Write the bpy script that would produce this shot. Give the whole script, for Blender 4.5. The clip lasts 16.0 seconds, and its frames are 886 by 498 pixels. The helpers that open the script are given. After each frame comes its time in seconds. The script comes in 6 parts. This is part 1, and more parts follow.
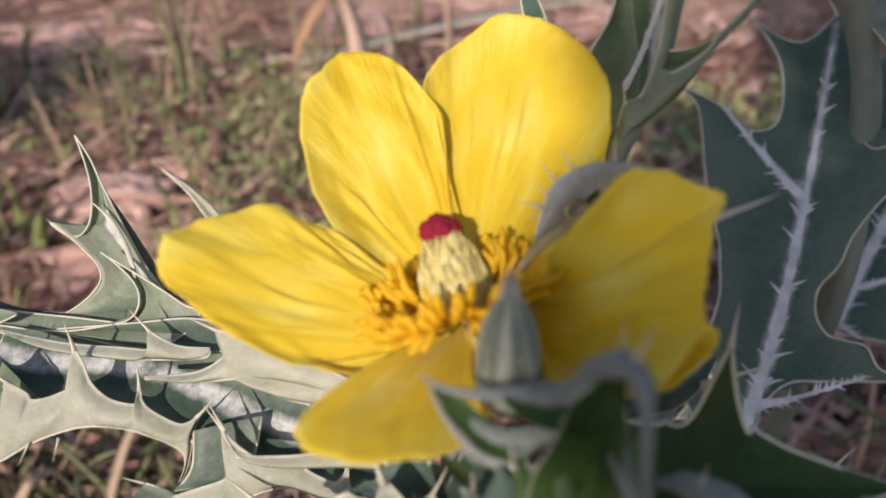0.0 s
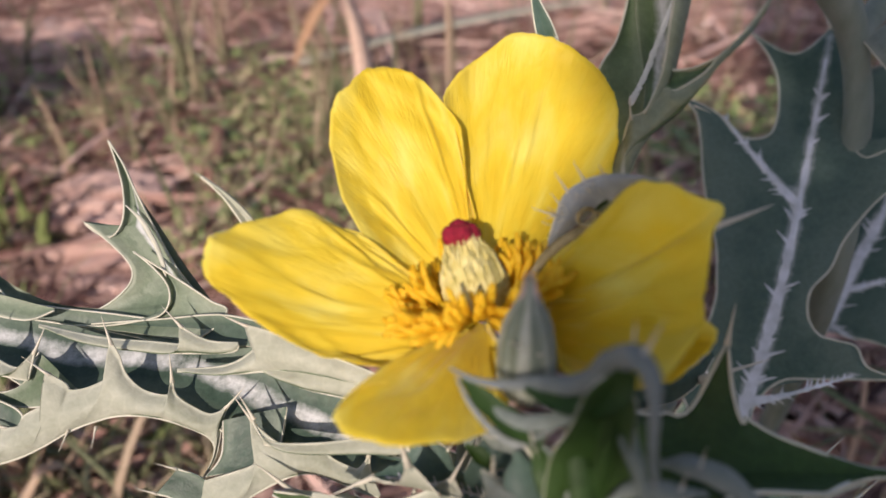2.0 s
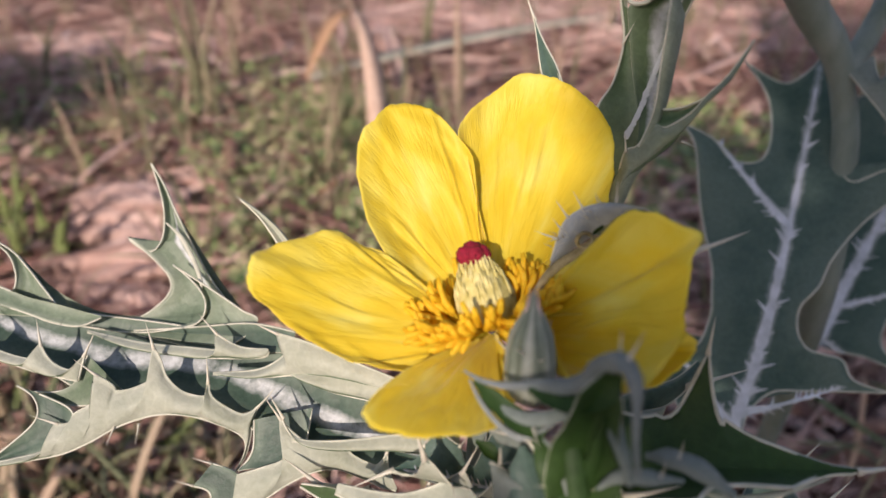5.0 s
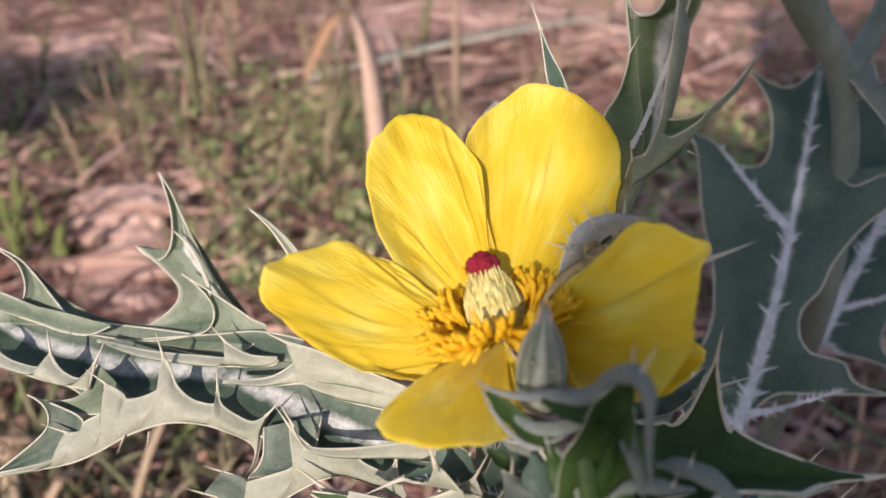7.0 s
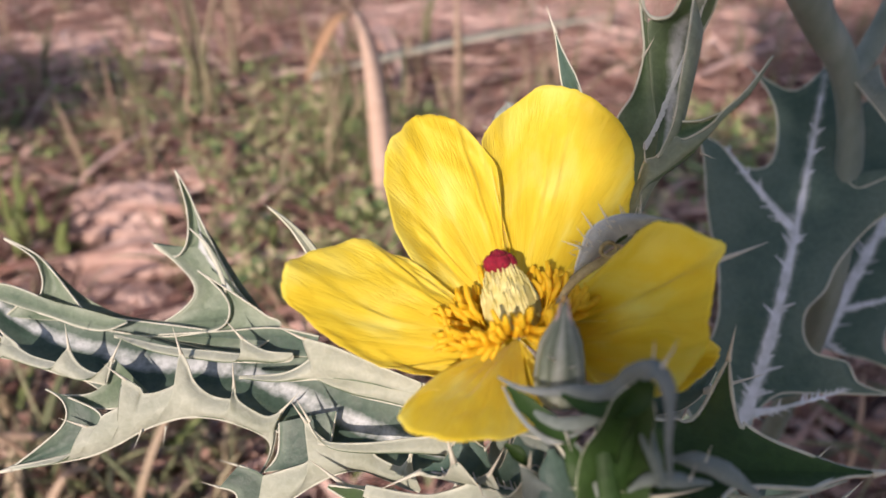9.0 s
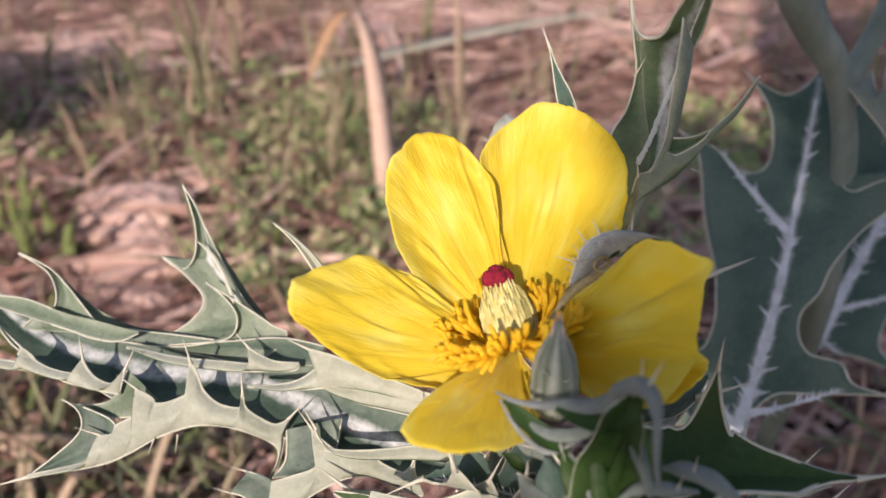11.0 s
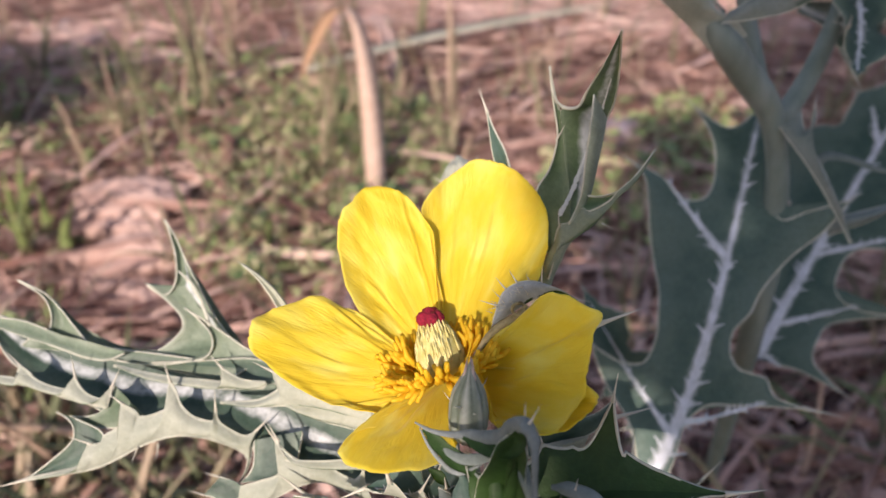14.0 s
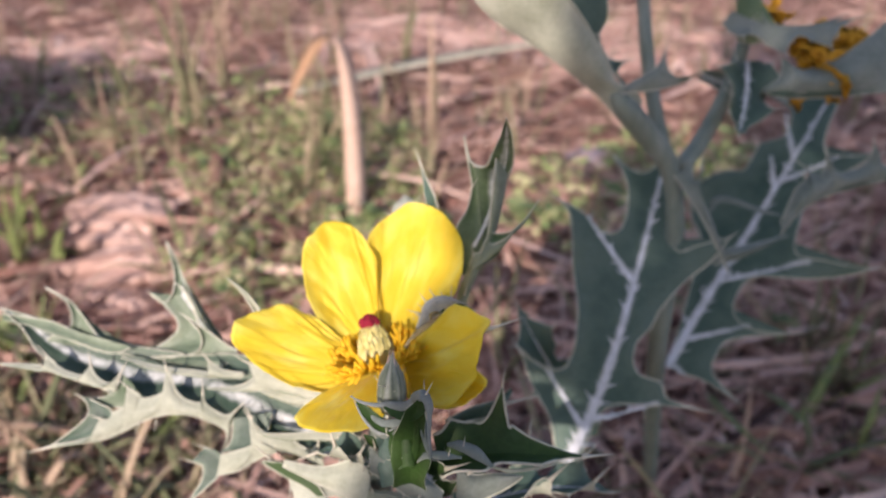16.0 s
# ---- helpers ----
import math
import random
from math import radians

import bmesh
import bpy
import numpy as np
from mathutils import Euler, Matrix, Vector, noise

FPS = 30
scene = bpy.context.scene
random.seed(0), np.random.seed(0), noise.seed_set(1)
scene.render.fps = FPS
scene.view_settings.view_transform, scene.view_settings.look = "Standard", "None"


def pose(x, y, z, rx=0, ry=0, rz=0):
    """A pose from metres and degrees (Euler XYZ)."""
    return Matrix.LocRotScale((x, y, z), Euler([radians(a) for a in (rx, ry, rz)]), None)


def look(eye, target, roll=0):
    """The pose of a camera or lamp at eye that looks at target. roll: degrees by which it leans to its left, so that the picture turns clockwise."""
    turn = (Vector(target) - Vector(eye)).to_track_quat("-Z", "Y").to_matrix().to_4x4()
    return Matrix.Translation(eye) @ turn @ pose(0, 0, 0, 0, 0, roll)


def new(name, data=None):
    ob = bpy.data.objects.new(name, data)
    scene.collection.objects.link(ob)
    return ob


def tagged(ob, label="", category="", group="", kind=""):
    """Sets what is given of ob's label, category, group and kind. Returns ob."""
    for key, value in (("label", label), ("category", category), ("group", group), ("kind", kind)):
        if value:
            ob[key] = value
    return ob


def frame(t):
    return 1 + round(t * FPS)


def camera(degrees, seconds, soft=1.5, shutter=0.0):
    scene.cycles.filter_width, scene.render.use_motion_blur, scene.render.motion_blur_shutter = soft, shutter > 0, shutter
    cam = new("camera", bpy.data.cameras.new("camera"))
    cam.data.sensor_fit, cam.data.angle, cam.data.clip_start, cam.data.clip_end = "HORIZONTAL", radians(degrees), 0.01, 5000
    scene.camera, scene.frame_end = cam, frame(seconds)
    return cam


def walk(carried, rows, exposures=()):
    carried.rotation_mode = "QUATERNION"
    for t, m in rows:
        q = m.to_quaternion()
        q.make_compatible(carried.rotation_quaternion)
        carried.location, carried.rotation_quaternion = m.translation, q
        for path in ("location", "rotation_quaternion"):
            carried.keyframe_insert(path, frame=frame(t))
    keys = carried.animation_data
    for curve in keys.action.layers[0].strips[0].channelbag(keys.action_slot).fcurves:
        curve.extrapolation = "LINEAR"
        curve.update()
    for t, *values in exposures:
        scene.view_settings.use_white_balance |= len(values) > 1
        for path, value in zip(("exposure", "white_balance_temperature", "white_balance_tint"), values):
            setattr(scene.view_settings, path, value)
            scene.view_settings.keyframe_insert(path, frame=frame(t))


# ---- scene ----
cam = camera(70.0, 16.0)
# The path is told in a tilted axes: x right, y ahead, z up from the first eye, in units of SPAN metres.
SPAN, EYE, TILT = 0.125, 0.31, -34.0
BASE = pose(0, 0, EYE, TILT, 0, 0)
ROWS = [
    (0.0, 0.0001, 0.0000, 0.0001, 0.00, 0.00, -0.00),
    (0.5, 0.0020, -0.0106, 0.0002, 0.17, -0.15, -0.05),
    (1.0, -0.0013, -0.0211, 0.0075, 0.14, -0.12, 0.02),
    (1.5, -0.0136, -0.0113, -0.0074, -0.22, -0.10, -0.23),
    (2.0, -0.0243, -0.0512, 0.0045, -0.30, -0.11, -0.41),
    (2.5, -0.0308, -0.0460, -0.0134, -0.32, -0.31, -0.41),
    (3.0, -0.0283, -0.0617, -0.0004, -0.48, 0.27, -0.48),
    (5.5, -0.0401, -0.1486, 0.0045, 0.43, 0.95, -1.07),
    (6.0, -0.0557, -0.1568, -0.0004, 0.51, 0.90, -1.06),
    (6.5, -0.0593, -0.1521, 0.0091, 0.13, 1.01, -1.01),
    (7.0, -0.0488, -0.1433, 0.0238, 0.02, 0.91, -0.74),
    (7.5, -0.0485, -0.1399, 0.0344, -0.16, 0.85, -0.75),
    (8.0, -0.0536, -0.1434, 0.0348, -0.21, 0.84, -0.81),
    (8.5, -0.0624, -0.1511, 0.0267, -0.30, 1.06, -0.99),
    (9.0, -0.0720, -0.1566, 0.0214, -0.15, 0.90, -1.08),
    (11.5, -0.0644, -0.1931, 0.0566, 0.31, 0.32, -0.46),
    (12.0, -0.0585, -0.1984, 0.0594, 0.50, 0.34, -0.46),
    (12.5, -0.0572, -0.1984, 0.0504, 0.45, 0.44, -0.61),
    (13.0, -0.0323, -0.2005, 0.0533, 0.75, -0.70, -0.21),
    (13.5, -0.0076, -0.2444, 0.1074, 0.55, -0.73, -0.32),
    (14.0, 0.0136, -0.3125, 0.1322, -0.00, -0.91, -1.20),
    (14.5, 0.0498, -0.3968, 0.1281, -0.42, -0.53, -2.26),
    (15.0, 0.0762, -0.4546, 0.1457, -1.03, 0.48, -2.59),
    (15.5, 0.1051, -0.5329, 0.1644, -1.67, 1.20, -2.65),
    (16.0, 0.1054, -0.6167, 0.1486, -1.28, 0.75, -2.48),
]
walk(cam, [(t, BASE @ pose(SPAN * x, SPAN * y, SPAN * z, 90 + pitch, roll, yaw)) for t, x, y, z, yaw, pitch, roll in ROWS],
     [(0.0, -0.20, 6900, 25), (3.2, -0.17, 6900, 25), (7.0, -0.09, 6900, 25), (9.2, -0.05, 6900, 25), (13.0, 0.05, 6900, 25), (14.5, 0.13, 6850, 25), (16.0, 0.20, 6800, 26)])
cam.data.dof.use_dof = True
cam.data.dof.focus_distance = 0.109
cam.data.dof.aperture_fstop = 14.0


def at(p):
    """World place of a point in the tilted axes."""
    return BASE @ (Vector(p) * SPAN)


def way(p):
    """World direction of a direction in the tilted axes."""
    return (BASE.to_3x3() @ Vector(p)).normalized()


# ---- sky and sun ----
SUN = Vector((-0.30, -0.87, 0.52)).normalized()
world = bpy.data.worlds.new("sky")
scene.world = world
world.use_nodes = True
wn = world.node_tree
sky = wn.nodes.new("ShaderNodeTexSky")
sky.sky_type, sky.sun_disc = "NISHITA", False
sky.sun_elevation = math.asin(SUN.z)
sky.sun_rotation = math.atan2(SUN.x, SUN.y)
wn.links.new(sky.outputs[0], wn.nodes["Background"].inputs[0])
wn.nodes["Background"].inputs[1].default_value = 0.15
sun = new("sun", bpy.data.lights.new("sun", "SUN"))
sun.data.energy, sun.data.angle, sun.data.color = 4.7, radians(0.6), (1.0, 0.92, 0.82)
sun.matrix_world = look(SUN * 5, (0, 0, 0))


# ---- materials ----
def material(name):
    m = bpy.data.materials.new(name)
    m.use_nodes = True
    t = m.node_tree
    return m, t, t.nodes["Principled BSDF"]


def ramp(t, stops):
    r = t.nodes.new("ShaderNodeValToRGB")
    while len(r.color_ramp.elements) < len(stops):
        r.color_ramp.elements.new(0.5)
    for e, (at_, c) in zip(r.color_ramp.elements, stops):
        e.position, e.color = at_, (*c, 1)
    return r


def noise_node(t, scale, detail=4, rough=0.55, stretch=(1, 1, 1), coords="Object"):
    tc, mp, n = t.nodes.new("ShaderNodeTexCoord"), t.nodes.new("ShaderNodeMapping"), t.nodes.new("ShaderNodeTexNoise")
    mp.inputs["Scale"].default_value = stretch
    t.links.new(tc.outputs[coords], mp.inputs[0])
    t.links.new(mp.outputs[0], n.inputs["Vector"])
    n.inputs["Scale"].default_value, n.inputs["Detail"].default_value, n.inputs["Roughness"].default_value = scale, detail, rough
    return n


def bump(t, bsdf, height, strength, distance):
    b = t.nodes.new("ShaderNodeBump")
    b.inputs["Strength"].default_value, b.inputs["Distance"].default_value = strength, distance
    t.links.new(height, b.inputs["Height"])
    t.links.new(b.outputs[0], bsdf.inputs["Normal"])
    return b


def mixed(t, a, b, fac, mode="MIX"):
    """Colour mix; a and b are sockets or colours, fac a socket or a number."""
    n = t.nodes.new("ShaderNodeMix")
    n.data_type, n.blend_type = "RGBA", mode
    for socket, v in ((n.inputs[0], fac), (n.inputs[6], a), (n.inputs[7], b)):
        if isinstance(v, bpy.types.NodeSocket):
            t.links.new(v, socket)
        else:
            socket.default_value = v if isinstance(v, (int, float)) else (*v, 1)
    return n.outputs[2]


def thin(t, bsdf, colour, share):
    """Lets light through a leaf or petal."""
    out = t.nodes["Material Output"]
    tr, mx = t.nodes.new("ShaderNodeBsdfTranslucent"), t.nodes.new("ShaderNodeMixShader")
    if isinstance(colour, bpy.types.NodeSocket):
        t.links.new(colour, tr.inputs[0])
    else:
        tr.inputs[0].default_value = (*colour, 1)
    mx.inputs[0].default_value = share
    t.links.new(bsdf.outputs[0], mx.inputs[1])
    t.links.new(tr.outputs[0], mx.inputs[2])
    t.links.new(mx.outputs[0], out.inputs[0])


def leaf_material(name, dark, light, bloom, rough, share):
    """Leaf skin: mottled colour, a pale waxy bloom towards the margin and fine net veins."""
    m, t, b = material(name)
    n1, n2, n3 = noise_node(t, 60, 6, 0.65), noise_node(t, 900, 3), noise_node(t, 170, 4, 0.6)
    base = ramp(t, [(0.3, dark), (0.7, light)])
    t.links.new(n1.outputs[0], base.inputs[0])
    edge = t.nodes.new("ShaderNodeAttribute")
    edge.attribute_name = "edge"
    add = t.nodes.new("ShaderNodeMath")
    add.operation = "MULTIPLY_ADD"
    t.links.new(n3.outputs[0], add.inputs[0])
    add.inputs[1].default_value = 0.5
    t.links.new(edge.outputs["Fac"], add.inputs[2])
    half = t.nodes.new("ShaderNodeMath")
    half.operation = "MULTIPLY"
    t.links.new(add.outputs[0], half.inputs[0])
    half.inputs[1].default_value = 0.66
    er = ramp(t, [(0.42, (0, 0, 0)), (0.95, (0.7, 0.7, 0.7))])
    t.links.new(half.outputs[0], er.inputs[0])
    col = mixed(t, base.outputs[0], bloom, er.outputs[0])
    white, feather, both = t.nodes.new("ShaderNodeAttribute"), noise_node(t, 330, 4, 0.65), t.nodes.new("ShaderNodeMath")
    white.attribute_name = "white"
    both.operation = "MULTIPLY"
    t.links.new(white.outputs["Fac"], both.inputs[0])
    t.links.new(feather.outputs[0], both.inputs[1])
    wr = ramp(t, [(0.16, (0, 0, 0)), (0.48, (0.95, 0.95, 0.95))])
    t.links.new(both.outputs[0], wr.inputs[0])
    col = mixed(t, col, (0.64, 0.68, 0.67), wr.outputs[0])
    net = t.nodes.new("ShaderNodeTexVoronoi")
    net.feature = "DISTANCE_TO_EDGE"
    net.inputs["Scale"].default_value = 420
    tc = t.nodes.new("ShaderNodeTexCoord")
    t.links.new(tc.outputs["Object"], net.inputs["Vector"])
    nr = ramp(t, [(0.0, (0.62, 0.62, 0.62)), (0.12, (0.5, 0.5, 0.5))])
    t.links.new(net.outputs["Distance"], nr.inputs[0])
    col = mixed(t, col, nr.outputs[0], 0.5, "SOFT_LIGHT")
    col = mixed(t, col, n2.outputs[0], 0.25, "SOFT_LIGHT")
    t.links.new(col, b.inputs["Base Color"])
    b.inputs["Roughness"].default_value = rough
    b.inputs["Specular IOR Level"].default_value = 0.35
    bump(t, b, n3.outputs[0], 0.5, 0.0012)
    thin(t, b, col, share)
    return m


def plain(name, a, c, scale, rough, stretch=(1, 1, 1), bumpy=0.3, depth=0.0004, through_light=0.0, spec=0.4):
    m, t, b = material(name)
    n = noise_node(t, scale, 5, 0.6, stretch)
    r = ramp(t, [(0.3, a), (0.7, c)])
    t.links.new(n.outputs[0], r.inputs[0])
    t.links.new(r.outputs[0], b.inputs["Base Color"])
    b.inputs["Roughness"].default_value, b.inputs["Specular IOR Level"].default_value = rough, spec
    if bumpy:
        bump(t, b, n.outputs[0], bumpy, depth)
    if through_light:
        thin(t, b, r.outputs[0], through_light)
    return m


def varied(name, stops, rough, through_light=0.2, per="Random Per Island", streak=900):
    """Colour by piece, with a lengthwise streak."""
    m, t, b = material(name)
    if per == "Random":
        src = t.nodes.new("ShaderNodeObjectInfo").outputs["Random"]
    else:
        src = t.nodes.new("ShaderNodeNewGeometry").outputs["Random Per Island"]
    r = ramp(t, stops)
    t.links.new(src, r.inputs[0])
    n = noise_node(t, streak, 3)
    col = mixed(t, r.outputs[0], n.outputs[0], 0.35, "SOFT_LIGHT")
    t.links.new(col, b.inputs["Base Color"])
    b.inputs["Roughness"].default_value = rough
    b.inputs["Specular IOR Level"].default_value = 0.3
    bump(t, b, n.outputs[0], 0.3, 0.0003)
    if through_light:
        thin(t, b, col, through_light)
    return m


def petal_material():
    """Silky yellow petal: soft cloudy colour, fine lengthwise creases."""
    m, t, b = material("yellow petal")
    uv = t.nodes.new("ShaderNodeUVMap")

    def lines(scale, detail, distortion):
        mp, n = t.nodes.new("ShaderNodeMapping"), t.nodes.new("ShaderNodeTexNoise")
        mp.inputs["Scale"].default_value = scale
        t.links.new(uv.outputs[0], mp.inputs[0])
        t.links.new(mp.outputs[0], n.inputs["Vector"])
        n.inputs["Scale"].default_value, n.inputs["Detail"].default_value, n.inputs["Distortion"].default_value = 1.6, detail, distortion
        return n

    cloud, crease, silk, vein = lines((1.6, 1.9, 1), 4, 0.6), lines((4.5, 14, 1), 6, 1.2), lines((2.0, 60, 1), 4, 0.35), lines((0.7, 110, 1), 2, 0.15)
    r = ramp(t, [(0.28, (0.89, 0.68, 0.026)), (0.50, (0.93, 0.77, 0.062)), (0.74, (0.96, 0.88, 0.20))])
    t.links.new(cloud.outputs[0], r.inputs[0])
    col = mixed(t, r.outputs[0], silk.outputs[0], 0.10, "SOFT_LIGHT")
    col = mixed(t, col, vein.outputs[0], 0.10, "SOFT_LIGHT")
    t.links.new(col, b.inputs["Base Color"])
    b.inputs["Roughness"].default_value, b.inputs["Specular IOR Level"].default_value = 0.5, 0.4
    b.inputs["Sheen Weight"].default_value, b.inputs["Sheen Roughness"].default_value = 0.35, 0.4
    first = t.nodes.new("ShaderNodeBump")
    first.inputs["Strength"].default_value, first.inputs["Distance"].default_value = 0.38, 0.0010
    t.links.new(crease.outputs[0], first.inputs["Height"])
    second = bump(t, b, silk.outputs[0], 0.24, 0.0004)
    t.links.new(first.outputs[0], second.inputs["Normal"])
    thin(t, b, col, 0.46)
    return m


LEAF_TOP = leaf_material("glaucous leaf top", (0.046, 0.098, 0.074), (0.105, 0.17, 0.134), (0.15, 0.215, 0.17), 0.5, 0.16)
# Deep green leaf top; the front leaves' shade is darkened into it.
SHADED_GREEN_TOP = leaf_material("deep green shade-darkened leaf top", (0.012, 0.042, 0.006), (0.032, 0.078, 0.014), (0.05, 0.095, 0.03), 0.6, 0.12)
GREEN_TOP = leaf_material("mid green leaf top", (0.08, 0.145, 0.065), (0.18, 0.25, 0.14), (0.20, 0.26, 0.17), 0.5, 0.2)
BLUE_ROLL = leaf_material("bluish waxy rolled leaf", (0.14, 0.17, 0.155), (0.28, 0.315, 0.30), (0.30, 0.33, 0.32), 0.6, 0.12)
PALE_ROLL = leaf_material("pale green rolled leaf", (0.17, 0.215, 0.145), (0.31, 0.355, 0.255), (0.36, 0.40, 0.30), 0.55, 0.15)
# Leaf underside again, dimmed in colour for leaves standing in shade.
SHADED_UNDER = leaf_material("blue grey shade-dimmed leaf underside", (0.13, 0.17, 0.14), (0.25, 0.29, 0.26), (0.24, 0.28, 0.24), 0.6, 0.15)
# Mottled leaf top whose sunlit paleness is part of the colour.
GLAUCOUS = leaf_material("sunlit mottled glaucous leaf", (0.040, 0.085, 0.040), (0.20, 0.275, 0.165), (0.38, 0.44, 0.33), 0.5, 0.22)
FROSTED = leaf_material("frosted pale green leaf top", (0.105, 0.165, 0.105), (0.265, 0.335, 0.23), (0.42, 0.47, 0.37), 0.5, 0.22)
# Green channel skin, with the channel's shade darkened into the colour.
SHADED_CHANNEL = leaf_material("green leaf channel darkened by shade", (0.028, 0.062, 0.042), (0.095, 0.15, 0.11), (0.25, 0.32, 0.24), 0.5, 0.16)
LEAF_UNDER = leaf_material("pale leaf underside", (0.29, 0.325, 0.235), (0.51, 0.545, 0.435), (0.54, 0.57, 0.46), 0.6, 0.2)
VEIN = plain("white vein", (0.42, 0.47, 0.47), (0.74, 0.78, 0.82), 220, 0.55, bumpy=0.2, depth=0.0002)
RIB = leaf_material("mealy white midrib", (0.50, 0.56, 0.52), (0.80, 0.83, 0.82), (0.42, 0.50, 0.43), 0.6, 0.1)
MARGIN = plain("pale leaf margin", (0.42, 0.44, 0.34), (0.62, 0.62, 0.51), 300, 0.5)
SPINE = plain("straw spine", (0.48, 0.47, 0.36), (0.66, 0.64, 0.53), 400, 0.45, bumpy=0.1)
STEM = plain("glaucous stem", (0.13, 0.175, 0.14), (0.235, 0.28, 0.24), 120, 0.55, (1, 1, 0.3))
PETAL = petal_material()
ANTHER = plain("orange anther", (0.90, 0.54, 0.010), (0.97, 0.74, 0.05), 900, 0.6, depth=0.0002, through_light=0.4)
OVARY = plain("cream ovary", (0.58, 0.51, 0.15), (0.82, 0.75, 0.34), 500, 0.55, depth=0.0003, through_light=0.1)
STIGMA = plain("crimson stigma", (0.15, 0.003, 0.014), (0.36, 0.010, 0.035), 1500, 0.75, bumpy=0.9, depth=0.0005)
BUD = leaf_material("grey green bud", (0.12, 0.155, 0.11), (0.22, 0.255, 0.19), (0.42, 0.45, 0.39), 0.6, 0.05)
HORN = plain("pinkish horn", (0.36, 0.27, 0.22), (0.55, 0.42, 0.36), 300, 0.6)
WITHERED = plain("withered orange petal", (0.45, 0.20, 0.01), (0.75, 0.42, 0.03), 300, 0.7, depth=0.001, through_light=0.2)
DEAD_TIP = plain("dry brown tip", (0.22, 0.17, 0.06), (0.50, 0.42, 0.22), 600, 0.7)


def soil_material():
    m, t, b = material("red brown soil")
    n1, n2 = noise_node(t, 9, 6, 0.65), noise_node(t, 140, 5, 0.7, (1, 3, 1))
    r1 = ramp(t, [(0.32, (0.11, 0.055, 0.042)), (0.5, (0.32, 0.18, 0.14)), (0.7, (0.58, 0.37, 0.30))])
    r2 = ramp(t, [(0.3, (0.15, 0.12, 0.11)), (0.7, (0.85, 0.82, 0.80))])
    t.links.new(n1.outputs[0], r1.inputs[0])
    t.links.new(n2.outputs[0], r2.inputs[0])
    t.links.new(mixed(t, r1.outputs[0], r2.outputs[0], 0.6, "OVERLAY"), b.inputs["Base Color"])
    b.inputs["Roughness"].default_value = 0.95
    bump(t, b, n2.outputs[0], 1.0, 0.008)
    return m


SOIL = soil_material()
STRAW = varied("dry straw", [(0.0, (0.06, 0.03, 0.025)), (0.28, (0.32, 0.165, 0.13)), (0.6, (0.66, 0.42, 0.335)), (1.0, (0.90, 0.68, 0.56))], 0.75)
# Pale pink loose straws; also lends the far litter its sunlit brightness.
PALE_STRAW = varied("pale sun-bright straw", [(0.0, (0.55, 0.33, 0.27)), (0.5, (0.80, 0.56, 0.47)), (1.0, (0.95, 0.76, 0.66))], 0.75)
GRASS = varied("green grass", [(0.0, (0.17, 0.20, 0.10)), (0.45, (0.33, 0.33, 0.19)), (0.75, (0.52, 0.42, 0.29)), (1.0, (0.68, 0.50, 0.38))], 0.5, 0.3, "Random")
GRASS_PIECES = varied("mixed grass", [(0.0, (0.17, 0.20, 0.10)), (0.45, (0.33, 0.33, 0.19)), (0.75, (0.52, 0.42, 0.29)), (1.0, (0.68, 0.50, 0.38))], 0.5, 0.3)
SHOOT = varied("small green leaf", [(0.0, (0.17, 0.25, 0.09)), (0.55, (0.34, 0.42, 0.17)), (1.0, (0.66, 0.58, 0.36))], 0.5, 0.3)
DRY_BLADE = plain("dry tan blade", (0.60, 0.40, 0.28), (0.85, 0.66, 0.52), 200, 0.6, (1, 1, 0.15), through_light=0.2)
PALE_BLADE = plain("pale green blade", (0.46, 0.46, 0.34), (0.68, 0.66, 0.52), 200, 0.55, (0.15, 1, 1), through_light=0.2)
ORANGE_BLADE = plain("orange brown blade", (0.56, 0.33, 0.18), (0.74, 0.48, 0.29), 200, 0.6, through_light=0.25)
FRESH_BLADE = plain("fresh grass blade", (0.16, 0.22, 0.07), (0.34, 0.40, 0.16), 200, 0.5, (1, 1, 0.2), through_light=0.3)
REED = plain("reddish dry reed", (0.26, 0.13, 0.09), (0.52, 0.31, 0.23), 160, 0.7, bumpy=0.6, depth=0.001)
DEAD_LEAF = plain("red brown dead leaf", (0.36, 0.17, 0.11), (0.62, 0.36, 0.25), 200, 0.7, through_light=0.2)
WEED = varied("clover green", [(0.0, (0.12, 0.19, 0.08)), (0.6, (0.25, 0.33, 0.15)), (1.0, (0.46, 0.48, 0.24))], 0.5, 0.3, "Random")
STONE = plain("violet grey stone", (0.22, 0.19, 0.22), (0.42, 0.37, 0.42), 60, 0.85, bumpy=0.7, depth=0.002)
SLAB = plain("pinkish dry bark", (0.36, 0.21, 0.17), (0.74, 0.54, 0.46), 30, 0.85, (0.4, 3, 1), bumpy=1.0, depth=0.004)
TWIG = plain("brown twig", (0.12, 0.06, 0.05), (0.34, 0.19, 0.14), 160, 0.85, bumpy=0.8, depth=0.001)


# ---- builders ----
def mesh(name, verts, faces, mats, slots=None, parent=None, smooth=True, label=""):
    me = bpy.data.meshes.new(name)
    me.from_pydata([tuple(v) for v in verts], [], faces)
    for m in mats:
        me.materials.append(m)
    if slots is not None:
        me.polygons.foreach_set("material_index", slots)
    if smooth:
        me.polygons.foreach_set("use_smooth", [True] * len(faces))
    me.update()
    ob = new(name, me)
    ob.parent = parent
    if label:
        ob["label"] = label
    return ob


def empty(name, place, label, category, group="", kind=""):
    ob = new(name)
    ob.location = place
    ob.empty_display_size = 0.01
    return tagged(ob, label, category, group, kind)


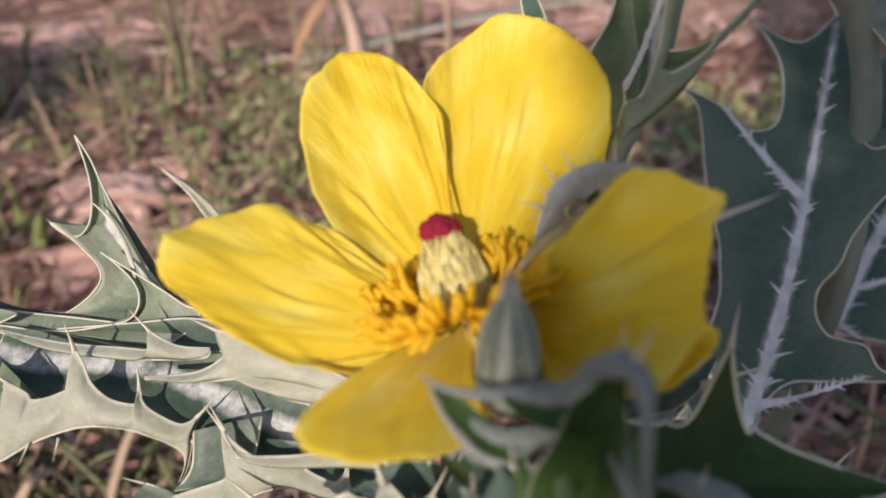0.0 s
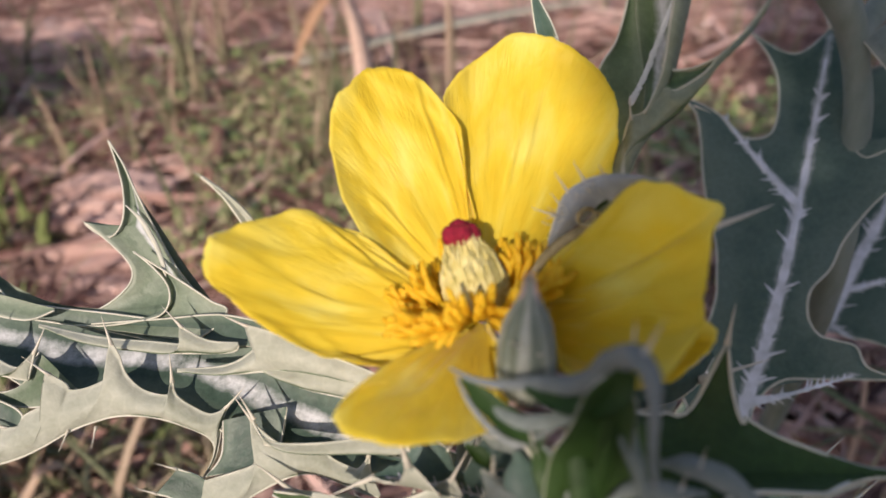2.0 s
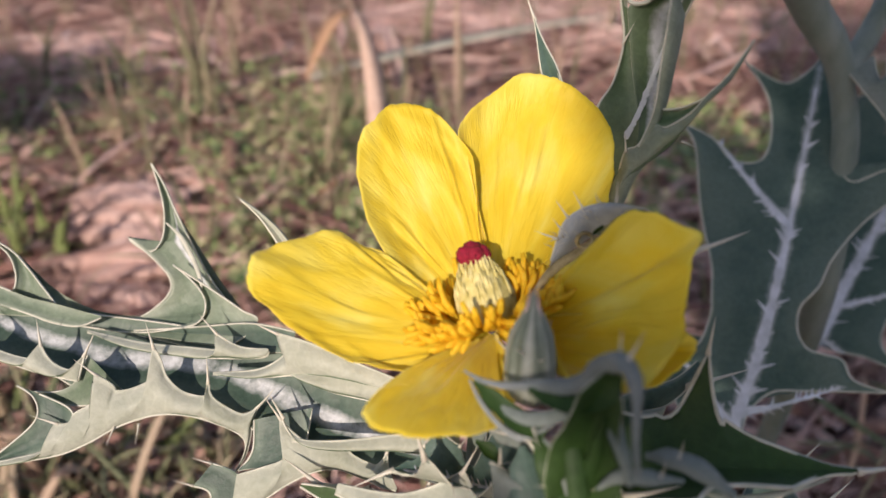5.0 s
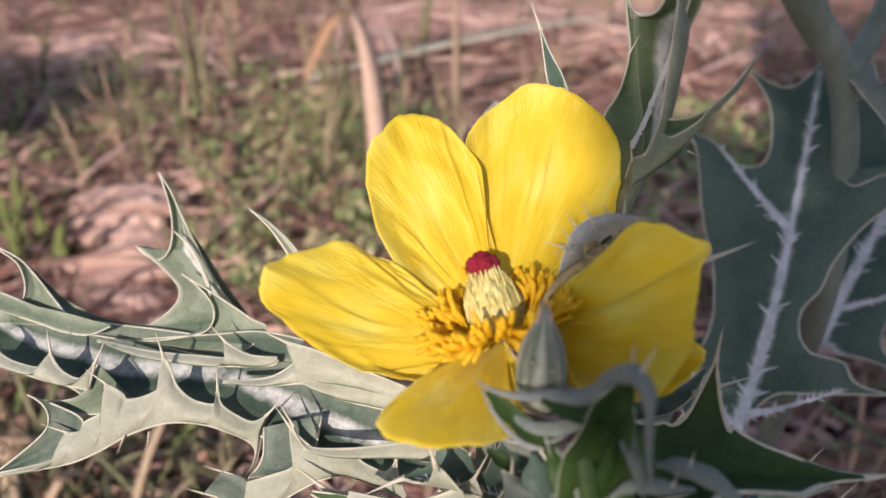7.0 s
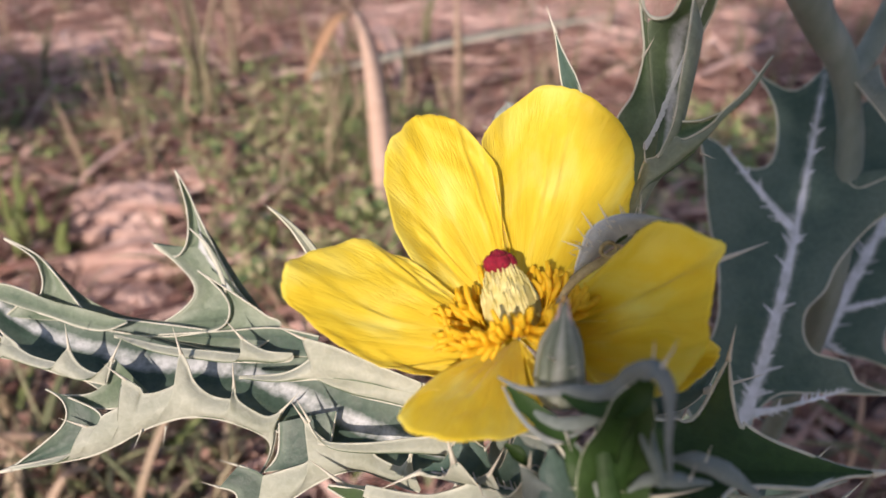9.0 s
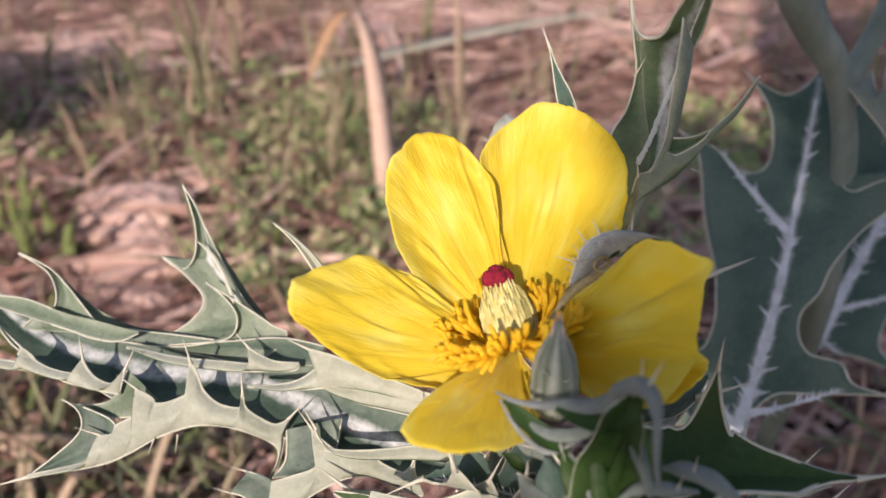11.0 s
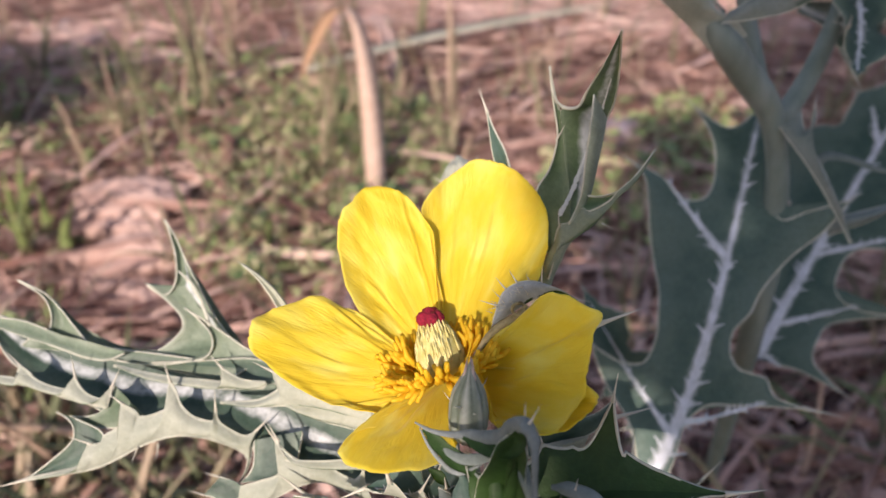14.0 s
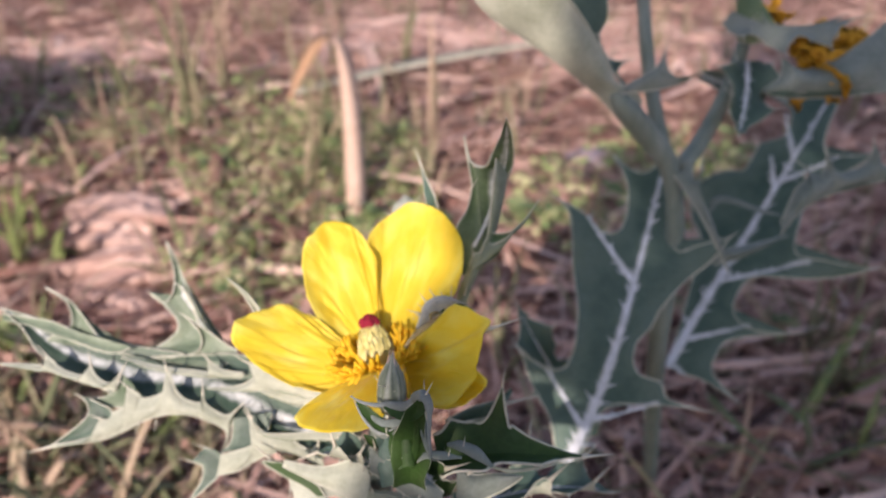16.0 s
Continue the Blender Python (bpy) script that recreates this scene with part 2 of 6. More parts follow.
def under(parent, p):
    """World place as seen from a top-level empty."""
    return Vector(p) - parent.location


def grid_faces(nu, nv, start=0, flip=False):
    out = []
    for i in range(nu - 1):
        for j in range(nv - 1):
            a = start + i * nv + j
            f = (a, a + 1, a + nv + 1, a + nv)
            out.append(f[::-1] if flip else f)
    return out


def bezier(p, s):
    """A point on a curve through three or four control points."""
    p = [Vector(x) for x in p]
    while len(p) > 1:
        p = [a.lerp(b, s) for a, b in zip(p, p[1:])]
    return p[0]


def smooth(points, n):
    """Places along a smooth curve through the points."""
    pts = [Vector(p) for p in points]
    ends = [pts[0] * 2 - pts[1]] + pts + [pts[-1] * 2 - pts[-2]]
    out = []
    for i in range(n):
        x = i / (n - 1) * (len(pts) - 1)
        k = min(int(x), len(pts) - 2)
        f = x - k
        a, b, c, d = ends[k:k + 4]
        out.append(0.5 * (2 * b + (c - a) * f + (2 * a - 5 * b + 4 * c - d) * f * f + (3 * b - a - 3 * c + d) * f ** 3))
    return out


def tube(points, radii, sides=8):
    """Vertices and faces of a tapering tube."""
    verts, faces, n = [], [], len(points)
    for i, (p, r) in enumerate(zip(points, radii)):
        d = (points[min(i + 1, n - 1)] - points[max(i - 1, 0)]).normalized()
        a = d.orthogonal().normalized() if i == 0 else (a - d * a.dot(d)).normalized()
        b = d.cross(a)
        for k in range(sides):
            q = 2 * math.pi * k / sides
            verts.append(p + r * (math.cos(q) * a + math.sin(q) * b))
    for i in range(n - 1):
        for k in range(sides):
            j = (k + 1) % sides
            faces.append((i * sides + k, i * sides + j, (i + 1) * sides + j, (i + 1) * sides + k))
    faces.append(tuple(reversed(range(sides))))
    faces.append(tuple(range((n - 1) * sides, n * sides)))
    return verts, faces


def cone_mesh():
    """A slightly curved spine, one long, along z."""
    pts = [Vector((0.05 * s * s, 0, s)) for s in (0, 0.2, 0.45, 0.75, 1.0)]
    v, f = tube(pts, [0.10, 0.062, 0.040, 0.022, 0.003], 6)
    me = bpy.data.meshes.new("spine")
    me.from_pydata([tuple(x) for x in v], [], f)
    me.materials.append(SPINE)
    me.polygons.foreach_set("use_smooth", [True] * len(f))
    return me


SPINE_MESH = cone_mesh()


def spine(parent, place, direction, length, turn=0.0):
    ob = new("spine", SPINE_MESH)
    ob.parent = parent
    m = direction.to_track_quat("Z", "X").to_matrix().to_4x4()
    ob.matrix_basis = Matrix.Translation(place) @ m @ Matrix.Rotation(turn, 4, "Z") @ Matrix.Diagonal((length * 0.8, length * 0.8, length, 1))
    return ob


def outline(rng, n, sinus, lean, top=0.55):
    """One side of a prickly lobed leaf: (s, w, tooth) control points from base to tip; w is 1 at the widest."""
    pts = [(0.0, 0.10, 0)]
    for k in range(n):
        c = (k + 0.55) / (n + 0.35)
        wide = (math.sin(math.pi * (0.16 + 0.80 * c)) ** 0.8) * rng.uniform(0.85, 1.1)
        step = 0.9 / n
        low = sinus * wide
        pts += [(c - 0.50 * step, low, 0),
                (c - 0.24 * step, wide * rng.uniform(0.60, 0.72), 1),
                (c + lean * step, wide, 2),
                (c + 0.34 * step, wide * rng.uniform(0.50, 0.62), 1)]
    pts += [(0.93, 0.16, 0), (1.0, 0.0, 2)]
    return pts


def leaf(parent, curve, face, width, lobes=4, sinus=0.35, fold=(0.5, 0.5), curl=(0.8, 0.8), ruffle=0.5, lean=0.2, seed=1,
         thickness=0.0028, spines=0.035, label="", midrib=0.02, sag=0.32, shape=None, vein=0.012, branches=True, holder=None, spur=1.0, top=None, rim_width=0.0020, halo=0.0, reach=0.84):
    """A lobed prickly leaf. curve: midrib from base to tip and face: its upper side, both in the tilted axes; lengths in SPAN.
    shape: both margins as (along, across, tooth) from base to tip, first the one on the side of curve x face."""
    rng = random.Random(seed)
    across, dens = 10, 7
    verts, faces, slots = [], [], []
    rims, tips, edge_at, white_at = [], [], [], []
    up0 = Vector(face).normalized()
    length = sum((bezier(curve, (i + 1) / 20) - bezier(curve, i / 20)).length for i in range(20))
    phase = {1: rng.uniform(-0.6, 0.6), -1: rng.uniform(-0.6, 0.6)}

    def place(s, w, side):
        """Bends the flat leaf into space."""
        s = min(max(s, 0.0), 1.15)
        p = bezier(curve, s)
        d = (bezier(curve, min(s + 0.01, 1.0)) - bezier(curve, max(min(s, 1.0) - 0.01, 0.0))).normalized()
        n = (up0 - d * up0.dot(d)).normalized()
        b = d.cross(n) * side
        rel = abs(w) / width
        phi = fold[0 if side == 1 else 1] + ruffle * math.sin(2 * math.pi * (lobes * 0.95 * s) + phase[side]) * rel
        x = z = 0.0
        steps = 5
        for k in range(steps):
            a = phi + curl[0 if side == 1 else 1] * (k + 0.5) / steps * rel
            x += w / steps * math.cos(a)
            z += w / steps * math.sin(a)
        return p + b * x + n * z, n, b, d

    here = []

    def whiteness(s, w, side):
        """How near a white vein runs."""
        if not halo:
            return 0.0
        best = w + 0.35 * halo * s
        for x0, y0, x1, y1 in here:
            f = min(max(((s * length - x0) * (x1 - x0) + (w - y0) * (y1 - y0)) / ((x1 - x0) ** 2 + (y1 - y0) ** 2), 0), 1)
            best = min(best, math.hypot(s * length - x0 - f * (x1 - x0), w - y0 - f * (y1 - y0)) * (1.6 + 1.4 * f))
        return max(0.0, 1 - best / halo)

    vein_lines = []
    for side in (1, -1):
        ctrl = shape[0 if side == 1 else 1] if shape else outline(rng, lobes, sinus, lean)
        line = []
        for q, ((s0, w0, k0), (s1, w1, k1)) in enumerate(zip(ctrl, ctrl[1:])):
            if not sag:
                a, b = Vector((s0, w0)), Vector((s1, w1))
                ta = (b - a) * 0.6 if k0 or not q else 0.5 * (b - Vector(ctrl[q - 1][:2]))
                tb = (b - a) * 0.6 if k1 or q + 2 == len(ctrl) else 0.5 * (Vector(ctrl[q + 2][:2]) - a)
                for i in range(dens):
                    f = i / dens
                    p = a * (2 * f ** 3 - 3 * f * f + 1) + ta * (f ** 3 - 2 * f * f + f) + b * (3 * f * f - 2 * f ** 3) + tb * (f ** 3 - f * f)
                    line.append((p.x, max(p.y, 0.02), k0 if i == 0 else 0))
                continue
            for i in range(dens):
                f = i / dens
                dip = sag * f * (1 - f) * 4 * max(abs(w1 - w0), 0.12) * (0.8 if k0 or k1 else 0.3)
                g = f
                if k1 and not k0:
                    g = f ** 1.5
                elif k0 and not k1:
                    g = 1 - (1 - f) ** 1.5
                w = max(w0 + (w1 - w0) * g - dip, 0.03)
                if holder:
                    w = max(w * min(1.0, max(s0 + (s1 - s0) * f, 0.0) / 0.16) ** 0.55, 0.02)
                line.append((s0 + (s1 - s0) * f, w, k0 if i == 0 else 0))
        line.append((ctrl[-1][0], 0.004, 2))
        for c, w, k in ctrl:
            if k == 2 and c < 0.98 and w > 0.3:
                vein_lines.append((side, (max(c - 0.07 - 0.10 * w, 0.02), 0.0), (c - 0.01 - 0.05 * (0.84 - reach), w * reach)))
        start, nj = len(verts), len(line)
        here = [(a[0] * length, 0.0, c[0] * length, c[1] * width) for sd, a, c in vein_lines if sd == side] if branches else []
        for layer in (0, 1):
            for j, (s, w, k) in enumerate(line):
                sm = 0.5 * j / (nj - 1) + 0.5 * min(s, 1.0)
                for i in range(across):
                    f = i / (across - 1)
                    ss, ww = sm + (s - sm) * f, w * f
                    p, n, b, d = place(ss, ww * width, side)
                    off = thickness * (0.5 if layer == 0 else -0.5)
                    if layer and ww * width < 0.02:
                        off -= midrib * (1 - ww * width / 0.02) * max(1 - 0.8 * ss, 0)
                    verts.append(at(p + n * off) - parent.location)
                    edge_at.append(f)
                    white_at.append(whiteness(ss, ww * width, side))
        count = nj * across
        upper = grid_faces(nj, across, start, side == 1)
        low = grid_faces(nj, across, start + count, side == -1)
        faces += upper + low
        slots += [0] * len(upper) + [1] * len(low)
        for j in range(nj - 1):
            a, b2 = start + j * across + across - 1, start + (j + 1) * across + across - 1
            f = (a, b2, b2 + count, a + count)
            faces.append(f if side == 1 else f[::-1])
            slots.append(2)
        rims.append([verts[start + j * across + across - 1].lerp(verts[start + count + j * across + across - 1], 0.5) for j in range(nj)])
        for j, (s, w, k) in enumerate(line):
            if k:
                rim = rims[-1]
                if j > nj - 4:
                    if side == 1:
                        tips.append((rim[-1], (rim[-1] - rim[-4]).normalized(), k))
                    continue
                tip, out = rim[j], rim[j] - rim[max(j - 3, 0)].lerp(rim[min(j + 3, nj - 1)], 0.5)
                tips.append((tip, out.normalized(), k))
    # The shaded second plant gets the dimmed underside colour.
    ob = mesh("lobe" if holder else "leaf", verts, faces, [top or LEAF_TOP, LEAF_UNDER if parent.name == "prickly_poppy" else SHADED_UNDER, MARGIN], slots, holder or parent, label=label)
    ob.data.attributes.new("edge", "FLOAT", "POINT").data.foreach_set("value", edge_at)
    ob.data.attributes.new("white", "FLOAT", "POINT").data.foreach_set("value", white_at)
    ob = holder or ob
    for rim in rims:
        v, f = tube(rim, [SPAN * rim_width] * (len(rim) - 1) + [SPAN * 0.0015], 5)
        mesh("leaf_margin", v, f, [MARGIN], None, ob)
    for tip, d, k in tips:
        spine(ob, tip - d * SPAN * 0.004, d, SPAN * spines * (1.5 if k == 2 else 0.8) * rng.uniform(0.8, 1.2), rng.uniform(0, 6))
    for k in range(0 if holder else 4):
        p, n, b, d = place(rng.uniform(0.15, 0.85), 0.0, 1)
        spine(ob, at(p - n * 0.012) - parent.location, way(-n + 0.4 * d), SPAN * 0.03)

    def ribbon(name, side, a, c, wide, n_pts, barbs):
        """A white vein lying on the leaf from a to c, both (along, across)."""
        dx, dy = (c[0] - a[0]) * length, (c[1] - a[1]) * width
        ln = math.hypot(dx, dy)
        ox, oy = -dy / ln, dx / ln
        v, f = [], []

        def put(x, y, lift):
            w = y
            sd = side
            if w < 0:
                w, sd = -w, -side
            p, n, b, d = place(x / length, w, sd)
            v.append(at(p + n * (thickness * 0.5 + lift)) - parent.location)

        def strip(x0, y0, x1, y1, w0, w1, m):
            lx, ly = x1 - x0, y1 - y0
            q = math.hypot(lx, ly) or 1
            px_, py_ = -ly / q, lx / q
            o = len(v)
            for i in range(m):
                g = i / (m - 1)
                w = (w0 + (w1 - w0) * g) * (1 + rng.uniform(-0.35, 0.35))
                for h, lift in ((-w, 0.0002), (0, 0.0022), (w, 0.0002)):
                    put(x0 + lx * g + px_ * h, y0 + ly * g + py_ * h, lift)
            f.extend(grid_faces(m, 3, o))

        x0, y0 = a[0] * length, a[1] * width
        strip(x0, y0, x0 + dx, y0 + dy, wide, wide * 0.25, n_pts)
        for k in range(barbs):
            g = rng.uniform(0.06, 0.96)
            t = rng.choice((-1, 1))
            r = spur * wide * rng.uniform(1.2, 2.8) * (1.2 - 0.6 * g)
            sx, sy = x0 + dx * g, y0 + dy * g
            ux, uy = (dx / ln) * 0.75 + ox * t, (dy / ln) * 0.75 + oy * t
            strip(sx, sy, sx + ux * r, sy + uy * r, wide * 0.42, wide * 0.05, 4)
        mesh(name, v, f, [VEIN], None, ob, label="white feathery vein")

    if vein:
        ribbon("midrib", 1, (0.0, 0.0), (0.94, 0.0), vein, 60, 34)
    if branches:
        for side, a, c in vein_lines:
            ribbon("vein", side, a, c, vein * 0.55, 20, 14)
    return ob


def petal(parent, rim, bulge, seed=1, wave=0.012, label=""):
    """A crumpled papery petal that fans out from the flower's heart to a smooth rim, dished by bulge; all in the tilted axes."""
    nu, nv = 44, 131
    rng = random.Random(seed)
    lines = [(rng.uniform(-0.85, 0.85), rng.uniform(-0.18, 0.18), rng.uniform(0.018, 0.04), rng.uniform(0.002, 0.0055), rng.uniform(0.2, 0.6), rng.uniform(0.7, 1.0)) for k in range(9)]
    o = Vector((rng.uniform(0, 50), rng.uniform(0, 50), 0))
    rim = [Vector(p) for p in rim]
    heart, bow = Vector(HEART), Vector(bulge)
    ends = [rim[0] * 2 - rim[1]] + rim + [rim[-1] * 2 - rim[-2]]
    lift = bow.normalized()
    verts, uvs = [], []
    for i in range(nu):
        u = i / (nu - 1)
        for j in range(nv):
            x = j / (nv - 1) * (len(rim) - 1)
            k = min(int(x), len(rim) - 2)
            f = x - k
            a, b, c, d = ends[k:k + 4]
            edge = 0.5 * (2 * b + (c - a) * f + (2 * a - 5 * b + 4 * c - d) * f * f + (3 * b - a - 3 * c + d) * f ** 3)
            v = 2 * j / (nv - 1) - 1
            ray = edge - heart
            tooth = 1 + 0.007 * noise.noise(Vector((v * 46, 3, 0)) + o) + 0.007 * noise.noise(Vector((v * 19, 5, 0)) + o) + 0.016 * noise.noise(Vector((v * 6, 9, 0)) + o)
            p = heart + ray * (0.03 + 0.97 * u) * (1 + (tooth - 1) * u)
            p = p + bow * (4 * u * (1 - u) * (1 - 0.75 * v * v)) ** 0.9
            rip = wave * (1.3 * noise.noise(Vector((u * 2.2, v * 2.2, 1)) + o) + 0.5 * noise.noise(Vector((u * 3.2, v * 6.5, 5)) + o) * u) * u
            fine = 0.0011 * noise.noise(Vector((u * 7 + 2 * v, v * 15, 8)) + o) * u + 0.004 * noise.noise(Vector((v * 10, u * 3, 12)) + o) * u ** 6
            for v0, slope, wide, deep, start, stop in lines:
                on = max(0.0, min(1.0, (u - start) * 5, (stop - u) * 6))
                fine -= deep * on * math.exp(-((v - v0 - slope * u - 0.03 * noise.noise(Vector((u * 6, v0 * 9, 2)) + o)) / wide) ** 2)
            fine += 0.007 * abs(noise.noise(Vector((u * 5 + v, v * 4 - u, 20)) + o)) * u
            verts.append(at(p + lift * (rip + fine)) - parent.location)
            uvs.append((u, v))
    ob = mesh("petal", verts, grid_faces(nu, nv), [PETAL], None, parent, label=label)
    layer = ob.data.uv_layers.new(name="UVMap")
    for lp in ob.data.loops:
        layer.data[lp.index].uv = uvs[lp.vertex_index]
    md = ob.modifiers.new("thick", "SOLIDIFY")
    md.thickness, md.offset = 0.00016, 0
    return ob


def blade_mesh(name, curve, width, mats, fold=0.25, n=14, twist=0.0, parent=None, label=""):
    """A grass blade along a curve in world metres, folded along its middle."""
    verts = []
    for i in range(n):
        s = i / (n - 1)
        p = bezier(curve, s)
        d = (bezier(curve, min(s + 0.03, 1)) - bezier(curve, max(s - 0.03, 0))).normalized()
        ref = Vector((0, 0, 1)) if abs(d.z) < 0.9 else Vector((0, -1, 0.2))
        b = d.cross(ref).normalized()
        b = Matrix.Rotation(twist * (0.4 + s), 3, d) @ b
        nn = b.cross(d)
        w = width * 0.5 * (0.55 + 0.45 * min(s * 4, 1)) * (1 - s ** 3.5 * 0.93)
        verts += [p - b * w, p - nn * (w * fold), p + b * w, p - nn * (w * fold + width * 0.06)]
    faces = []
    for i in range(n - 1):
        a = 4 * i
        for k in range(4):
            j = (k + 1) % 4
            faces.append((a + k, a + j, a + 4 + j, a + 4 + k))
    faces += [(3, 2, 1, 0), (4 * n - 4, 4 * n - 3, 4 * n - 2, 4 * n - 1)]
    if name is None:
        return verts, faces
    return mesh(name, verts, faces, mats, None, parent, label=label)


# ---- ground ----
def ground():
    verts, faces = [], []
    xs = [-300, -40, -8, -3] + [-1.6 + 0.05 * i for i in range(65)] + [3, 8, 40, 300]
    ys = [-300, -40, -8, -2, -0.6] + [-0.2 + 0.05 * i for i in range(65)] + [4, 8, 40, 300]
    for x in xs:
        for y in ys:
            near = max(0.0, 1 - max(abs(x) - 1.4, abs(y - 1.4) - 1.4, 0))
            h = 0.016 * noise.noise((x * 4, y * 4, 0)) + 0.007 * noise.noise((x * 14, y * 14, 3))
            verts.append((x, y, h * near - 0.004))
    return tagged(mesh("ground", verts, grid_faces(len(xs), len(ys), flip=True), [SOIL]), "reddish brown dry soil under straw litter", "ground", kind="structure")


ground()


BARK_PATCH = (-0.292, 0.480, 0.060, 0.085)


def on_bark(p, grow=1.0):
    """Whether a place lies on the heap of bark, where little else grows or settles."""
    return ((p[0] - BARK_PATCH[0]) / BARK_PATCH[2]) ** 2 + ((p[1] - BARK_PATCH[1]) / BARK_PATCH[3]) ** 2 < grow


def litter(count, seed, patch=None, mat=None, label="pinkish brown dry straw and shredded stalks over soil"):
    """Dry straw and shredded stalks lying over one another."""
    rng = random.Random(seed)
    verts, faces = [], []
    for k in range(count):
        y = 0.12 + 2.3 * rng.random() ** 1.5
        x = rng.uniform(-1, 1) * (0.45 + 0.85 * y)
        if patch:
            r, q = rng.random() ** 0.6, rng.uniform(0, 6.3)
            x, y = patch[0] + patch[2] * r * math.cos(q), patch[1] + patch[3] * r * math.sin(q)
        ln = rng.choice((0.03, 0.06, 0.10, 0.16)) * rng.uniform(0.6, 1.4)
        wd = rng.choice((0.001, 0.0016, 0.0025, 0.004, 0.007)) * rng.uniform(0.7, 1.2)
        a = rng.gauss(0.45, 0.7) if rng.random() < 0.65 else rng.uniform(0, 6.3)
        d = Vector((math.cos(a), math.sin(a), rng.gauss(0, 0.10)))
        z = rng.uniform(0.004, 0.022) + (0.006 if patch else 0)
        p0 = Vector((x, y, z)) - d * ln / 2
        p2 = p0 + d * ln
        p1 = p0.lerp(p2, 0.5) + Vector((rng.gauss(0, 0.1), rng.gauss(0, 0.1), abs(rng.gauss(0, 0.08)))) * ln
        if on_bark((x, y)) and rng.random() < 0.9:
            continue
        p0.z, p2.z = max(p0.z, 0.002), max(p2.z, 0.002)
        v, f = blade_mesh(None, (p0, p1, p2), wd, None, rng.uniform(-0.4, 0.5), 5, rng.uniform(-0.8, 0.8))
        o = len(verts)
        verts += v
        faces += [tuple(i + o for i in q) for q in f]
    return tagged(mesh("straw_litter", verts, faces, [mat or STRAW], smooth=False), label, "straw litter", kind="stuff")


litter(20000, 5)
# The far ground's sunlit brightness is put into these pale straw patches.
P1, P2, P3 = (0.400, 1.284, 0.000), (-0.040, 1.250, 0.000), (-0.592, 0.998, 0.000)
litter(900, 6, (P1[0], P1[1], 0.30, 0.22), PALE_STRAW, "pale pink straw with sunlit brightness in its colour")
litter(700, 7, (P2[0], P2[1], 0.22, 0.20), PALE_STRAW, "pale pink straw with sunlit brightness in its colour")
litter(300, 8, (P3[0], P3[1], 0.20, 0.15), PALE_STRAW, "pale pink straw with sunlit brightness in its colour")



def low_herbs(count, seed, cx, cy, rx, ry, size, label):
    """A carpet of small round leaves on short stalks."""
    rng = random.Random(seed)
    verts, faces = [], []
    for k in range(count):
        r, a = math.sqrt(rng.random()), rng.uniform(0, 6.3)
        p = Vector((cx + rx * r * math.cos(a), cy + ry * r * math.sin(a), rng.uniform(0.008, 0.045)))
        if on_bark(p, 1.3):
            continue
        n = Vector((rng.gauss(0, 0.5), rng.gauss(-0.3, 0.5), 1)).normalized()
        b = n.orthogonal().normalized()
        b = Matrix.Rotation(rng.uniform(0, 6.3), 3, n) @ b
        c = n.cross(b)
        s = size * rng.uniform(0.6, 1.3)
        o = len(verts)
        verts.append(p - n * s * 0.15)
        for i in range(7):
            q = 2 * math.pi * i / 7
            verts.append(p + s * (0.62 * math.cos(q) * b + math.sin(q) * c * (1 if i else 0.9)) + n * s * 0.12 * math.cos(2 * q))
        faces += [(o, o + 1 + i, o + 1 + (i + 1) % 7) for i in range(7)]
    return tagged(mesh("low_herbs", verts, faces, [SHOOT]), label, "weeds", kind="stuff")


HERB = (-0.135, 0.600, 0.020)
low_herbs(2600, 3, HERB[0], HERB[1], 0.15, 0.23, 0.0036, "small round green weed leaves carpeting the litter")
HERB3 = (-0.384, 0.794, 0.020)
low_herbs(700, 8, HERB3[0], HERB3[1], 0.28, 0.2, 0.005, "small pale green weeds scattered over the litter")
HERB4 = (0.218, 0.572, 0.020)
low_herbs(350, 9, HERB4[0], HERB4[1], 0.12, 0.14, 0.006, "small green weeds beside the prickly plant")
HERB2 = (0.338, 0.728, 0.020)
low_herbs(260, 4, HERB2[0], HERB2[1], 0.09, 0.08, 0.006, "small green weed leaves among straw")


def tuft(place, blades, height, spread, wide, seed, mat=None, label="tuft of thin green grass blades among dry straw"):
    rng = random.Random(seed)
    base = empty("grass_tuft", place, label, "grass", "grass tufts")
    for k in range(blades):
        a, h = rng.uniform(0, 6.3), height * rng.uniform(0.5, 1.1)
        out = Vector((math.cos(a), math.sin(a), 0)) * spread * rng.uniform(0.3, 1.2)
        p0 = Vector((rng.gauss(0, 0.006), rng.gauss(0, 0.006), -0.004))
        blade_mesh("grass_blade", (p0, p0 + out * 0.25 + Vector((0, 0, h * 0.7)), p0 + out + Vector((0, 0, h))), wide * rng.uniform(0.7, 1.3), [mat or GRASS], 0.3, 8, rng.uniform(-1, 1), base)
    return base


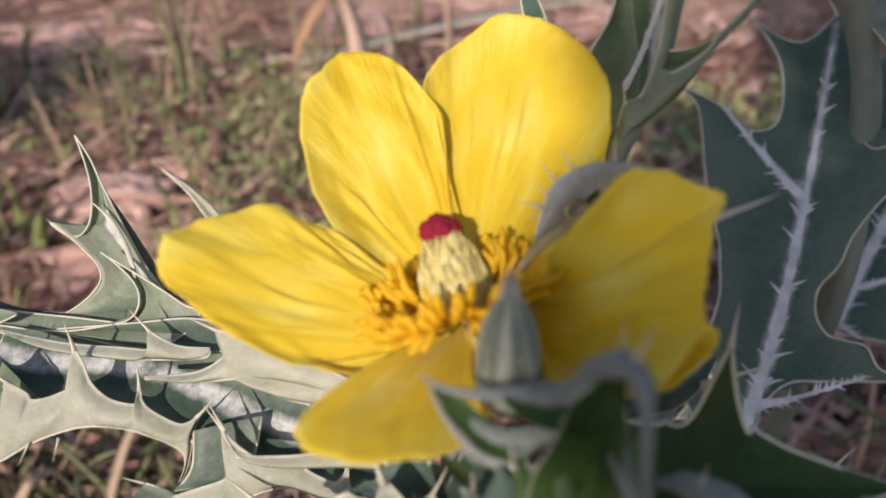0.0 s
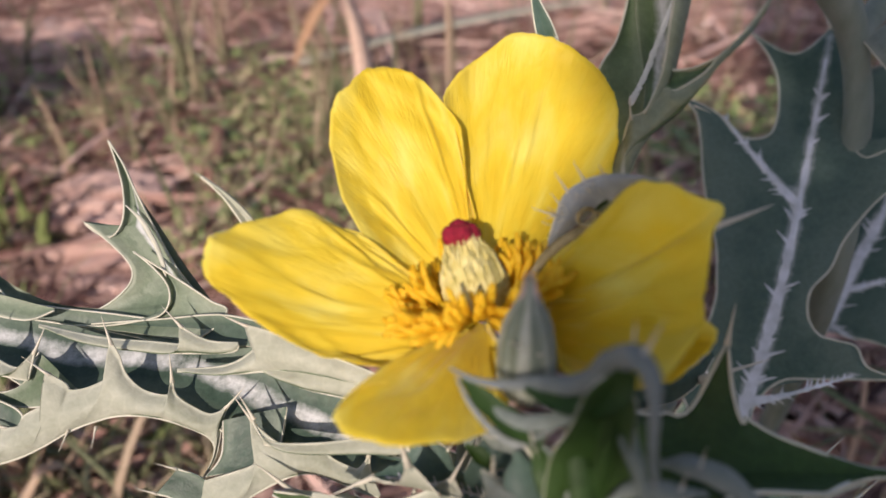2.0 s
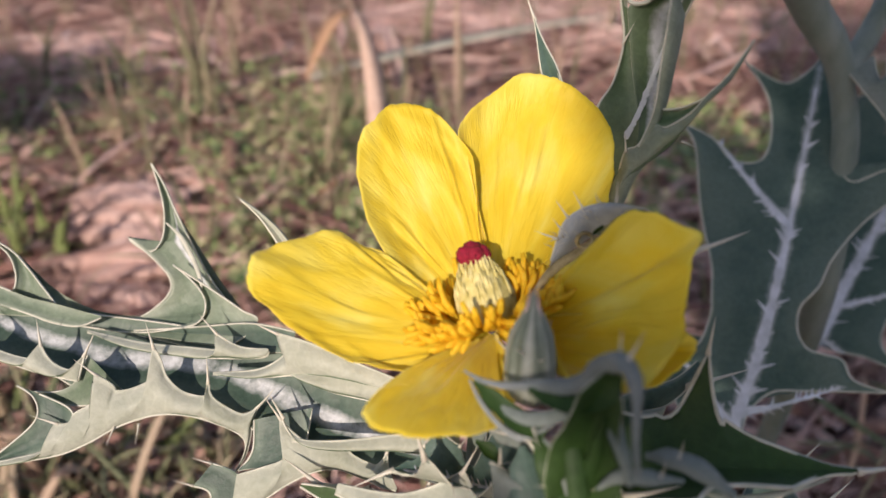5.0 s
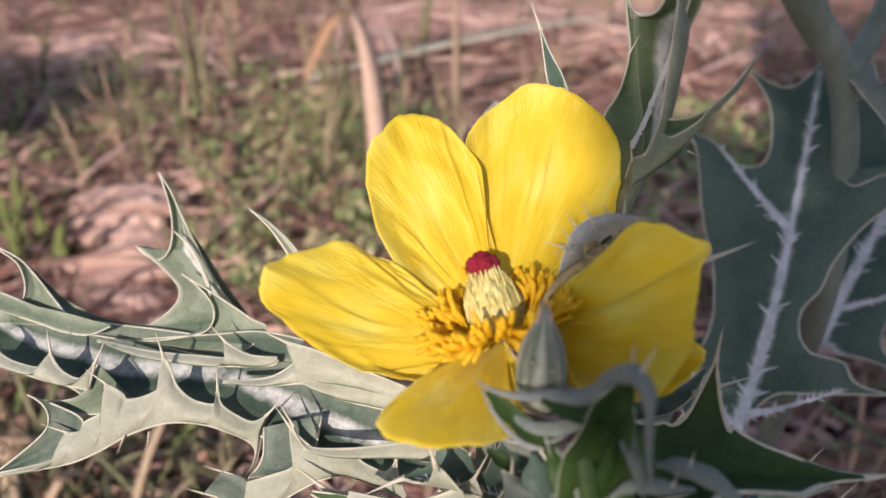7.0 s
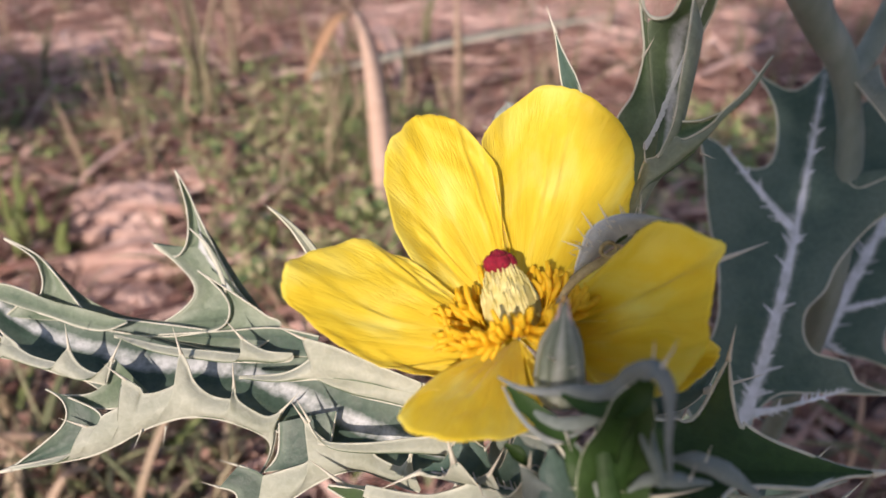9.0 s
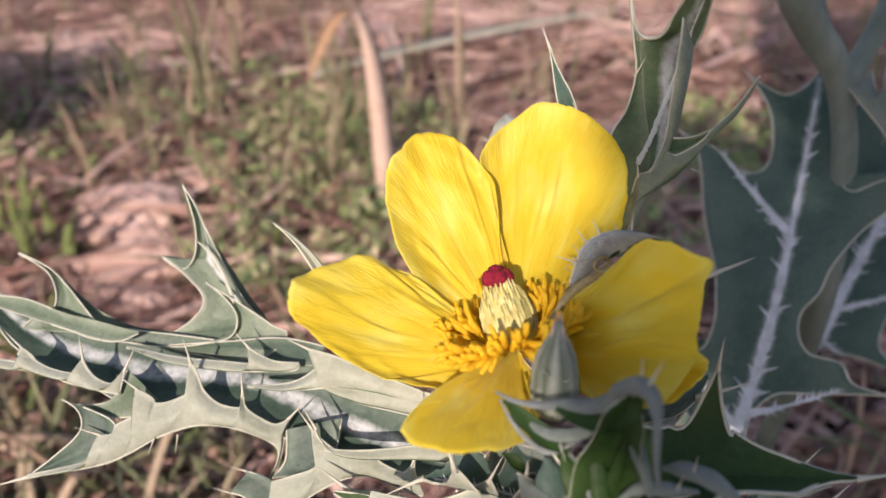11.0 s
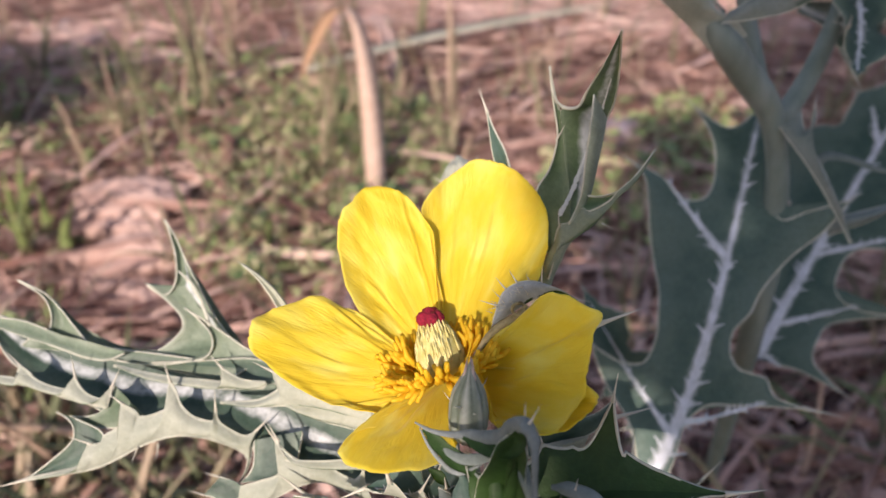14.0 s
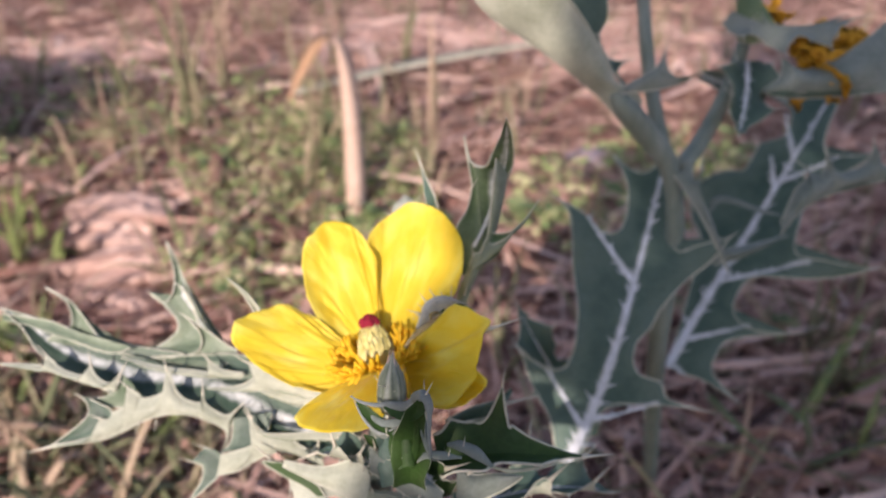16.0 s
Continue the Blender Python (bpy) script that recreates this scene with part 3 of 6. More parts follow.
TALL_TUFTS = (((-0.335, 0.807, 0.000), 7, 0.20, 0.05, 0.006), ((0.006, 0.791, 0.000), 2, 0.20, 0.01, 0.006), ((-0.293, 0.318, 0.000), 7, 0.08, 0.07, 0.006), ((-0.249, 0.256, 0.000), 7, 0.05, 0.08, 0.006), ((-0.168, 0.859, 0.000), 5, 0.10, 0.05, 0.004), ((-0.385, 0.745, 0.000), 8, 0.05, 0.07, 0.002), ((0.352, 0.316, 0.000), 7, 0.10, 0.12, 0.006), ((-0.183, 1.232, 0.000), 4, 0.10, 0.05, 0.004))
MIDDLE_TUFTS = (((-0.326, 0.926, 0.000), 4, 0.18, 0.03, 0.006), ((-0.363, 0.429, 0.000), 9, 0.11, 0.06, 0.005), ((-0.153, 0.241, 0.000), 8, 0.05, 0.04, 0.006), ((-0.109, 0.218, 0.000), 6, 0.04, 0.06, 0.005), ((-0.442, 0.743, 0.000), 8, 0.05, 0.07, 0.002), ((-0.417, 0.658, 0.000), 8, 0.04, 0.07, 0.002), ((0.278, 0.236, 0.000), 6, 0.08, 0.12, 0.005), ((-0.355, 1.222, 0.000), 4, 0.10, 0.05, 0.004))
FAR_TUFTS = (((-0.036, 1.057, -0.000), 4, 0.17, 0.04, 0.006), ((-0.420, 0.483, 0.000), 7, 0.10, 0.05, 0.005), ((-0.193, 0.219, 0.000), 7, 0.06, 0.09, 0.008), ((-0.254, 0.214, 0.000), 8, 0.06, 0.06, 0.006), ((-0.499, 0.740, 0.000), 8, 0.05, 0.08, 0.002), ((-0.213, 0.699, 0.000), 6, 0.07, 0.05, 0.003), ((0.391, 0.840, 0.000), 3, 0.12, 0.03, 0.002), ((0.059, 0.230, 0.000), 5, 0.05, 0.06, 0.004))
for i, (p, n, h, sp, w) in enumerate(TALL_TUFTS + MIDDLE_TUFTS + FAR_TUFTS):
    tuft(p, n, h, sp, w, 40 + i, FRESH_BLADE if p[0] < -0.28 and p[1] < 0.6 else None)

def grass_scatter(count, seed):
    """Thin blades standing all over the litter, in one mesh."""
    rng = random.Random(seed)
    verts, faces = [], []
    for k in range(count):
        y = 0.30 + 1.6 * rng.random()
        x = rng.uniform(-1, 1) * (0.25 + 0.62 * y)
        for n in range(rng.randint(3, 6)):
            a, h = rng.uniform(0, 6.3), rng.uniform(0.03, 0.13)
            out = Vector((math.cos(a), math.sin(a), 0)) * rng.uniform(0.01, 0.07)
            p0 = Vector((x + rng.gauss(0, 0.008), y + rng.gauss(0, 0.008), -0.004))
            v, f = blade_mesh(None, (p0, p0 + out * 0.25 + Vector((0, 0, h * 0.7)), p0 + out + Vector((0, 0, h))), rng.uniform(0.0015, 0.0045), None, 0.3, 8, rng.uniform(-1, 1))
            o = len(verts)
            verts += v
            faces += [tuple(i + o for i in q) for q in f]
    return tagged(mesh("grass", verts, faces, [GRASS_PIECES]), "thin green and straw-coloured grass blades scattered over litter", "grass", kind="stuff")


grass_scatter(200, 78)
rng_g = random.Random(77)
for i in range(60):
    c = ((-0.218, 0.211, 0.000), (0.187, 0.232, 0.000), (0.319, 0.279, 0.000), (0.295, 0.325, -0.000), (0.228, 0.234, 0.000))[i % 5]
    tuft((c[0] + rng_g.gauss(0, 0.07), c[1] + rng_g.gauss(0, 0.06), 0), rng_g.randint(3, 6), rng_g.uniform(0.04, 0.10), rng_g.uniform(0.04, 0.09), rng_g.uniform(0.002, 0.004), 500 + i)
for i in range(34):
    tuft((HERB[0] + rng_g.gauss(0, 0.11), HERB[1] + rng_g.gauss(0, 0.13), 0), rng_g.randint(3, 5), rng_g.uniform(0.04, 0.11), rng_g.uniform(0.02, 0.05), rng_g.uniform(0.003, 0.005), 400 + i)

# a folded dry blade and a long pale one lying behind it
tall = empty("dry_grass_blade", (-0.061, 0.485, 0.000), "tall dry tan grass blade folded over near its top", "dry grass")
B0, B1, B2, B3, B4 = [Vector(p) for p in ((-0.061, 0.485, 0.000), (-0.077, 0.592, 0.075), (-0.099, 0.703, 0.130), (-0.121, 0.748, 0.155), (-0.154, 0.639, 0.105))]
blade_mesh("blade", (Vector((0, 0, -0.004)), B1 - B0 + Vector((0.005, 0, 0)), B2 - B0 + Vector((0.01, 0, 0.03)), B3 - B0), 0.023, [DRY_BLADE], 0.3, 22, 0.2, tall)
blade_mesh("folded_tip", (B3 - B0 + Vector((0.004, 0, -0.004)), B3 - B0 + Vector((-0.014, 0, 0.006)), (B3 + B4) / 2 - B0 + Vector((-0.008, 0, 0.004)), B4 - B0), 0.022, [ORANGE_BLADE], 0.4, 14, 0.2, tall, "orange brown folded tip")
C0, C1, C2 = [Vector(p) for p in ((-0.199, 0.867, 0.034), (-0.008, 1.046, 0.050), (0.335, 1.242, 0.045))]
pale = empty("long_grass_blade", C0, "long pale green grass blade lying over the straw", "grass")
blade_mesh("blade", (Vector(), C1 - C0, C2 - C0), 0.024, [PALE_BLADE], 0.2, 18, 0.3, pale)


def stick(name, a, b, r, mat, label, seed):
    rng = random.Random(seed)
    a, b = Vector(a), Vector(b)
    base = empty(name, a, label, "twig")
    pts = [a.lerp(b, i / 9) - a + Vector((rng.gauss(0, 0.003), rng.gauss(0, 0.003), rng.gauss(0, 0.002))) for i in range(10)]
    v, f = tube(pts, [r * rng.uniform(0.8, 1.1) for i in pts], 7)
    mesh("stalk", v, f, [mat], None, base)
    return base


stick("dry_twig", (-0.375, 0.565, 0.012), (-0.242, 0.909, 0.020), 0.005, TWIG, "long reddish brown dry stalk lying across the litter", 1)
stick("dry_twig", (-0.213, 0.490, 0.000), (-0.237, 0.623, 0.040), 0.008, TWIG, "dark brown broken stalk standing in weeds", 2)
stick("dry_twig", (0.227, 0.275, 0.012), (0.333, 0.231, 0.016), 0.007, TWIG, "thick reddish brown stalk lying in the shade", 3)



def green_blade(a, b, c, width):
    """A single broad grass blade leaning over the litter, through three places."""
    a, b, c = Vector(a), Vector(b), Vector(c)
    base = empty("tall_grass", a, "broad yellowish green grass blade leaning over litter", "grass", "broad grass blades")
    blade_mesh("blade", (Vector((0, 0, -0.003)), (b - a) * 1.3 - (c - a) * 0.15, c - a), width, [FRESH_BLADE], 0.3, 14, 0.3, base)


stick("dry_twig", (0.213, 0.283, 0.012), (0.342, 0.23, 0.02), 0.0065, REED, "long reddish brown dry stalk lying in the shade", 20)
stick("dry_twig", (0.229, 0.241, 0.012), (0.37, 0.298, 0.02), 0.0040, REED, "thin brown dry stalk lying in the shade", 21)
stick("dry_twig", (0.19, 0.253, 0.012), (0.265, 0.214, 0.02), 0.0050, REED, "reddish brown broken stalk on the litter", 22)
green_blade((0.284, 0.26, 0.0), (0.307, 0.282, 0.05), (0.373, 0.356, 0.07), 0.0090)
green_blade((0.322, 0.299, 0.0), (0.313, 0.269, 0.05), (0.34, 0.27, 0.07), 0.0060)
green_blade((0.283, 0.324, 0.0), (0.262, 0.264, 0.05), (0.256, 0.213, 0.07), 0.0050)
green_blade((0.317, 0.24, 0.0), (0.305, 0.227, 0.05), (0.325, 0.258, 0.07), 0.0070)
green_blade((0.243, 0.328, 0.0), (0.218, 0.242, 0.05), (0.221, 0.195, 0.07), 0.0050)
green_blade((-0.242, 0.215, 0.0), (-0.22, 0.223, 0.025), (-0.212, 0.249, 0.04), 0.0070)
green_blade((-0.193, 0.22, 0.0), (-0.165, 0.225, 0.025), (-0.145, 0.241, 0.04), 0.0100)
green_blade((-0.151, 0.246, 0.0), (-0.148, 0.242, 0.025), (-0.153, 0.25, 0.04), 0.0060)
green_blade((-0.285, 0.238, 0.0), (-0.264, 0.248, 0.025), (-0.268, 0.287, 0.04), 0.0070)
green_blade((-0.403, 0.504, 0.0), (-0.405, 0.506, 0.035), (-0.408, 0.508, 0.053), 0.0072)
green_blade((-0.376, 0.474, 0.0), (-0.372, 0.476, 0.03), (-0.366, 0.478, 0.044), 0.0072)
green_blade((-0.338, 0.432, 0.0), (-0.329, 0.434, 0.041), (-0.312, 0.436, 0.066), 0.0090)
green_blade((-0.385, 0.495, 0.0), (-0.369, 0.497, 0.037), (-0.339, 0.499, 0.057), 0.0054)
green_blade((-0.331, 0.43, 0.0), (-0.329, 0.432, 0.023), (-0.324, 0.434, 0.03), 0.0072)
green_blade((-0.37, 0.463, 0.0), (-0.356, 0.465, 0.01), (-0.33, 0.467, 0.004), 0.0054)
green_blade((-0.412, 0.488, 0.0), (-0.41, 0.49, 0.031), (-0.406, 0.492, 0.046), 0.0072)
green_blade((-0.155, 0.432, 0.0), (-0.152, 0.434, 0.034), (-0.147, 0.436, 0.053), 0.0072)
green_blade((-0.151, 0.615, 0.0), (-0.133, 0.617, 0.047), (-0.1, 0.619, 0.078), 0.0090)
green_blade((-0.365, 0.47, 0.0), (-0.366, 0.472, 0.039), (-0.367, 0.474, 0.062), 0.0054)
green_blade((-0.071, 0.211, 0.0), (-0.055, 0.208, 0.025), (-0.046, 0.215, 0.04), 0.0060)


def bark(place, sx, sy, sz, turn, layers, seed):
    """A weathered piece of dry bark that splits into long fibrous layers."""
    rng = random.Random(seed)
    base = empty("bark_piece", place, "weathered pinkish piece of split dry bark on the litter", "bark")
    base.rotation_euler = (0, 0, radians(turn))
    for k in range(layers):
        c = (k + 0.5) / layers * 2 - 1
        nu, nv, verts = 26, 7, []
        ln, wd = sx * (1 - 0.35 * c * c) * rng.uniform(0.8, 1.1), sy / layers * rng.uniform(1.05, 1.5)
        off, tip = rng.uniform(-0.15, 0.15) * sx, rng.uniform(-0.25, 0.25)
        for layer in (1, 0):
            for i in range(nu):
                for j in range(nv):
                    u, v = 2 * i / (nu - 1) - 1, 2 * j / (nv - 1) - 1
                    e = 1 - 0.5 * abs(u) ** 4 + 0.14 * noise.noise((u * 4 + k, v, seed))
                    h = sz * (1 - 0.8 * c * c) * (1 - 0.45 * u * u) + 0.0035 * noise.noise((u * 5, v * 2 + 3 * k, seed)) + 0.003 * rng.random() * layer - abs(v) ** 3 * 0.003
                    verts.append((u * ln + off, c * sy + v * wd * e + tip * u * 0.02, h if layer else -0.004))
        n = nu * nv
        faces = grid_faces(nu, nv, flip=True) + grid_faces(nu, nv, n)
        rim = [i * nv for i in range(nu)] + [(nu - 1) * nv + j for j in range(1, nv)] + [i * nv + nv - 1 for i in range(nu - 2, -1, -1)] + [j for j in range(nv - 2, 0, -1)]
        faces += [(q, p, p + n, q + n) for p, q in zip(rim, rim[1:] + rim[:1])]
        mesh("bark_layer", verts, faces, [SLAB], None, base)
    return base


bark((-0.312, 0.522, 0.004), 0.058, 0.045, 0.030, 8, 7, 2)
bark((-0.277, 0.438, 0.004), 0.055, 0.024, 0.022, 12, 4, 5)
bark((-0.262, 0.385, 0.004), 0.050, 0.016, 0.014, -4, 3, 6)


for i in range(84):
    c, sx, sy, hi = (((-0.522, 0.782, 0.000), 0.16, 0.10, 0.10), ((-0.238, 0.206, 0.000), 0.05, 0.04, 0.07), ((-0.167, 0.213, 0.000), 0.06, 0.03, 0.06), ((-0.096, 0.211, 0.000), 0.06, 0.03, 0.05))[i % 4]
    tuft((c[0] + rng_g.gauss(0, sx), c[1] + rng_g.gauss(0, sy), 0), rng_g.randint(4, 7), rng_g.uniform(0.5, 1.2) * hi, rng_g.uniform(0.03, 0.07), rng_g.uniform(0.003, 0.006), 700 + i)


def loose_straw(a, c, width, seed, label="long dry straw lying on the litter", mat=None):
    a, c = Vector(a), Vector(c)
    rng = random.Random(seed)
    ob = blade_mesh("dry_straw", (Vector(), (c - a) / 2 + Vector((rng.gauss(0, 0.01), rng.gauss(0, 0.01), 0.008)), c - a), width, [mat or STRAW], 0.35, 10, rng.uniform(-0.5, 0.5))
    ob.location = a
    return tagged(ob, label, "straw", "loose straws")


rng_s = random.Random(21)
for k in range(60):
    y = 0.3 + 1.3 * rng_s.random()
    p = Vector((rng_s.uniform(-1, 1) * (0.2 + 0.6 * y), y, 0.02))
    a = rng_s.gauss(0.4, 0.6)
    loose_straw(p, p + Vector((math.cos(a), math.sin(a), rng_s.uniform(-0.02, 0.06))) * rng_s.uniform(0.08, 0.24), rng_s.uniform(0.003, 0.008), k)
for k, (p, q) in enumerate((((-0.124, 1.199, 0.030), (-0.067, 0.809, 0.020)), ((0.276, 1.312, 0.020), (0.463, 1.192, 0.020)), ((0.440, 1.253, 0.020), (0.565, 1.070, 0.020)), ((0.047, 0.994, 0.020), (0.304, 1.182, 0.020)), ((0.350, 0.925, 0.020), (0.645, 1.202, 0.020)), ((-0.247, 0.346, 0.020), (-0.284, 0.265, 0.020)), ((-0.365, 0.538, 0.035), (-0.31, 0.684, 0.05)), ((-0.124, 0.700, 0.020), (-0.029, 0.720, 0.020)), ((-0.107, 1.068, 0.060), (-0.068, 0.837, 0.010)), ((0.021, 0.893, 0.020), (0.290, 1.073, 0.020)), ((0.030, 0.745, 0.020), (0.165, 0.865, 0.020)))):
    loose_straw(p, q, 0.011, 300 + k, "broad pinkish dry straw lying on the litter", PALE_STRAW)


def leaflet_mesh():
    bm = bmesh.new()
    rim = [bm.verts.new((0.62 * math.sin(q) * (1 + 0.25 * math.cos(q)), 0.5 - 0.5 * math.cos(q), 0.10 * math.cos(2 * q))) for q in [2 * math.pi * i / 9 for i in range(9)]]
    mid = bm.verts.new((0, 0.5, -0.04))
    for p, q in zip(rim, rim[1:] + rim[:1]):
        bm.faces.new((mid, q, p))
    me = bpy.data.meshes.new("leaflet")
    bm.to_mesh(me)
    bm.free()
    me.materials.append(WEED)
    return me


LEAFLET = leaflet_mesh()


def weed(place, size, stalks, seed):
    """A small clover-like weed: thin stalks with rounded leaflets."""
    rng = random.Random(seed)
    base = empty("weed", place, "small green weed with rounded leaflets in the litter", "weed", "small weeds")
    for k in range(stalks):
        a = rng.uniform(0, 6.3)
        top = Vector((math.cos(a) * size * rng.uniform(0.2, 0.9), math.sin(a) * size * rng.uniform(0.2, 0.9), size * rng.uniform(0.5, 1.3)))
        v, f = tube([Vector((0, 0, -0.003)), top * 0.5 + Vector((0, 0, size * 0.15)), top], [0.0007, 0.0006, 0.0004], 5)
        stalk = mesh("stalk", v, f, [WEED], None, base)
        for j in range(3):
            ob = new("leaflet", LEAFLET)
            ob.parent = stalk
            s = size * rng.uniform(0.28, 0.42)
            ob.matrix_basis = Matrix.Translation(top) @ pose(0, 0, 0, rng.uniform(-25, 35), rng.uniform(-20, 20), 120 * j + rng.uniform(0, 60)) @ Matrix.Diagonal((s, s, s, 1))
    return base


rng_w = random.Random(31)
for k in range(46):
    if k < 30:
        p = (HERB[0] + rng_w.gauss(0, 0.09), HERB[1] + rng_w.gauss(0, 0.11), 0.004)
    else:
        q = (HERB2, HERB4, HERB3)[k % 3]
        p = (q[0] + rng_w.gauss(0, 0.07), q[1] + rng_w.gauss(0, 0.08), 0.004)
    weed(p, rng_w.uniform(0.018, 0.032), rng_w.randint(4, 7), k)


def dry_leaf(place, size, turn, seed):
    rng = random.Random(seed)
    nu, nv, verts = 12, 7, []
    for i in range(nu):
        for j in range(nv):
            u, v = i / (nu - 1), 2 * j / (nv - 1) - 1
            w = 0.34 * math.sin(math.pi * min(u * 0.96 + 0.03, 1)) ** 0.8
            verts.append((size * u, size * w * v, size * (0.16 * v * v + 0.12 * noise.noise((u * 3, v * 2, seed)) + 0.12)))
    ob = mesh("dry_leaf", verts, grid_faces(nu, nv), [DEAD_LEAF])
    md = ob.modifiers.new("thick", "SOLIDIFY")
    md.thickness = 0.0006
    ob.matrix_basis = pose(*place, 0, 0, turn)
    return tagged(ob, "curled red brown dry leaf on the ground", "dry leaf", "fallen leaves")


dry_leaf((0.346, 0.725, 0.010), 0.05, 20, 1)
dry_leaf((0.382, 0.763, 0.010), 0.04, 100, 2)
dry_leaf((0.224, 0.231, 0.010), 0.05, -20, 3)
dry_leaf((-0.131, 0.540, 0.020), 0.03, 60, 4)


def stone(place, size, seed):
    bm = bmesh.new()
    bmesh.ops.create_icosphere(bm, subdivisions=3, radius=1)
    for v in bm.verts:
        v.co *= 1 + 0.25 * noise.noise(v.co * 1.3 + Vector((seed, 0, 0))) + 0.06 * noise.noise(v.co * 5)
        v.co.z *= 0.45
    me = bpy.data.meshes.new("stone")
    bm.to_mesh(me)
    bm.free()
    me.materials.append(STONE)
    ob = new("stone", me)
    ob.matrix_basis = pose(*place, 0, 0, 30 * seed) @ Matrix.Diagonal((size, size * 0.7, size, 1))
    return tagged(ob, "grey violet rounded stone on the ground", "stone")


stone((0.222, 0.735, 0.006), 0.035, 1)

# ---- the flowering plant ----
FOOT = at((0.02, 0.72, -0.2))
plant = empty("prickly_poppy", (FOOT.x, FOOT.y + 0.01, 0), "grey-green prickly poppy with one open yellow flower", "flowering plant")
HEART = (0.025, 0.62, -0.075)
spts = [under(plant, p) for p in (plant.location, at((0.02, 0.80, -0.5)), at((0.02, 0.68, -0.22)), at(HEART))]
v, f = tube([bezier(spts, i / 14) for i in range(15)], [0.0042 - 0.0001 * i - 0.0008 * max(i - 11, 0) for i in range(15)], 10)
mesh("stem", v, f, [STEM], None, plant)

# flower
fv, ff = tube([at(HEART) - plant.location + way((-0.05, -0.7, 0.7)) * d for d in (-0.012, -0.008, -0.005, -0.004)], [0.002, 0.0030, 0.0026, 0.001], 12)
flower = mesh("flower", fv, ff, [STEM], None, plant, label="open papery bright yellow flower")
flower.location = (0, 0, 0)


def sub(ob):
    ob.parent = flower
    return ob


sub(petal(plant, ((-0.074, 0.645, -0.012), (-0.101, 0.648, 0.014), (-0.124, 0.652, 0.048), (-0.136, 0.655, 0.072), (-0.142, 0.657, 0.099), (-0.146, 0.66, 0.124), (-0.144, 0.665, 0.161), (-0.135, 0.67, 0.188), (-0.117, 0.672, 0.203), (-0.092, 0.674, 0.211), (-0.065, 0.675, 0.209), (-0.044, 0.676, 0.193), (-0.02, 0.675, 0.169), (-0.004, 0.672, 0.148), (0.001, 0.667, 0.12), (0.003, 0.66, 0.089), (0.005, 0.645, 0.051)), (0.0, 0.022, 0.008), 1, 0.012))
sub(petal(plant, ((0.016, 0.648, 0.036), (0.003, 0.665, 0.089), (-0.009, 0.678, 0.145), (-0.021, 0.686, 0.179), (-0.009, 0.694, 0.204), (0.011, 0.697, 0.222), (0.035, 0.698, 0.242), (0.062, 0.697, 0.258), (0.094, 0.692, 0.256), (0.122, 0.685, 0.242), (0.144, 0.678, 0.224), (0.162, 0.672, 0.202), (0.172, 0.664, 0.176), (0.175, 0.656, 0.148), (0.174, 0.648, 0.124), (0.167, 0.64, 0.097), (0.155, 0.63, 0.071), (0.108, 0.615, 0.03), (0.064, 0.61, -0.006)), (0.0, 0.022, 0.006), 2, 0.014))
sub(petal(plant, ((0.08, 0.6, -0.009), (0.107, 0.575, 0.015), (0.127, 0.545, 0.039), (0.137, 0.53, 0.055), (0.151, 0.515, 0.064), (0.167, 0.507, 0.065), (0.194, 0.495, 0.052), (0.216, 0.487, 0.041), (0.206, 0.48, 0.023), (0.201, 0.475, -0.004), (0.194, 0.47, -0.03), (0.193, 0.468, -0.051), (0.176, 0.458, -0.076), (0.151, 0.452, -0.099), (0.116, 0.452, -0.101), (0.084, 0.465, -0.096), (0.077, 0.52, -0.07), (0.068, 0.565, -0.045)), (0.006, 0.010, -0.010), 3, 0.007))
sub(petal(plant, ((0.073, 0.612, -0.063), (0.110, 0.567, -0.044), (0.161, 0.527, -0.045), (0.201, 0.507, -0.052), (0.218, 0.500, -0.071), (0.204, 0.492, -0.087), (0.174, 0.487, -0.107), (0.127, 0.492, -0.114), (0.097, 0.512, -0.107), (0.078, 0.582, -0.082)), (0.01, 0.014, -0.012), 6, 0.008))
sub(petal(plant, ((-0.092, 0.636, 0.001), (-0.126, 0.634, 0.029), (-0.155, 0.626, 0.043), (-0.182, 0.612, 0.047), (-0.208, 0.597, 0.041), (-0.23, 0.584, 0.027), (-0.248, 0.572, 0.012), (-0.253, 0.566, -0.007), (-0.248, 0.561, -0.028), (-0.224, 0.56, -0.048), (-0.194, 0.562, -0.068), (-0.153, 0.566, -0.089), (-0.119, 0.57, -0.101), (-0.088, 0.574, -0.115), (-0.057, 0.578, -0.119), (-0.03, 0.585, -0.103), (-0.007, 0.592, -0.083)), (0.0, 0.012, -0.014), 4, 0.014))
sub(petal(plant, ((0.005, 0.575, -0.095), (-0.032, 0.550, -0.110), (-0.067, 0.520, -0.118), (-0.096, 0.490, -0.119), (-0.111, 0.475, -0.136), (-0.098, 0.460, -0.151), (-0.058, 0.445, -0.152), (-0.020, 0.458, -0.155), (0.028, 0.505, -0.151), (0.045, 0.540, -0.114), (0.028, 0.580, -0.079)), (0.0, 0.008, 0.008), 5, 0.012))


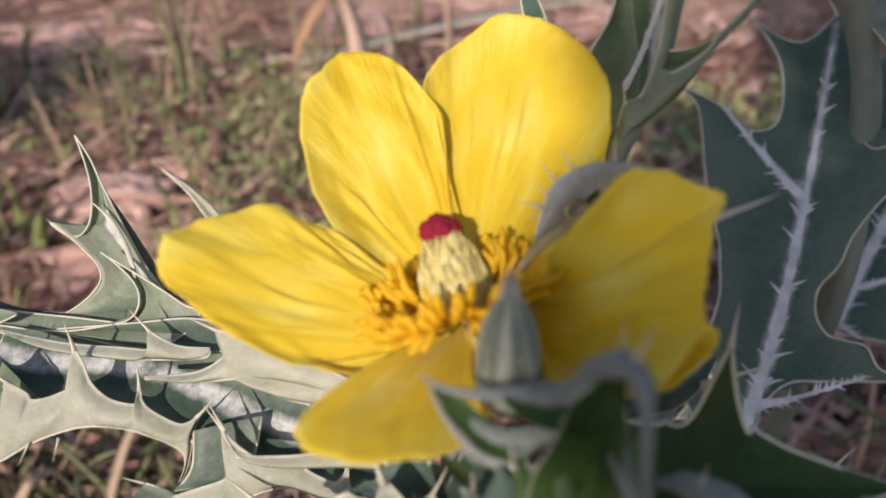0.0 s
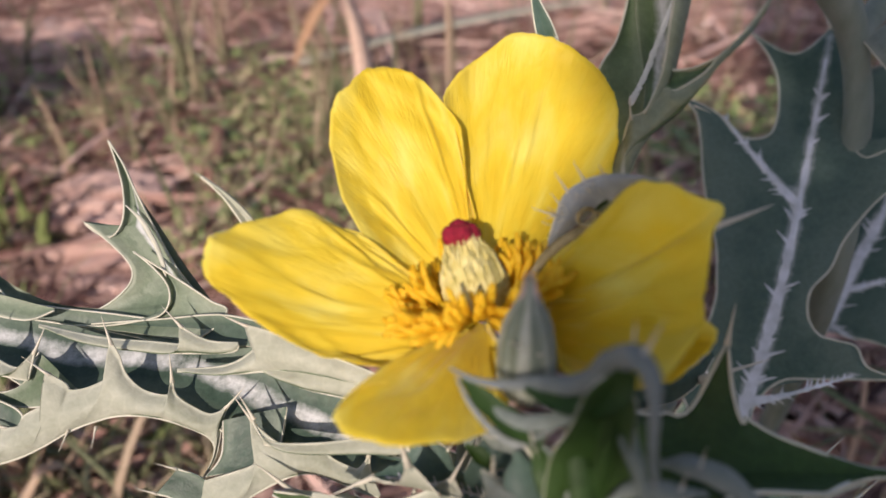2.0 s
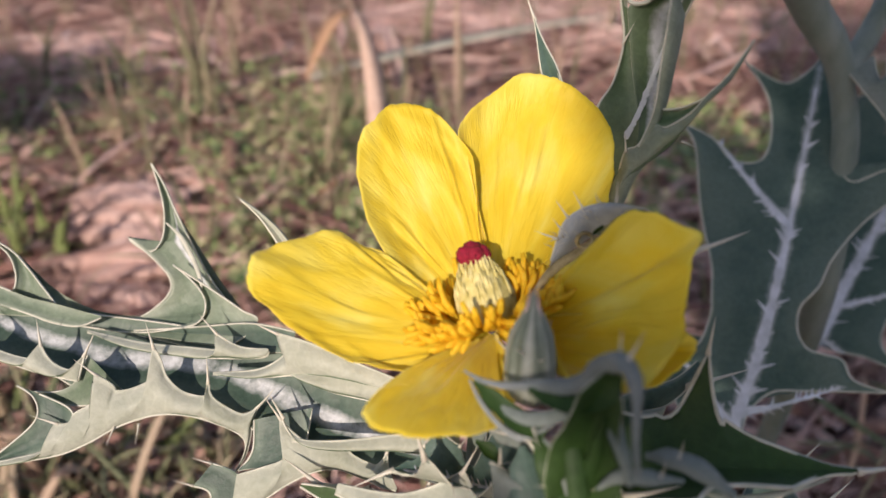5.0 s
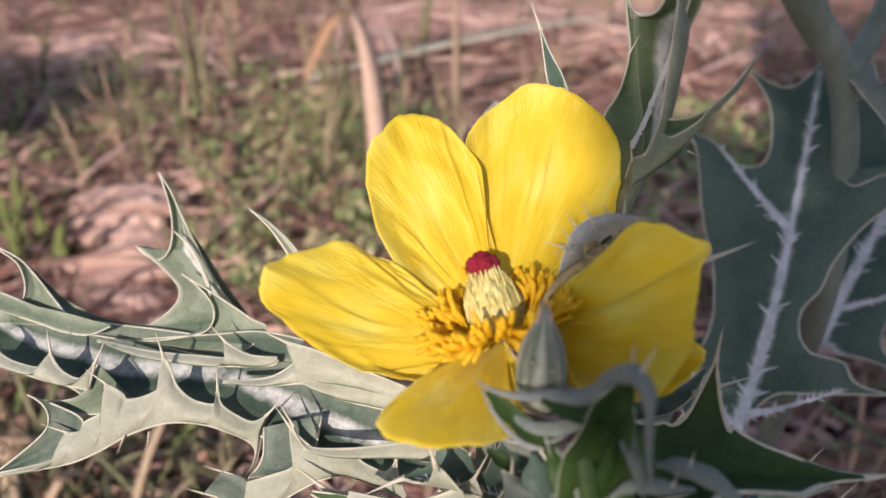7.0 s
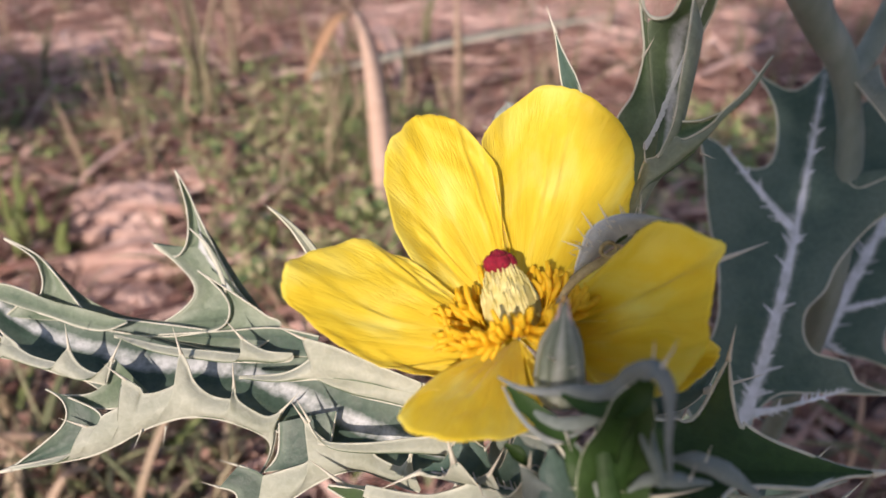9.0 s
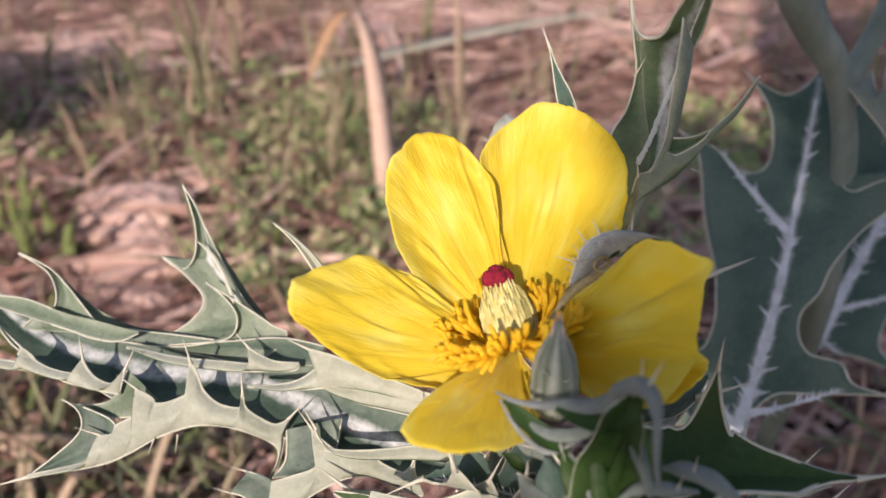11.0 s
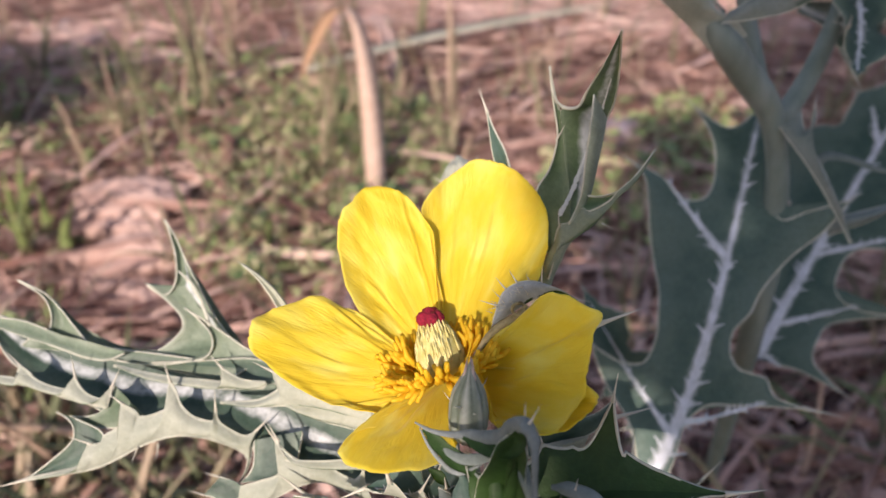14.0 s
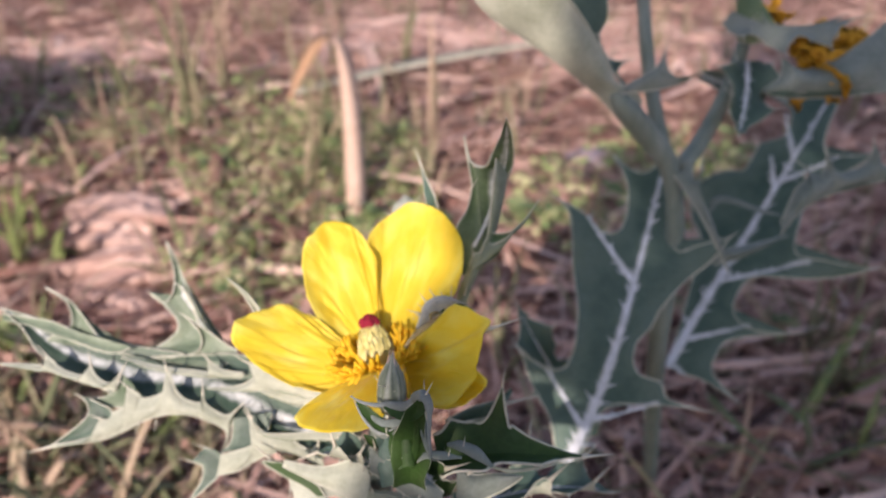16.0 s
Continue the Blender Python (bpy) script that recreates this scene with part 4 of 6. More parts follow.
def pistil():
    a0, a1 = Vector((0.018, 0.600, -0.053)), Vector((-0.002, 0.598, 0.014))
    axis = (a1 - a0)
    d = way(axis)
    base, ln = at(a0) - plant.location, axis.length * SPAN
    # ovary with raised cream ribs
    pts = [base + d * ln * s for s in (-0.15, 0.0, 0.2, 0.4, 0.6, 0.78, 0.9, 0.97)]
    v, f = tube(pts, [ln * r for r in (0.34, 0.44, 0.50, 0.47, 0.39, 0.28, 0.20, 0.12)], 18)
    sub(mesh("ovary", v, f, [OVARY], None, plant, label="cream ribbed seed pod"))
    rng = random.Random(3)
    x = d.orthogonal().normalized()
    y = d.cross(x)
    rv, rf = [], []
    for k in range(110):
        q, s = rng.uniform(0, 6.3), rng.uniform(0.05, 0.8)
        rad = ln * (0.50 - 0.29 * max(s - 0.25, 0) / 0.6)
        o = math.cos(q) * x + math.sin(q) * y
        p0 = base + d * ln * s + o * rad * 0.95
        pts = [p0, p0 + d * ln * 0.16 + o * ln * 0.006, p0 + d * ln * 0.34 - o * ln * 0.022]
        tv, tf = tube(pts, [ln * 0.026, ln * 0.028, ln * 0.008], 5)
        rf += [tuple(i + len(rv) for i in g) for g in tf]
        rv += tv
    sub(mesh("bristle", rv, rf, [OVARY], None, plant, label="soft cream bristles on the pod"))
    # crimson lobed stigma
    bm = bmesh.new()
    for k in range(6):
        q = 2 * math.pi * k / 5 + 0.4
        c = base + d * ln * (1.05 + 0.05 * math.sin(3 * q)) + (math.cos(q) * x + math.sin(q) * y) * ln * 0.14
        if k == 5:
            c = base + d * ln * 1.13
        m = Matrix.Translation(c) @ Matrix.Diagonal((ln * 0.155, ln * 0.155, ln * 0.17, 1))
        bmesh.ops.create_icosphere(bm, subdivisions=3, radius=1, matrix=m)
    for vt in bm.verts:
        vt.co += vt.normal * ln * 0.03 * noise.noise(vt.co * 1800)
    me = bpy.data.meshes.new("stigma")
    bm.to_mesh(me)
    bm.free()
    me.materials.append(STIGMA)
    me.polygons.foreach_set("use_smooth", [True] * len(me.polygons))
    ob = new("stigma", me)
    ob.parent = flower
    ob["label"] = "crimson velvety lobed stigma"
    # stamens
    for k in range(220):
        q = rng.uniform(0, 6.3)
        o = math.cos(q) * x + math.sin(q) * y
        lean = rng.uniform(0.25, 1.05) if o.dot(way((0, -1, 0.1))) < 0.15 else rng.uniform(1.15, 1.5)
        h = ln * rng.uniform(0.55, 1.05)
        p0 = base - d * ln * 0.15 + o * ln * 0.42
        p1 = p0 + (d * math.cos(lean) + o * math.sin(lean)) * h * 0.72
        t = (d * math.cos(lean * rng.uniform(0.3, 1.3)) + o * math.sin(lean * rng.uniform(0.5, 1.5)) + Vector((rng.gauss(0, 0.25), rng.gauss(0, 0.25), rng.gauss(0, 0.25)))).normalized()
        p2 = p1 + t * ln * rng.uniform(0.34, 0.52)
        pts = [p0, p0.lerp(p1, 0.6), p1, p1 + t * ln * 0.03, p1.lerp(p2, 0.5) + (o + d * rng.uniform(-1, 1)) * ln * 0.05, p2]
        v, f = tube(pts, [ln * r for r in (0.016, 0.016, 0.022, 0.058, 0.062, 0.034)], 6)
        sub(mesh("stamen", v, f, [ANTHER], None, plant))


pistil()


# bud in front of the flower, with horned tips
def bud(parent, base, tip, radius, seed=1, skin=None):
    """A pointed bud wrapped in ridged sepals, each ending in a horn."""
    rng = random.Random(seed)
    b, t = at(base) - parent.location, at(tip) - parent.location
    d = (t - b).normalized()
    x = d.orthogonal().normalized()
    y = d.cross(x)
    nu, nv = 26, 60
    verts, stripe = [], []
    for i in range(nu):
        s = i / (nu - 1)
        r = radius * SPAN * float(np.interp(s, (0, 0.12, 0.28, 0.45, 0.62, 0.78, 0.9, 1), (0.7, 0.95, 1.0, 0.95, 0.78, 0.48, 0.22, 0.02)))
        for k in range(nv):
            q = 2 * math.pi * k / nv
            stripe.append(0.72 + 0.9 * noise.noise((math.cos(q) * 3.5, math.sin(q) * 3.5, s * 1.1 + seed)))
            ridge = 1 + 0.14 * abs(math.cos(1.5 * q)) + 0.05 * math.cos(11 * q + 2 * s) - 0.08 * noise.noise((q * 1.5, s * 4, seed))
            verts.append(b.lerp(t, s) + (math.cos(q) * x + math.sin(q) * y) * max(r * ridge, 0.00012))
    faces = []
    for i in range(nu - 1):
        for k in range(nv):
            j = (k + 1) % nv
            faces.append((i * nv + k, i * nv + j, (i + 1) * nv + j, (i + 1) * nv + k))
    faces.append(tuple(reversed(range(nv))))
    faces.append(tuple(range((nu - 1) * nv, nu * nv)))
    ob = mesh("bud", verts, faces, [skin or BUD], None, parent, label="pointed pale spiny bud" if skin else "pointed grey-green bud")
    ob.data.attributes.new("edge", "FLOAT", "POINT").data.foreach_set("value", stripe)
    ln = (t - b).length
    for k in range(3):
        o = Matrix.Rotation(2.1 * k + 0.5, 3, d) @ x
        tip_v, tip_f = tube([b.lerp(t, 0.72) + o * radius * SPAN * 0.40, b.lerp(t, 0.88) + o * radius * SPAN * 0.26, b.lerp(t, 1.06) + o * radius * SPAN * 0.14], [ln * 0.03, ln * 0.022, ln * 0.003], 7)
        mesh("sepal_horn", tip_v, tip_f, [HORN], None, ob, label="pinkish pointed sepal horn")
    for k in range(9):
        o = Matrix.Rotation(rng.uniform(0, 6.3), 3, d) @ x
        s = rng.uniform(0.1, 0.55)
        spine(ob, b.lerp(t, s) + o * radius * SPAN * 0.9, (0.6 * d + o).normalized(), SPAN * rng.uniform(0.02, 0.04))
    return ob


bud(plant, (0.052, 0.500, -0.124), (0.050, 0.465, -0.019), 0.0235)
bud(plant, (0.052, 0.920, 0.221), (0.039, 0.950, 0.299), 0.035, 2, LEAF_UNDER)

def fold_over(holder, points, widths, mat, bulge=0.7, facing=(0.0, -0.9, 0.45), thorns=(), label="", owner=None, name="leaf_fold"):
    """A rolled or folded strip of leaf through points of the tilted axes, with half widths in SPAN; it bulges to where it faces."""
    own = owner or plant
    pts = [Vector(p) for p in points]
    n = 5 * (len(pts) - 1) + 1
    mid, wid = smooth(pts, n), []
    for i in range(n):
        x = i / (n - 1) * (len(pts) - 1)
        k = min(int(x), len(pts) - 2)
        f = x - k
        g = f * f * (3 - 2 * f)
        wid.append(widths[k] * (1 - g) + widths[k + 1] * g)
    up = Vector(facing).normalized()
    nv = 9
    verts, shade = [], []
    for layer in (0, 1):
        for i in range(n):
            d = (mid[min(i + 1, n - 1)] - mid[max(i - 1, 0)]).normalized()
            u = (up - d * up.dot(d)).normalized()
            b = d.cross(u)
            for k in range(nv):
                v = 2 * k / (nv - 1) - 1
                w = wid[i] * (1 + 0.10 * noise.noise((i * 0.35, v * 2, len(pts))))
                p = mid[i] + b * (w * math.sin(v * 1.35) / 0.976) + u * (bulge * w * (math.cos(v * 1.35) - 0.6) - 0.0018 * layer)
                verts.append(at(p) - own.location)
                shade.append(abs(v) * 0.5)
    faces = grid_faces(n, nv, 0, False) + grid_faces(n, nv, n * nv, True)
    o = n * nv
    for i in range(n - 1):
        for e in (0, nv - 1):
            a, c = i * nv + e, (i + 1) * nv + e
            faces.append((a, c, c + o, a + o))
    ob = mesh(name, verts, faces, [mat], None, holder, label=label)
    ob.data.attributes.new("edge", "FLOAT", "POINT").data.foreach_set("value", shade)
    for place, toward, ln in thorns:
        spine(ob, at(place) - own.location, (at(toward) - at(place)).normalized(), SPAN * ln)
    return ob


def panel(holder, low, high, front, behind, bulge=(0.0, 0.0, 0.0), name="lobe", label="", owner=None, rib=None, rims=(True, True), spines=0.042, toward=(0.0, -0.75, 0.66)):
    """A sheet of leaf between two margins of the tilted axes, drawn in the same direction; a margin's fourth number marks a tooth."""
    own = owner or plant

    def margin(ctrl):
        pts, teeth = [Vector(c[:3]) for c in ctrl], [len(c) > 3 and c[3] for c in ctrl]
        out, tips = [], []
        for k in range(len(pts) - 1):
            a, b = pts[k], pts[k + 1]
            ta = 0.5 * (b - pts[max(k - 1, 0)])
            tb = 0.5 * (pts[min(k + 2, len(pts) - 1)] - a)
            if teeth[k] and k:
                tips.append((a, a - (pts[k - 1] + b) / 2))
            for i in range(8):
                f = i / 8
                if teeth[k + 1] and not teeth[k]:
                    c = a.lerp(b, 0.14) + ta.normalized() * (b - a).length * 0.36
                    out.append(a * (1 - f) ** 2 + c * (2 * f * (1 - f)) + b * f * f)
                elif teeth[k] and not teeth[k + 1]:
                    c = b.lerp(a, 0.14) - tb.normalized() * (b - a).length * 0.36
                    out.append(a * (1 - f) ** 2 + c * (2 * f * (1 - f)) + b * f * f)
                else:
                    g, h = f * f, f ** 3
                    out.append(a * (2 * h - 3 * g + 1) + ta * (h - 2 * g + f) + b * (3 * g - 2 * h) + tb * (h - g))
        if teeth[0]:
            tips.append((pts[0], pts[0] - pts[1]))
        out.append(pts[-1])
        return out, tips

    def along(line):
        run = [0.0]
        for a, b in zip(line, line[1:]):
            run.append(run[-1] + (b - a).length)
        return [r / run[-1] for r in run]

    (lo, tips_lo), (hi, tips_hi) = margin(low), margin(high)
    fl, fh = along(lo), along(hi)
    arr = np.array([tuple(p) for p in lo])
    lo = [Vector([float(np.interp(f, fl, arr[:, a])) for a in range(3)]) for f in fh]
    nv, n = 13, len(hi)
    bow, off = Vector(bulge), Vector(toward).normalized() * 0.0012
    verts, edge, white = [], [], []
    for layer in (0, 1):
        for i in range(n):
            for k in range(nv):
                v = k / (nv - 1)
                p = lo[i].lerp(hi[i], v) + bow * (4 * v * (1 - v) * min(1, 6 * fh[i] * (1 - fh[i]) + 0.1))
                p = p + off * (1 if layer == 0 else -1) + off * (1.5 * noise.noise(p * 25))
                verts.append(at(p) - own.location)
                edge.append(abs(2 * v - 1))
                white.append(max(0.0, 1 - abs(v - rib[0]) / rib[1]) * min(1, 8 * (1 - fh[i])) if rib else 0.0)
    o = n * nv
    one, two = grid_faces(n, nv, 0), grid_faces(n, nv, o, True)
    faces, slots = one + two, [0] * len(one) + [1] * len(two)
    for i in range(n - 1):
        for e in (0, nv - 1):
            a, c = i * nv + e, (i + 1) * nv + e
            faces.append((a, c, c + o, a + o))
            slots.append(2)
    ob = mesh(name, verts, faces, [front, behind, MARGIN], slots, holder, label=label)
    ob.data.attributes.new("edge", "FLOAT", "POINT").data.foreach_set("value", edge)
    ob.data.attributes.new("white", "FLOAT", "POINT").data.foreach_set("value", white)
    for rim in [r for r, on in zip((lo, hi), rims) if on]:
        v, f = tube([at(p) - own.location for p in rim], [SPAN * 0.0016] * n, 5)
        mesh("leaf_margin", v, f, [MARGIN], None, ob)
    for p, d in tips_lo + tips_hi:
        d = way(d)
        spine(ob, at(p) - own.location - d * SPAN * 0.006, d, SPAN * spines)
    return ob


def feathered_rib(holder, points, widths, owner=None, seed=1, facing=(0.0, -0.8, 0.5), label="white feathery midrib"):
    """A flat mealy white vein with torn edges, lying along points of the tilted axes; half widths in SPAN."""
    own = owner or plant
    pts = [Vector(p) for p in points]
    n, nv = 26 * (len(pts) - 1) + 1, 7
    mid, up = smooth(pts, n), Vector(facing).normalized()
    verts = []
    for i in range(n):
        x = i / (n - 1) * (len(pts) - 1)
        k = min(int(x), len(pts) - 2)
        wide = widths[k] + (widths[k + 1] - widths[k]) * (x - k)
        d = (mid[min(i + 1, n - 1)] - mid[max(i - 1, 0)]).normalized()
        u = (up - d * up.dot(d)).normalized()
        b = d.cross(u)
        for j in range(nv):
            v = 2 * j / (nv - 1) - 1
            torn = 0.8 + 0.45 * noise.noise((i * 0.45, 7 * (v > 0) + seed, 1)) + 0.7 * max(0.0, noise.noise((i * 0.13, 7 * (v > 0) + seed, 4)))
            w = wide * max(0.25, torn)
            verts.append(at(mid[i] + b * w * v + d * w * abs(v) * 0.6 + u * wide * 0.10 * (1 - v * v)) - own.location)
    return mesh("midrib", verts, grid_faces(n, nv), [RIB], None, holder, label=label)


# long leaf reaching out beside the flower: a channelled blade with lobes that stand up behind and roll over in front
SAG = (0.0, 0.014, -0.012)
# The blade's colour already includes the shade lying in its channel.
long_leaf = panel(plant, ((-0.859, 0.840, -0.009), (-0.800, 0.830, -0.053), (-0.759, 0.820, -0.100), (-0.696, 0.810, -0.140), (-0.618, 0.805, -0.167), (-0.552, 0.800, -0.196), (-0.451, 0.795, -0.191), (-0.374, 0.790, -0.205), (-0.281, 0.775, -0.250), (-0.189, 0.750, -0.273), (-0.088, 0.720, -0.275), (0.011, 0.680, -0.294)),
                  ((-0.859, 0.840, -0.009), (-0.785, 0.845, -0.028), (-0.723, 0.850, -0.052), (-0.655, 0.855, -0.073), (-0.571, 0.855, -0.085), (-0.478, 0.850, -0.094), (-0.371, 0.840, -0.108), (-0.275, 0.820, -0.132), (-0.178, 0.790, -0.167), (-0.070, 0.745, -0.216), (0.008, 0.700, -0.248)), SHADED_CHANNEL, LEAF_UNDER, SAG, "leaf", "sunlit prickly lobed leaf with a white midrib", rib=(0.54, 0.21))



def lobe(curve, face, width, first, second, seed, fold=(0.1, 0.1), curl=(0.4, 0.4), holder=None, sag=0.32, spines=0.045, top=None, owner=None):
    """A lobe of the long leaf; first is the margin on the side of curve x face."""
    if face[1] > 0:
        first, second, fold, curl = second, first, fold[::-1], curl[::-1]
    leaf(owner or plant, curve, face, width, lobes=2, fold=fold, curl=curl, ruffle=0.1, seed=seed, spines=spines, vein=0, branches=False, shape=(first, second), holder=holder or long_leaf, sag=sag, top=top)


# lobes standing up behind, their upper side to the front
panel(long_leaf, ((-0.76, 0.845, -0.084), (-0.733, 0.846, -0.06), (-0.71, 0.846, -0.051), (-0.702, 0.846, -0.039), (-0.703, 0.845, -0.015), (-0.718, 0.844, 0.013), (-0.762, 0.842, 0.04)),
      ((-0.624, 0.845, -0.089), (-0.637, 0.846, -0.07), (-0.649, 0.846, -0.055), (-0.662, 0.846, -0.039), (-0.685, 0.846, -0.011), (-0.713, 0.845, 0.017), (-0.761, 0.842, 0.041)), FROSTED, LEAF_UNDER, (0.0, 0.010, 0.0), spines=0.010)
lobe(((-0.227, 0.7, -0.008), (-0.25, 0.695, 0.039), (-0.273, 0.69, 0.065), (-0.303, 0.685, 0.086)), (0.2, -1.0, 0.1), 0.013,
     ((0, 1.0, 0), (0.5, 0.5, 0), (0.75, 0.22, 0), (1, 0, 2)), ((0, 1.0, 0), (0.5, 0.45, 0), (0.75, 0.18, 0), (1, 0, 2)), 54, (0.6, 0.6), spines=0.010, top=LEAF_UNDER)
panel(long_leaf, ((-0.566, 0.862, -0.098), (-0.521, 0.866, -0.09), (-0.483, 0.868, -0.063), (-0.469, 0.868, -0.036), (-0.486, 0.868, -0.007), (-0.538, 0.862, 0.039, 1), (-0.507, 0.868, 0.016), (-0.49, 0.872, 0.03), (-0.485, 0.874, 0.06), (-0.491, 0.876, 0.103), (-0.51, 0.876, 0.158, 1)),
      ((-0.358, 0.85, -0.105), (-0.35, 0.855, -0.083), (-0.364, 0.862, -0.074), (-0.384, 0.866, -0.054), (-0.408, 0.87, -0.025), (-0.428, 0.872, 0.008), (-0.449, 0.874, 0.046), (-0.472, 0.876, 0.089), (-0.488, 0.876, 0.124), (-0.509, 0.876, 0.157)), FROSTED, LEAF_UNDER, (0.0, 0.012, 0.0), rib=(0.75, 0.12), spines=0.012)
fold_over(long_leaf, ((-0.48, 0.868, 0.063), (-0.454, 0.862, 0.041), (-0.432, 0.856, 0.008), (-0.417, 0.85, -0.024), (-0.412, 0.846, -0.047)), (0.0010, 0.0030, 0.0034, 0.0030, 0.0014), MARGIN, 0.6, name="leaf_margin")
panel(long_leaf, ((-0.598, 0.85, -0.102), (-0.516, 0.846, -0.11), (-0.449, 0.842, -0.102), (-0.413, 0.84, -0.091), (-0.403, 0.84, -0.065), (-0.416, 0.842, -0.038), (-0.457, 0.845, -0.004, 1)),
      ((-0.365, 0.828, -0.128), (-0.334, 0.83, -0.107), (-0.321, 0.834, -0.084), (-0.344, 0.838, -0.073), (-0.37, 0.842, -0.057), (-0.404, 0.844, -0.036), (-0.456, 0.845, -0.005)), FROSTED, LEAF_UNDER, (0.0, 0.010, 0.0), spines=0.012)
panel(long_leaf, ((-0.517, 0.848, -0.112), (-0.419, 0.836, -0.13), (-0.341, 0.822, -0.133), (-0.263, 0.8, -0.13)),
      ((-0.517, 0.848, -0.107), (-0.411, 0.838, -0.098), (-0.327, 0.822, -0.09), (-0.254, 0.8, -0.099)), SHADED_CHANNEL, LEAF_UNDER, (0.0, 0.006, 0.0), rims=(False, True))
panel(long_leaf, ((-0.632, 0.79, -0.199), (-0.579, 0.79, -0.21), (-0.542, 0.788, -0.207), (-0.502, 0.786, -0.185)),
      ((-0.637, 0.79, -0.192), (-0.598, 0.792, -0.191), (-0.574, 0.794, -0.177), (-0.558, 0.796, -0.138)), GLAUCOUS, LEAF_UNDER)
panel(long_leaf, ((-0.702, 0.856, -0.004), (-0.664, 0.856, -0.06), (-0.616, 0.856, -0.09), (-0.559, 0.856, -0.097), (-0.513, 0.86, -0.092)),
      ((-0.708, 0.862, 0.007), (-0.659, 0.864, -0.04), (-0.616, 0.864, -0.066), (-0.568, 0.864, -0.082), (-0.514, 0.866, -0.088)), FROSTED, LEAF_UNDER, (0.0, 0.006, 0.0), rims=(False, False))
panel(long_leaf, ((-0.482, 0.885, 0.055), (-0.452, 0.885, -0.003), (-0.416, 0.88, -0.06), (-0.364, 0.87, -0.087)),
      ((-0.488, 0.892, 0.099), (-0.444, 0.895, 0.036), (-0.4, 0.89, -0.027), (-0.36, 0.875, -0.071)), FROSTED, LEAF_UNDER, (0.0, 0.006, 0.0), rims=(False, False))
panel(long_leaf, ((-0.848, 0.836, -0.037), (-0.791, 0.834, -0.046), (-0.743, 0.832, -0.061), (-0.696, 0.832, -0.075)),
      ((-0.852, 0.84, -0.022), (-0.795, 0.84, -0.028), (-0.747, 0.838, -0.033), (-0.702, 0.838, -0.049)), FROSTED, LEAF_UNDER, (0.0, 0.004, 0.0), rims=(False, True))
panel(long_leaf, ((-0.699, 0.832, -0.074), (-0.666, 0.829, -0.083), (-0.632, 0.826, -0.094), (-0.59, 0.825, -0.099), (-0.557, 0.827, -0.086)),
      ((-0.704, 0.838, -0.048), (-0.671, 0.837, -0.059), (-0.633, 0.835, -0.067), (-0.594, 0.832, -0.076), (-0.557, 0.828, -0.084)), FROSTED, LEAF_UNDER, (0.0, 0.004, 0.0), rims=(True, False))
# margins rolled over in front, their pale underside to the front
panel(long_leaf, ((-0.819, 0.790, -0.128), (-0.757, 0.789, -0.134), (-0.695, 0.788, -0.142), (-0.632, 0.786, -0.161), (-0.583, 0.785, -0.171), (-0.565, 0.785, -0.174)),
      ((-0.819, 0.790, -0.125), (-0.746, 0.789, -0.124), (-0.699, 0.789, -0.130), (*(-0.719, 0.788, -0.104), 1), (-0.681, 0.788, -0.133), (-0.630, 0.787, -0.143), (*(-0.623, 0.787, -0.120), 1), (-0.606, 0.786, -0.146), (-0.576, 0.786, -0.158), (*(-0.556, 0.785, -0.134), 1), (-0.565, 0.785, -0.173)), LEAF_UNDER, GLAUCOUS, (0.0, -0.010, -0.004))
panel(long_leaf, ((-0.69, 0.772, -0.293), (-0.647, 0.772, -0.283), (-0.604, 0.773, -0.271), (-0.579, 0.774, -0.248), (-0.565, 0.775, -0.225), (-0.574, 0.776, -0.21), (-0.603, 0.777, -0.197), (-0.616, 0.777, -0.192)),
      ((-0.691, 0.77, -0.294), (-0.656, 0.772, -0.266), (-0.623, 0.774, -0.235), (-0.617, 0.776, -0.214), (-0.627, 0.777, -0.194), (-0.649, 0.777, -0.181, 1)), SHADED_CHANNEL, LEAF_UNDER, (0.0, 0.006, 0.0))
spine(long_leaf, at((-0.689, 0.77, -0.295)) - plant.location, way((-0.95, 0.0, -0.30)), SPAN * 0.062)
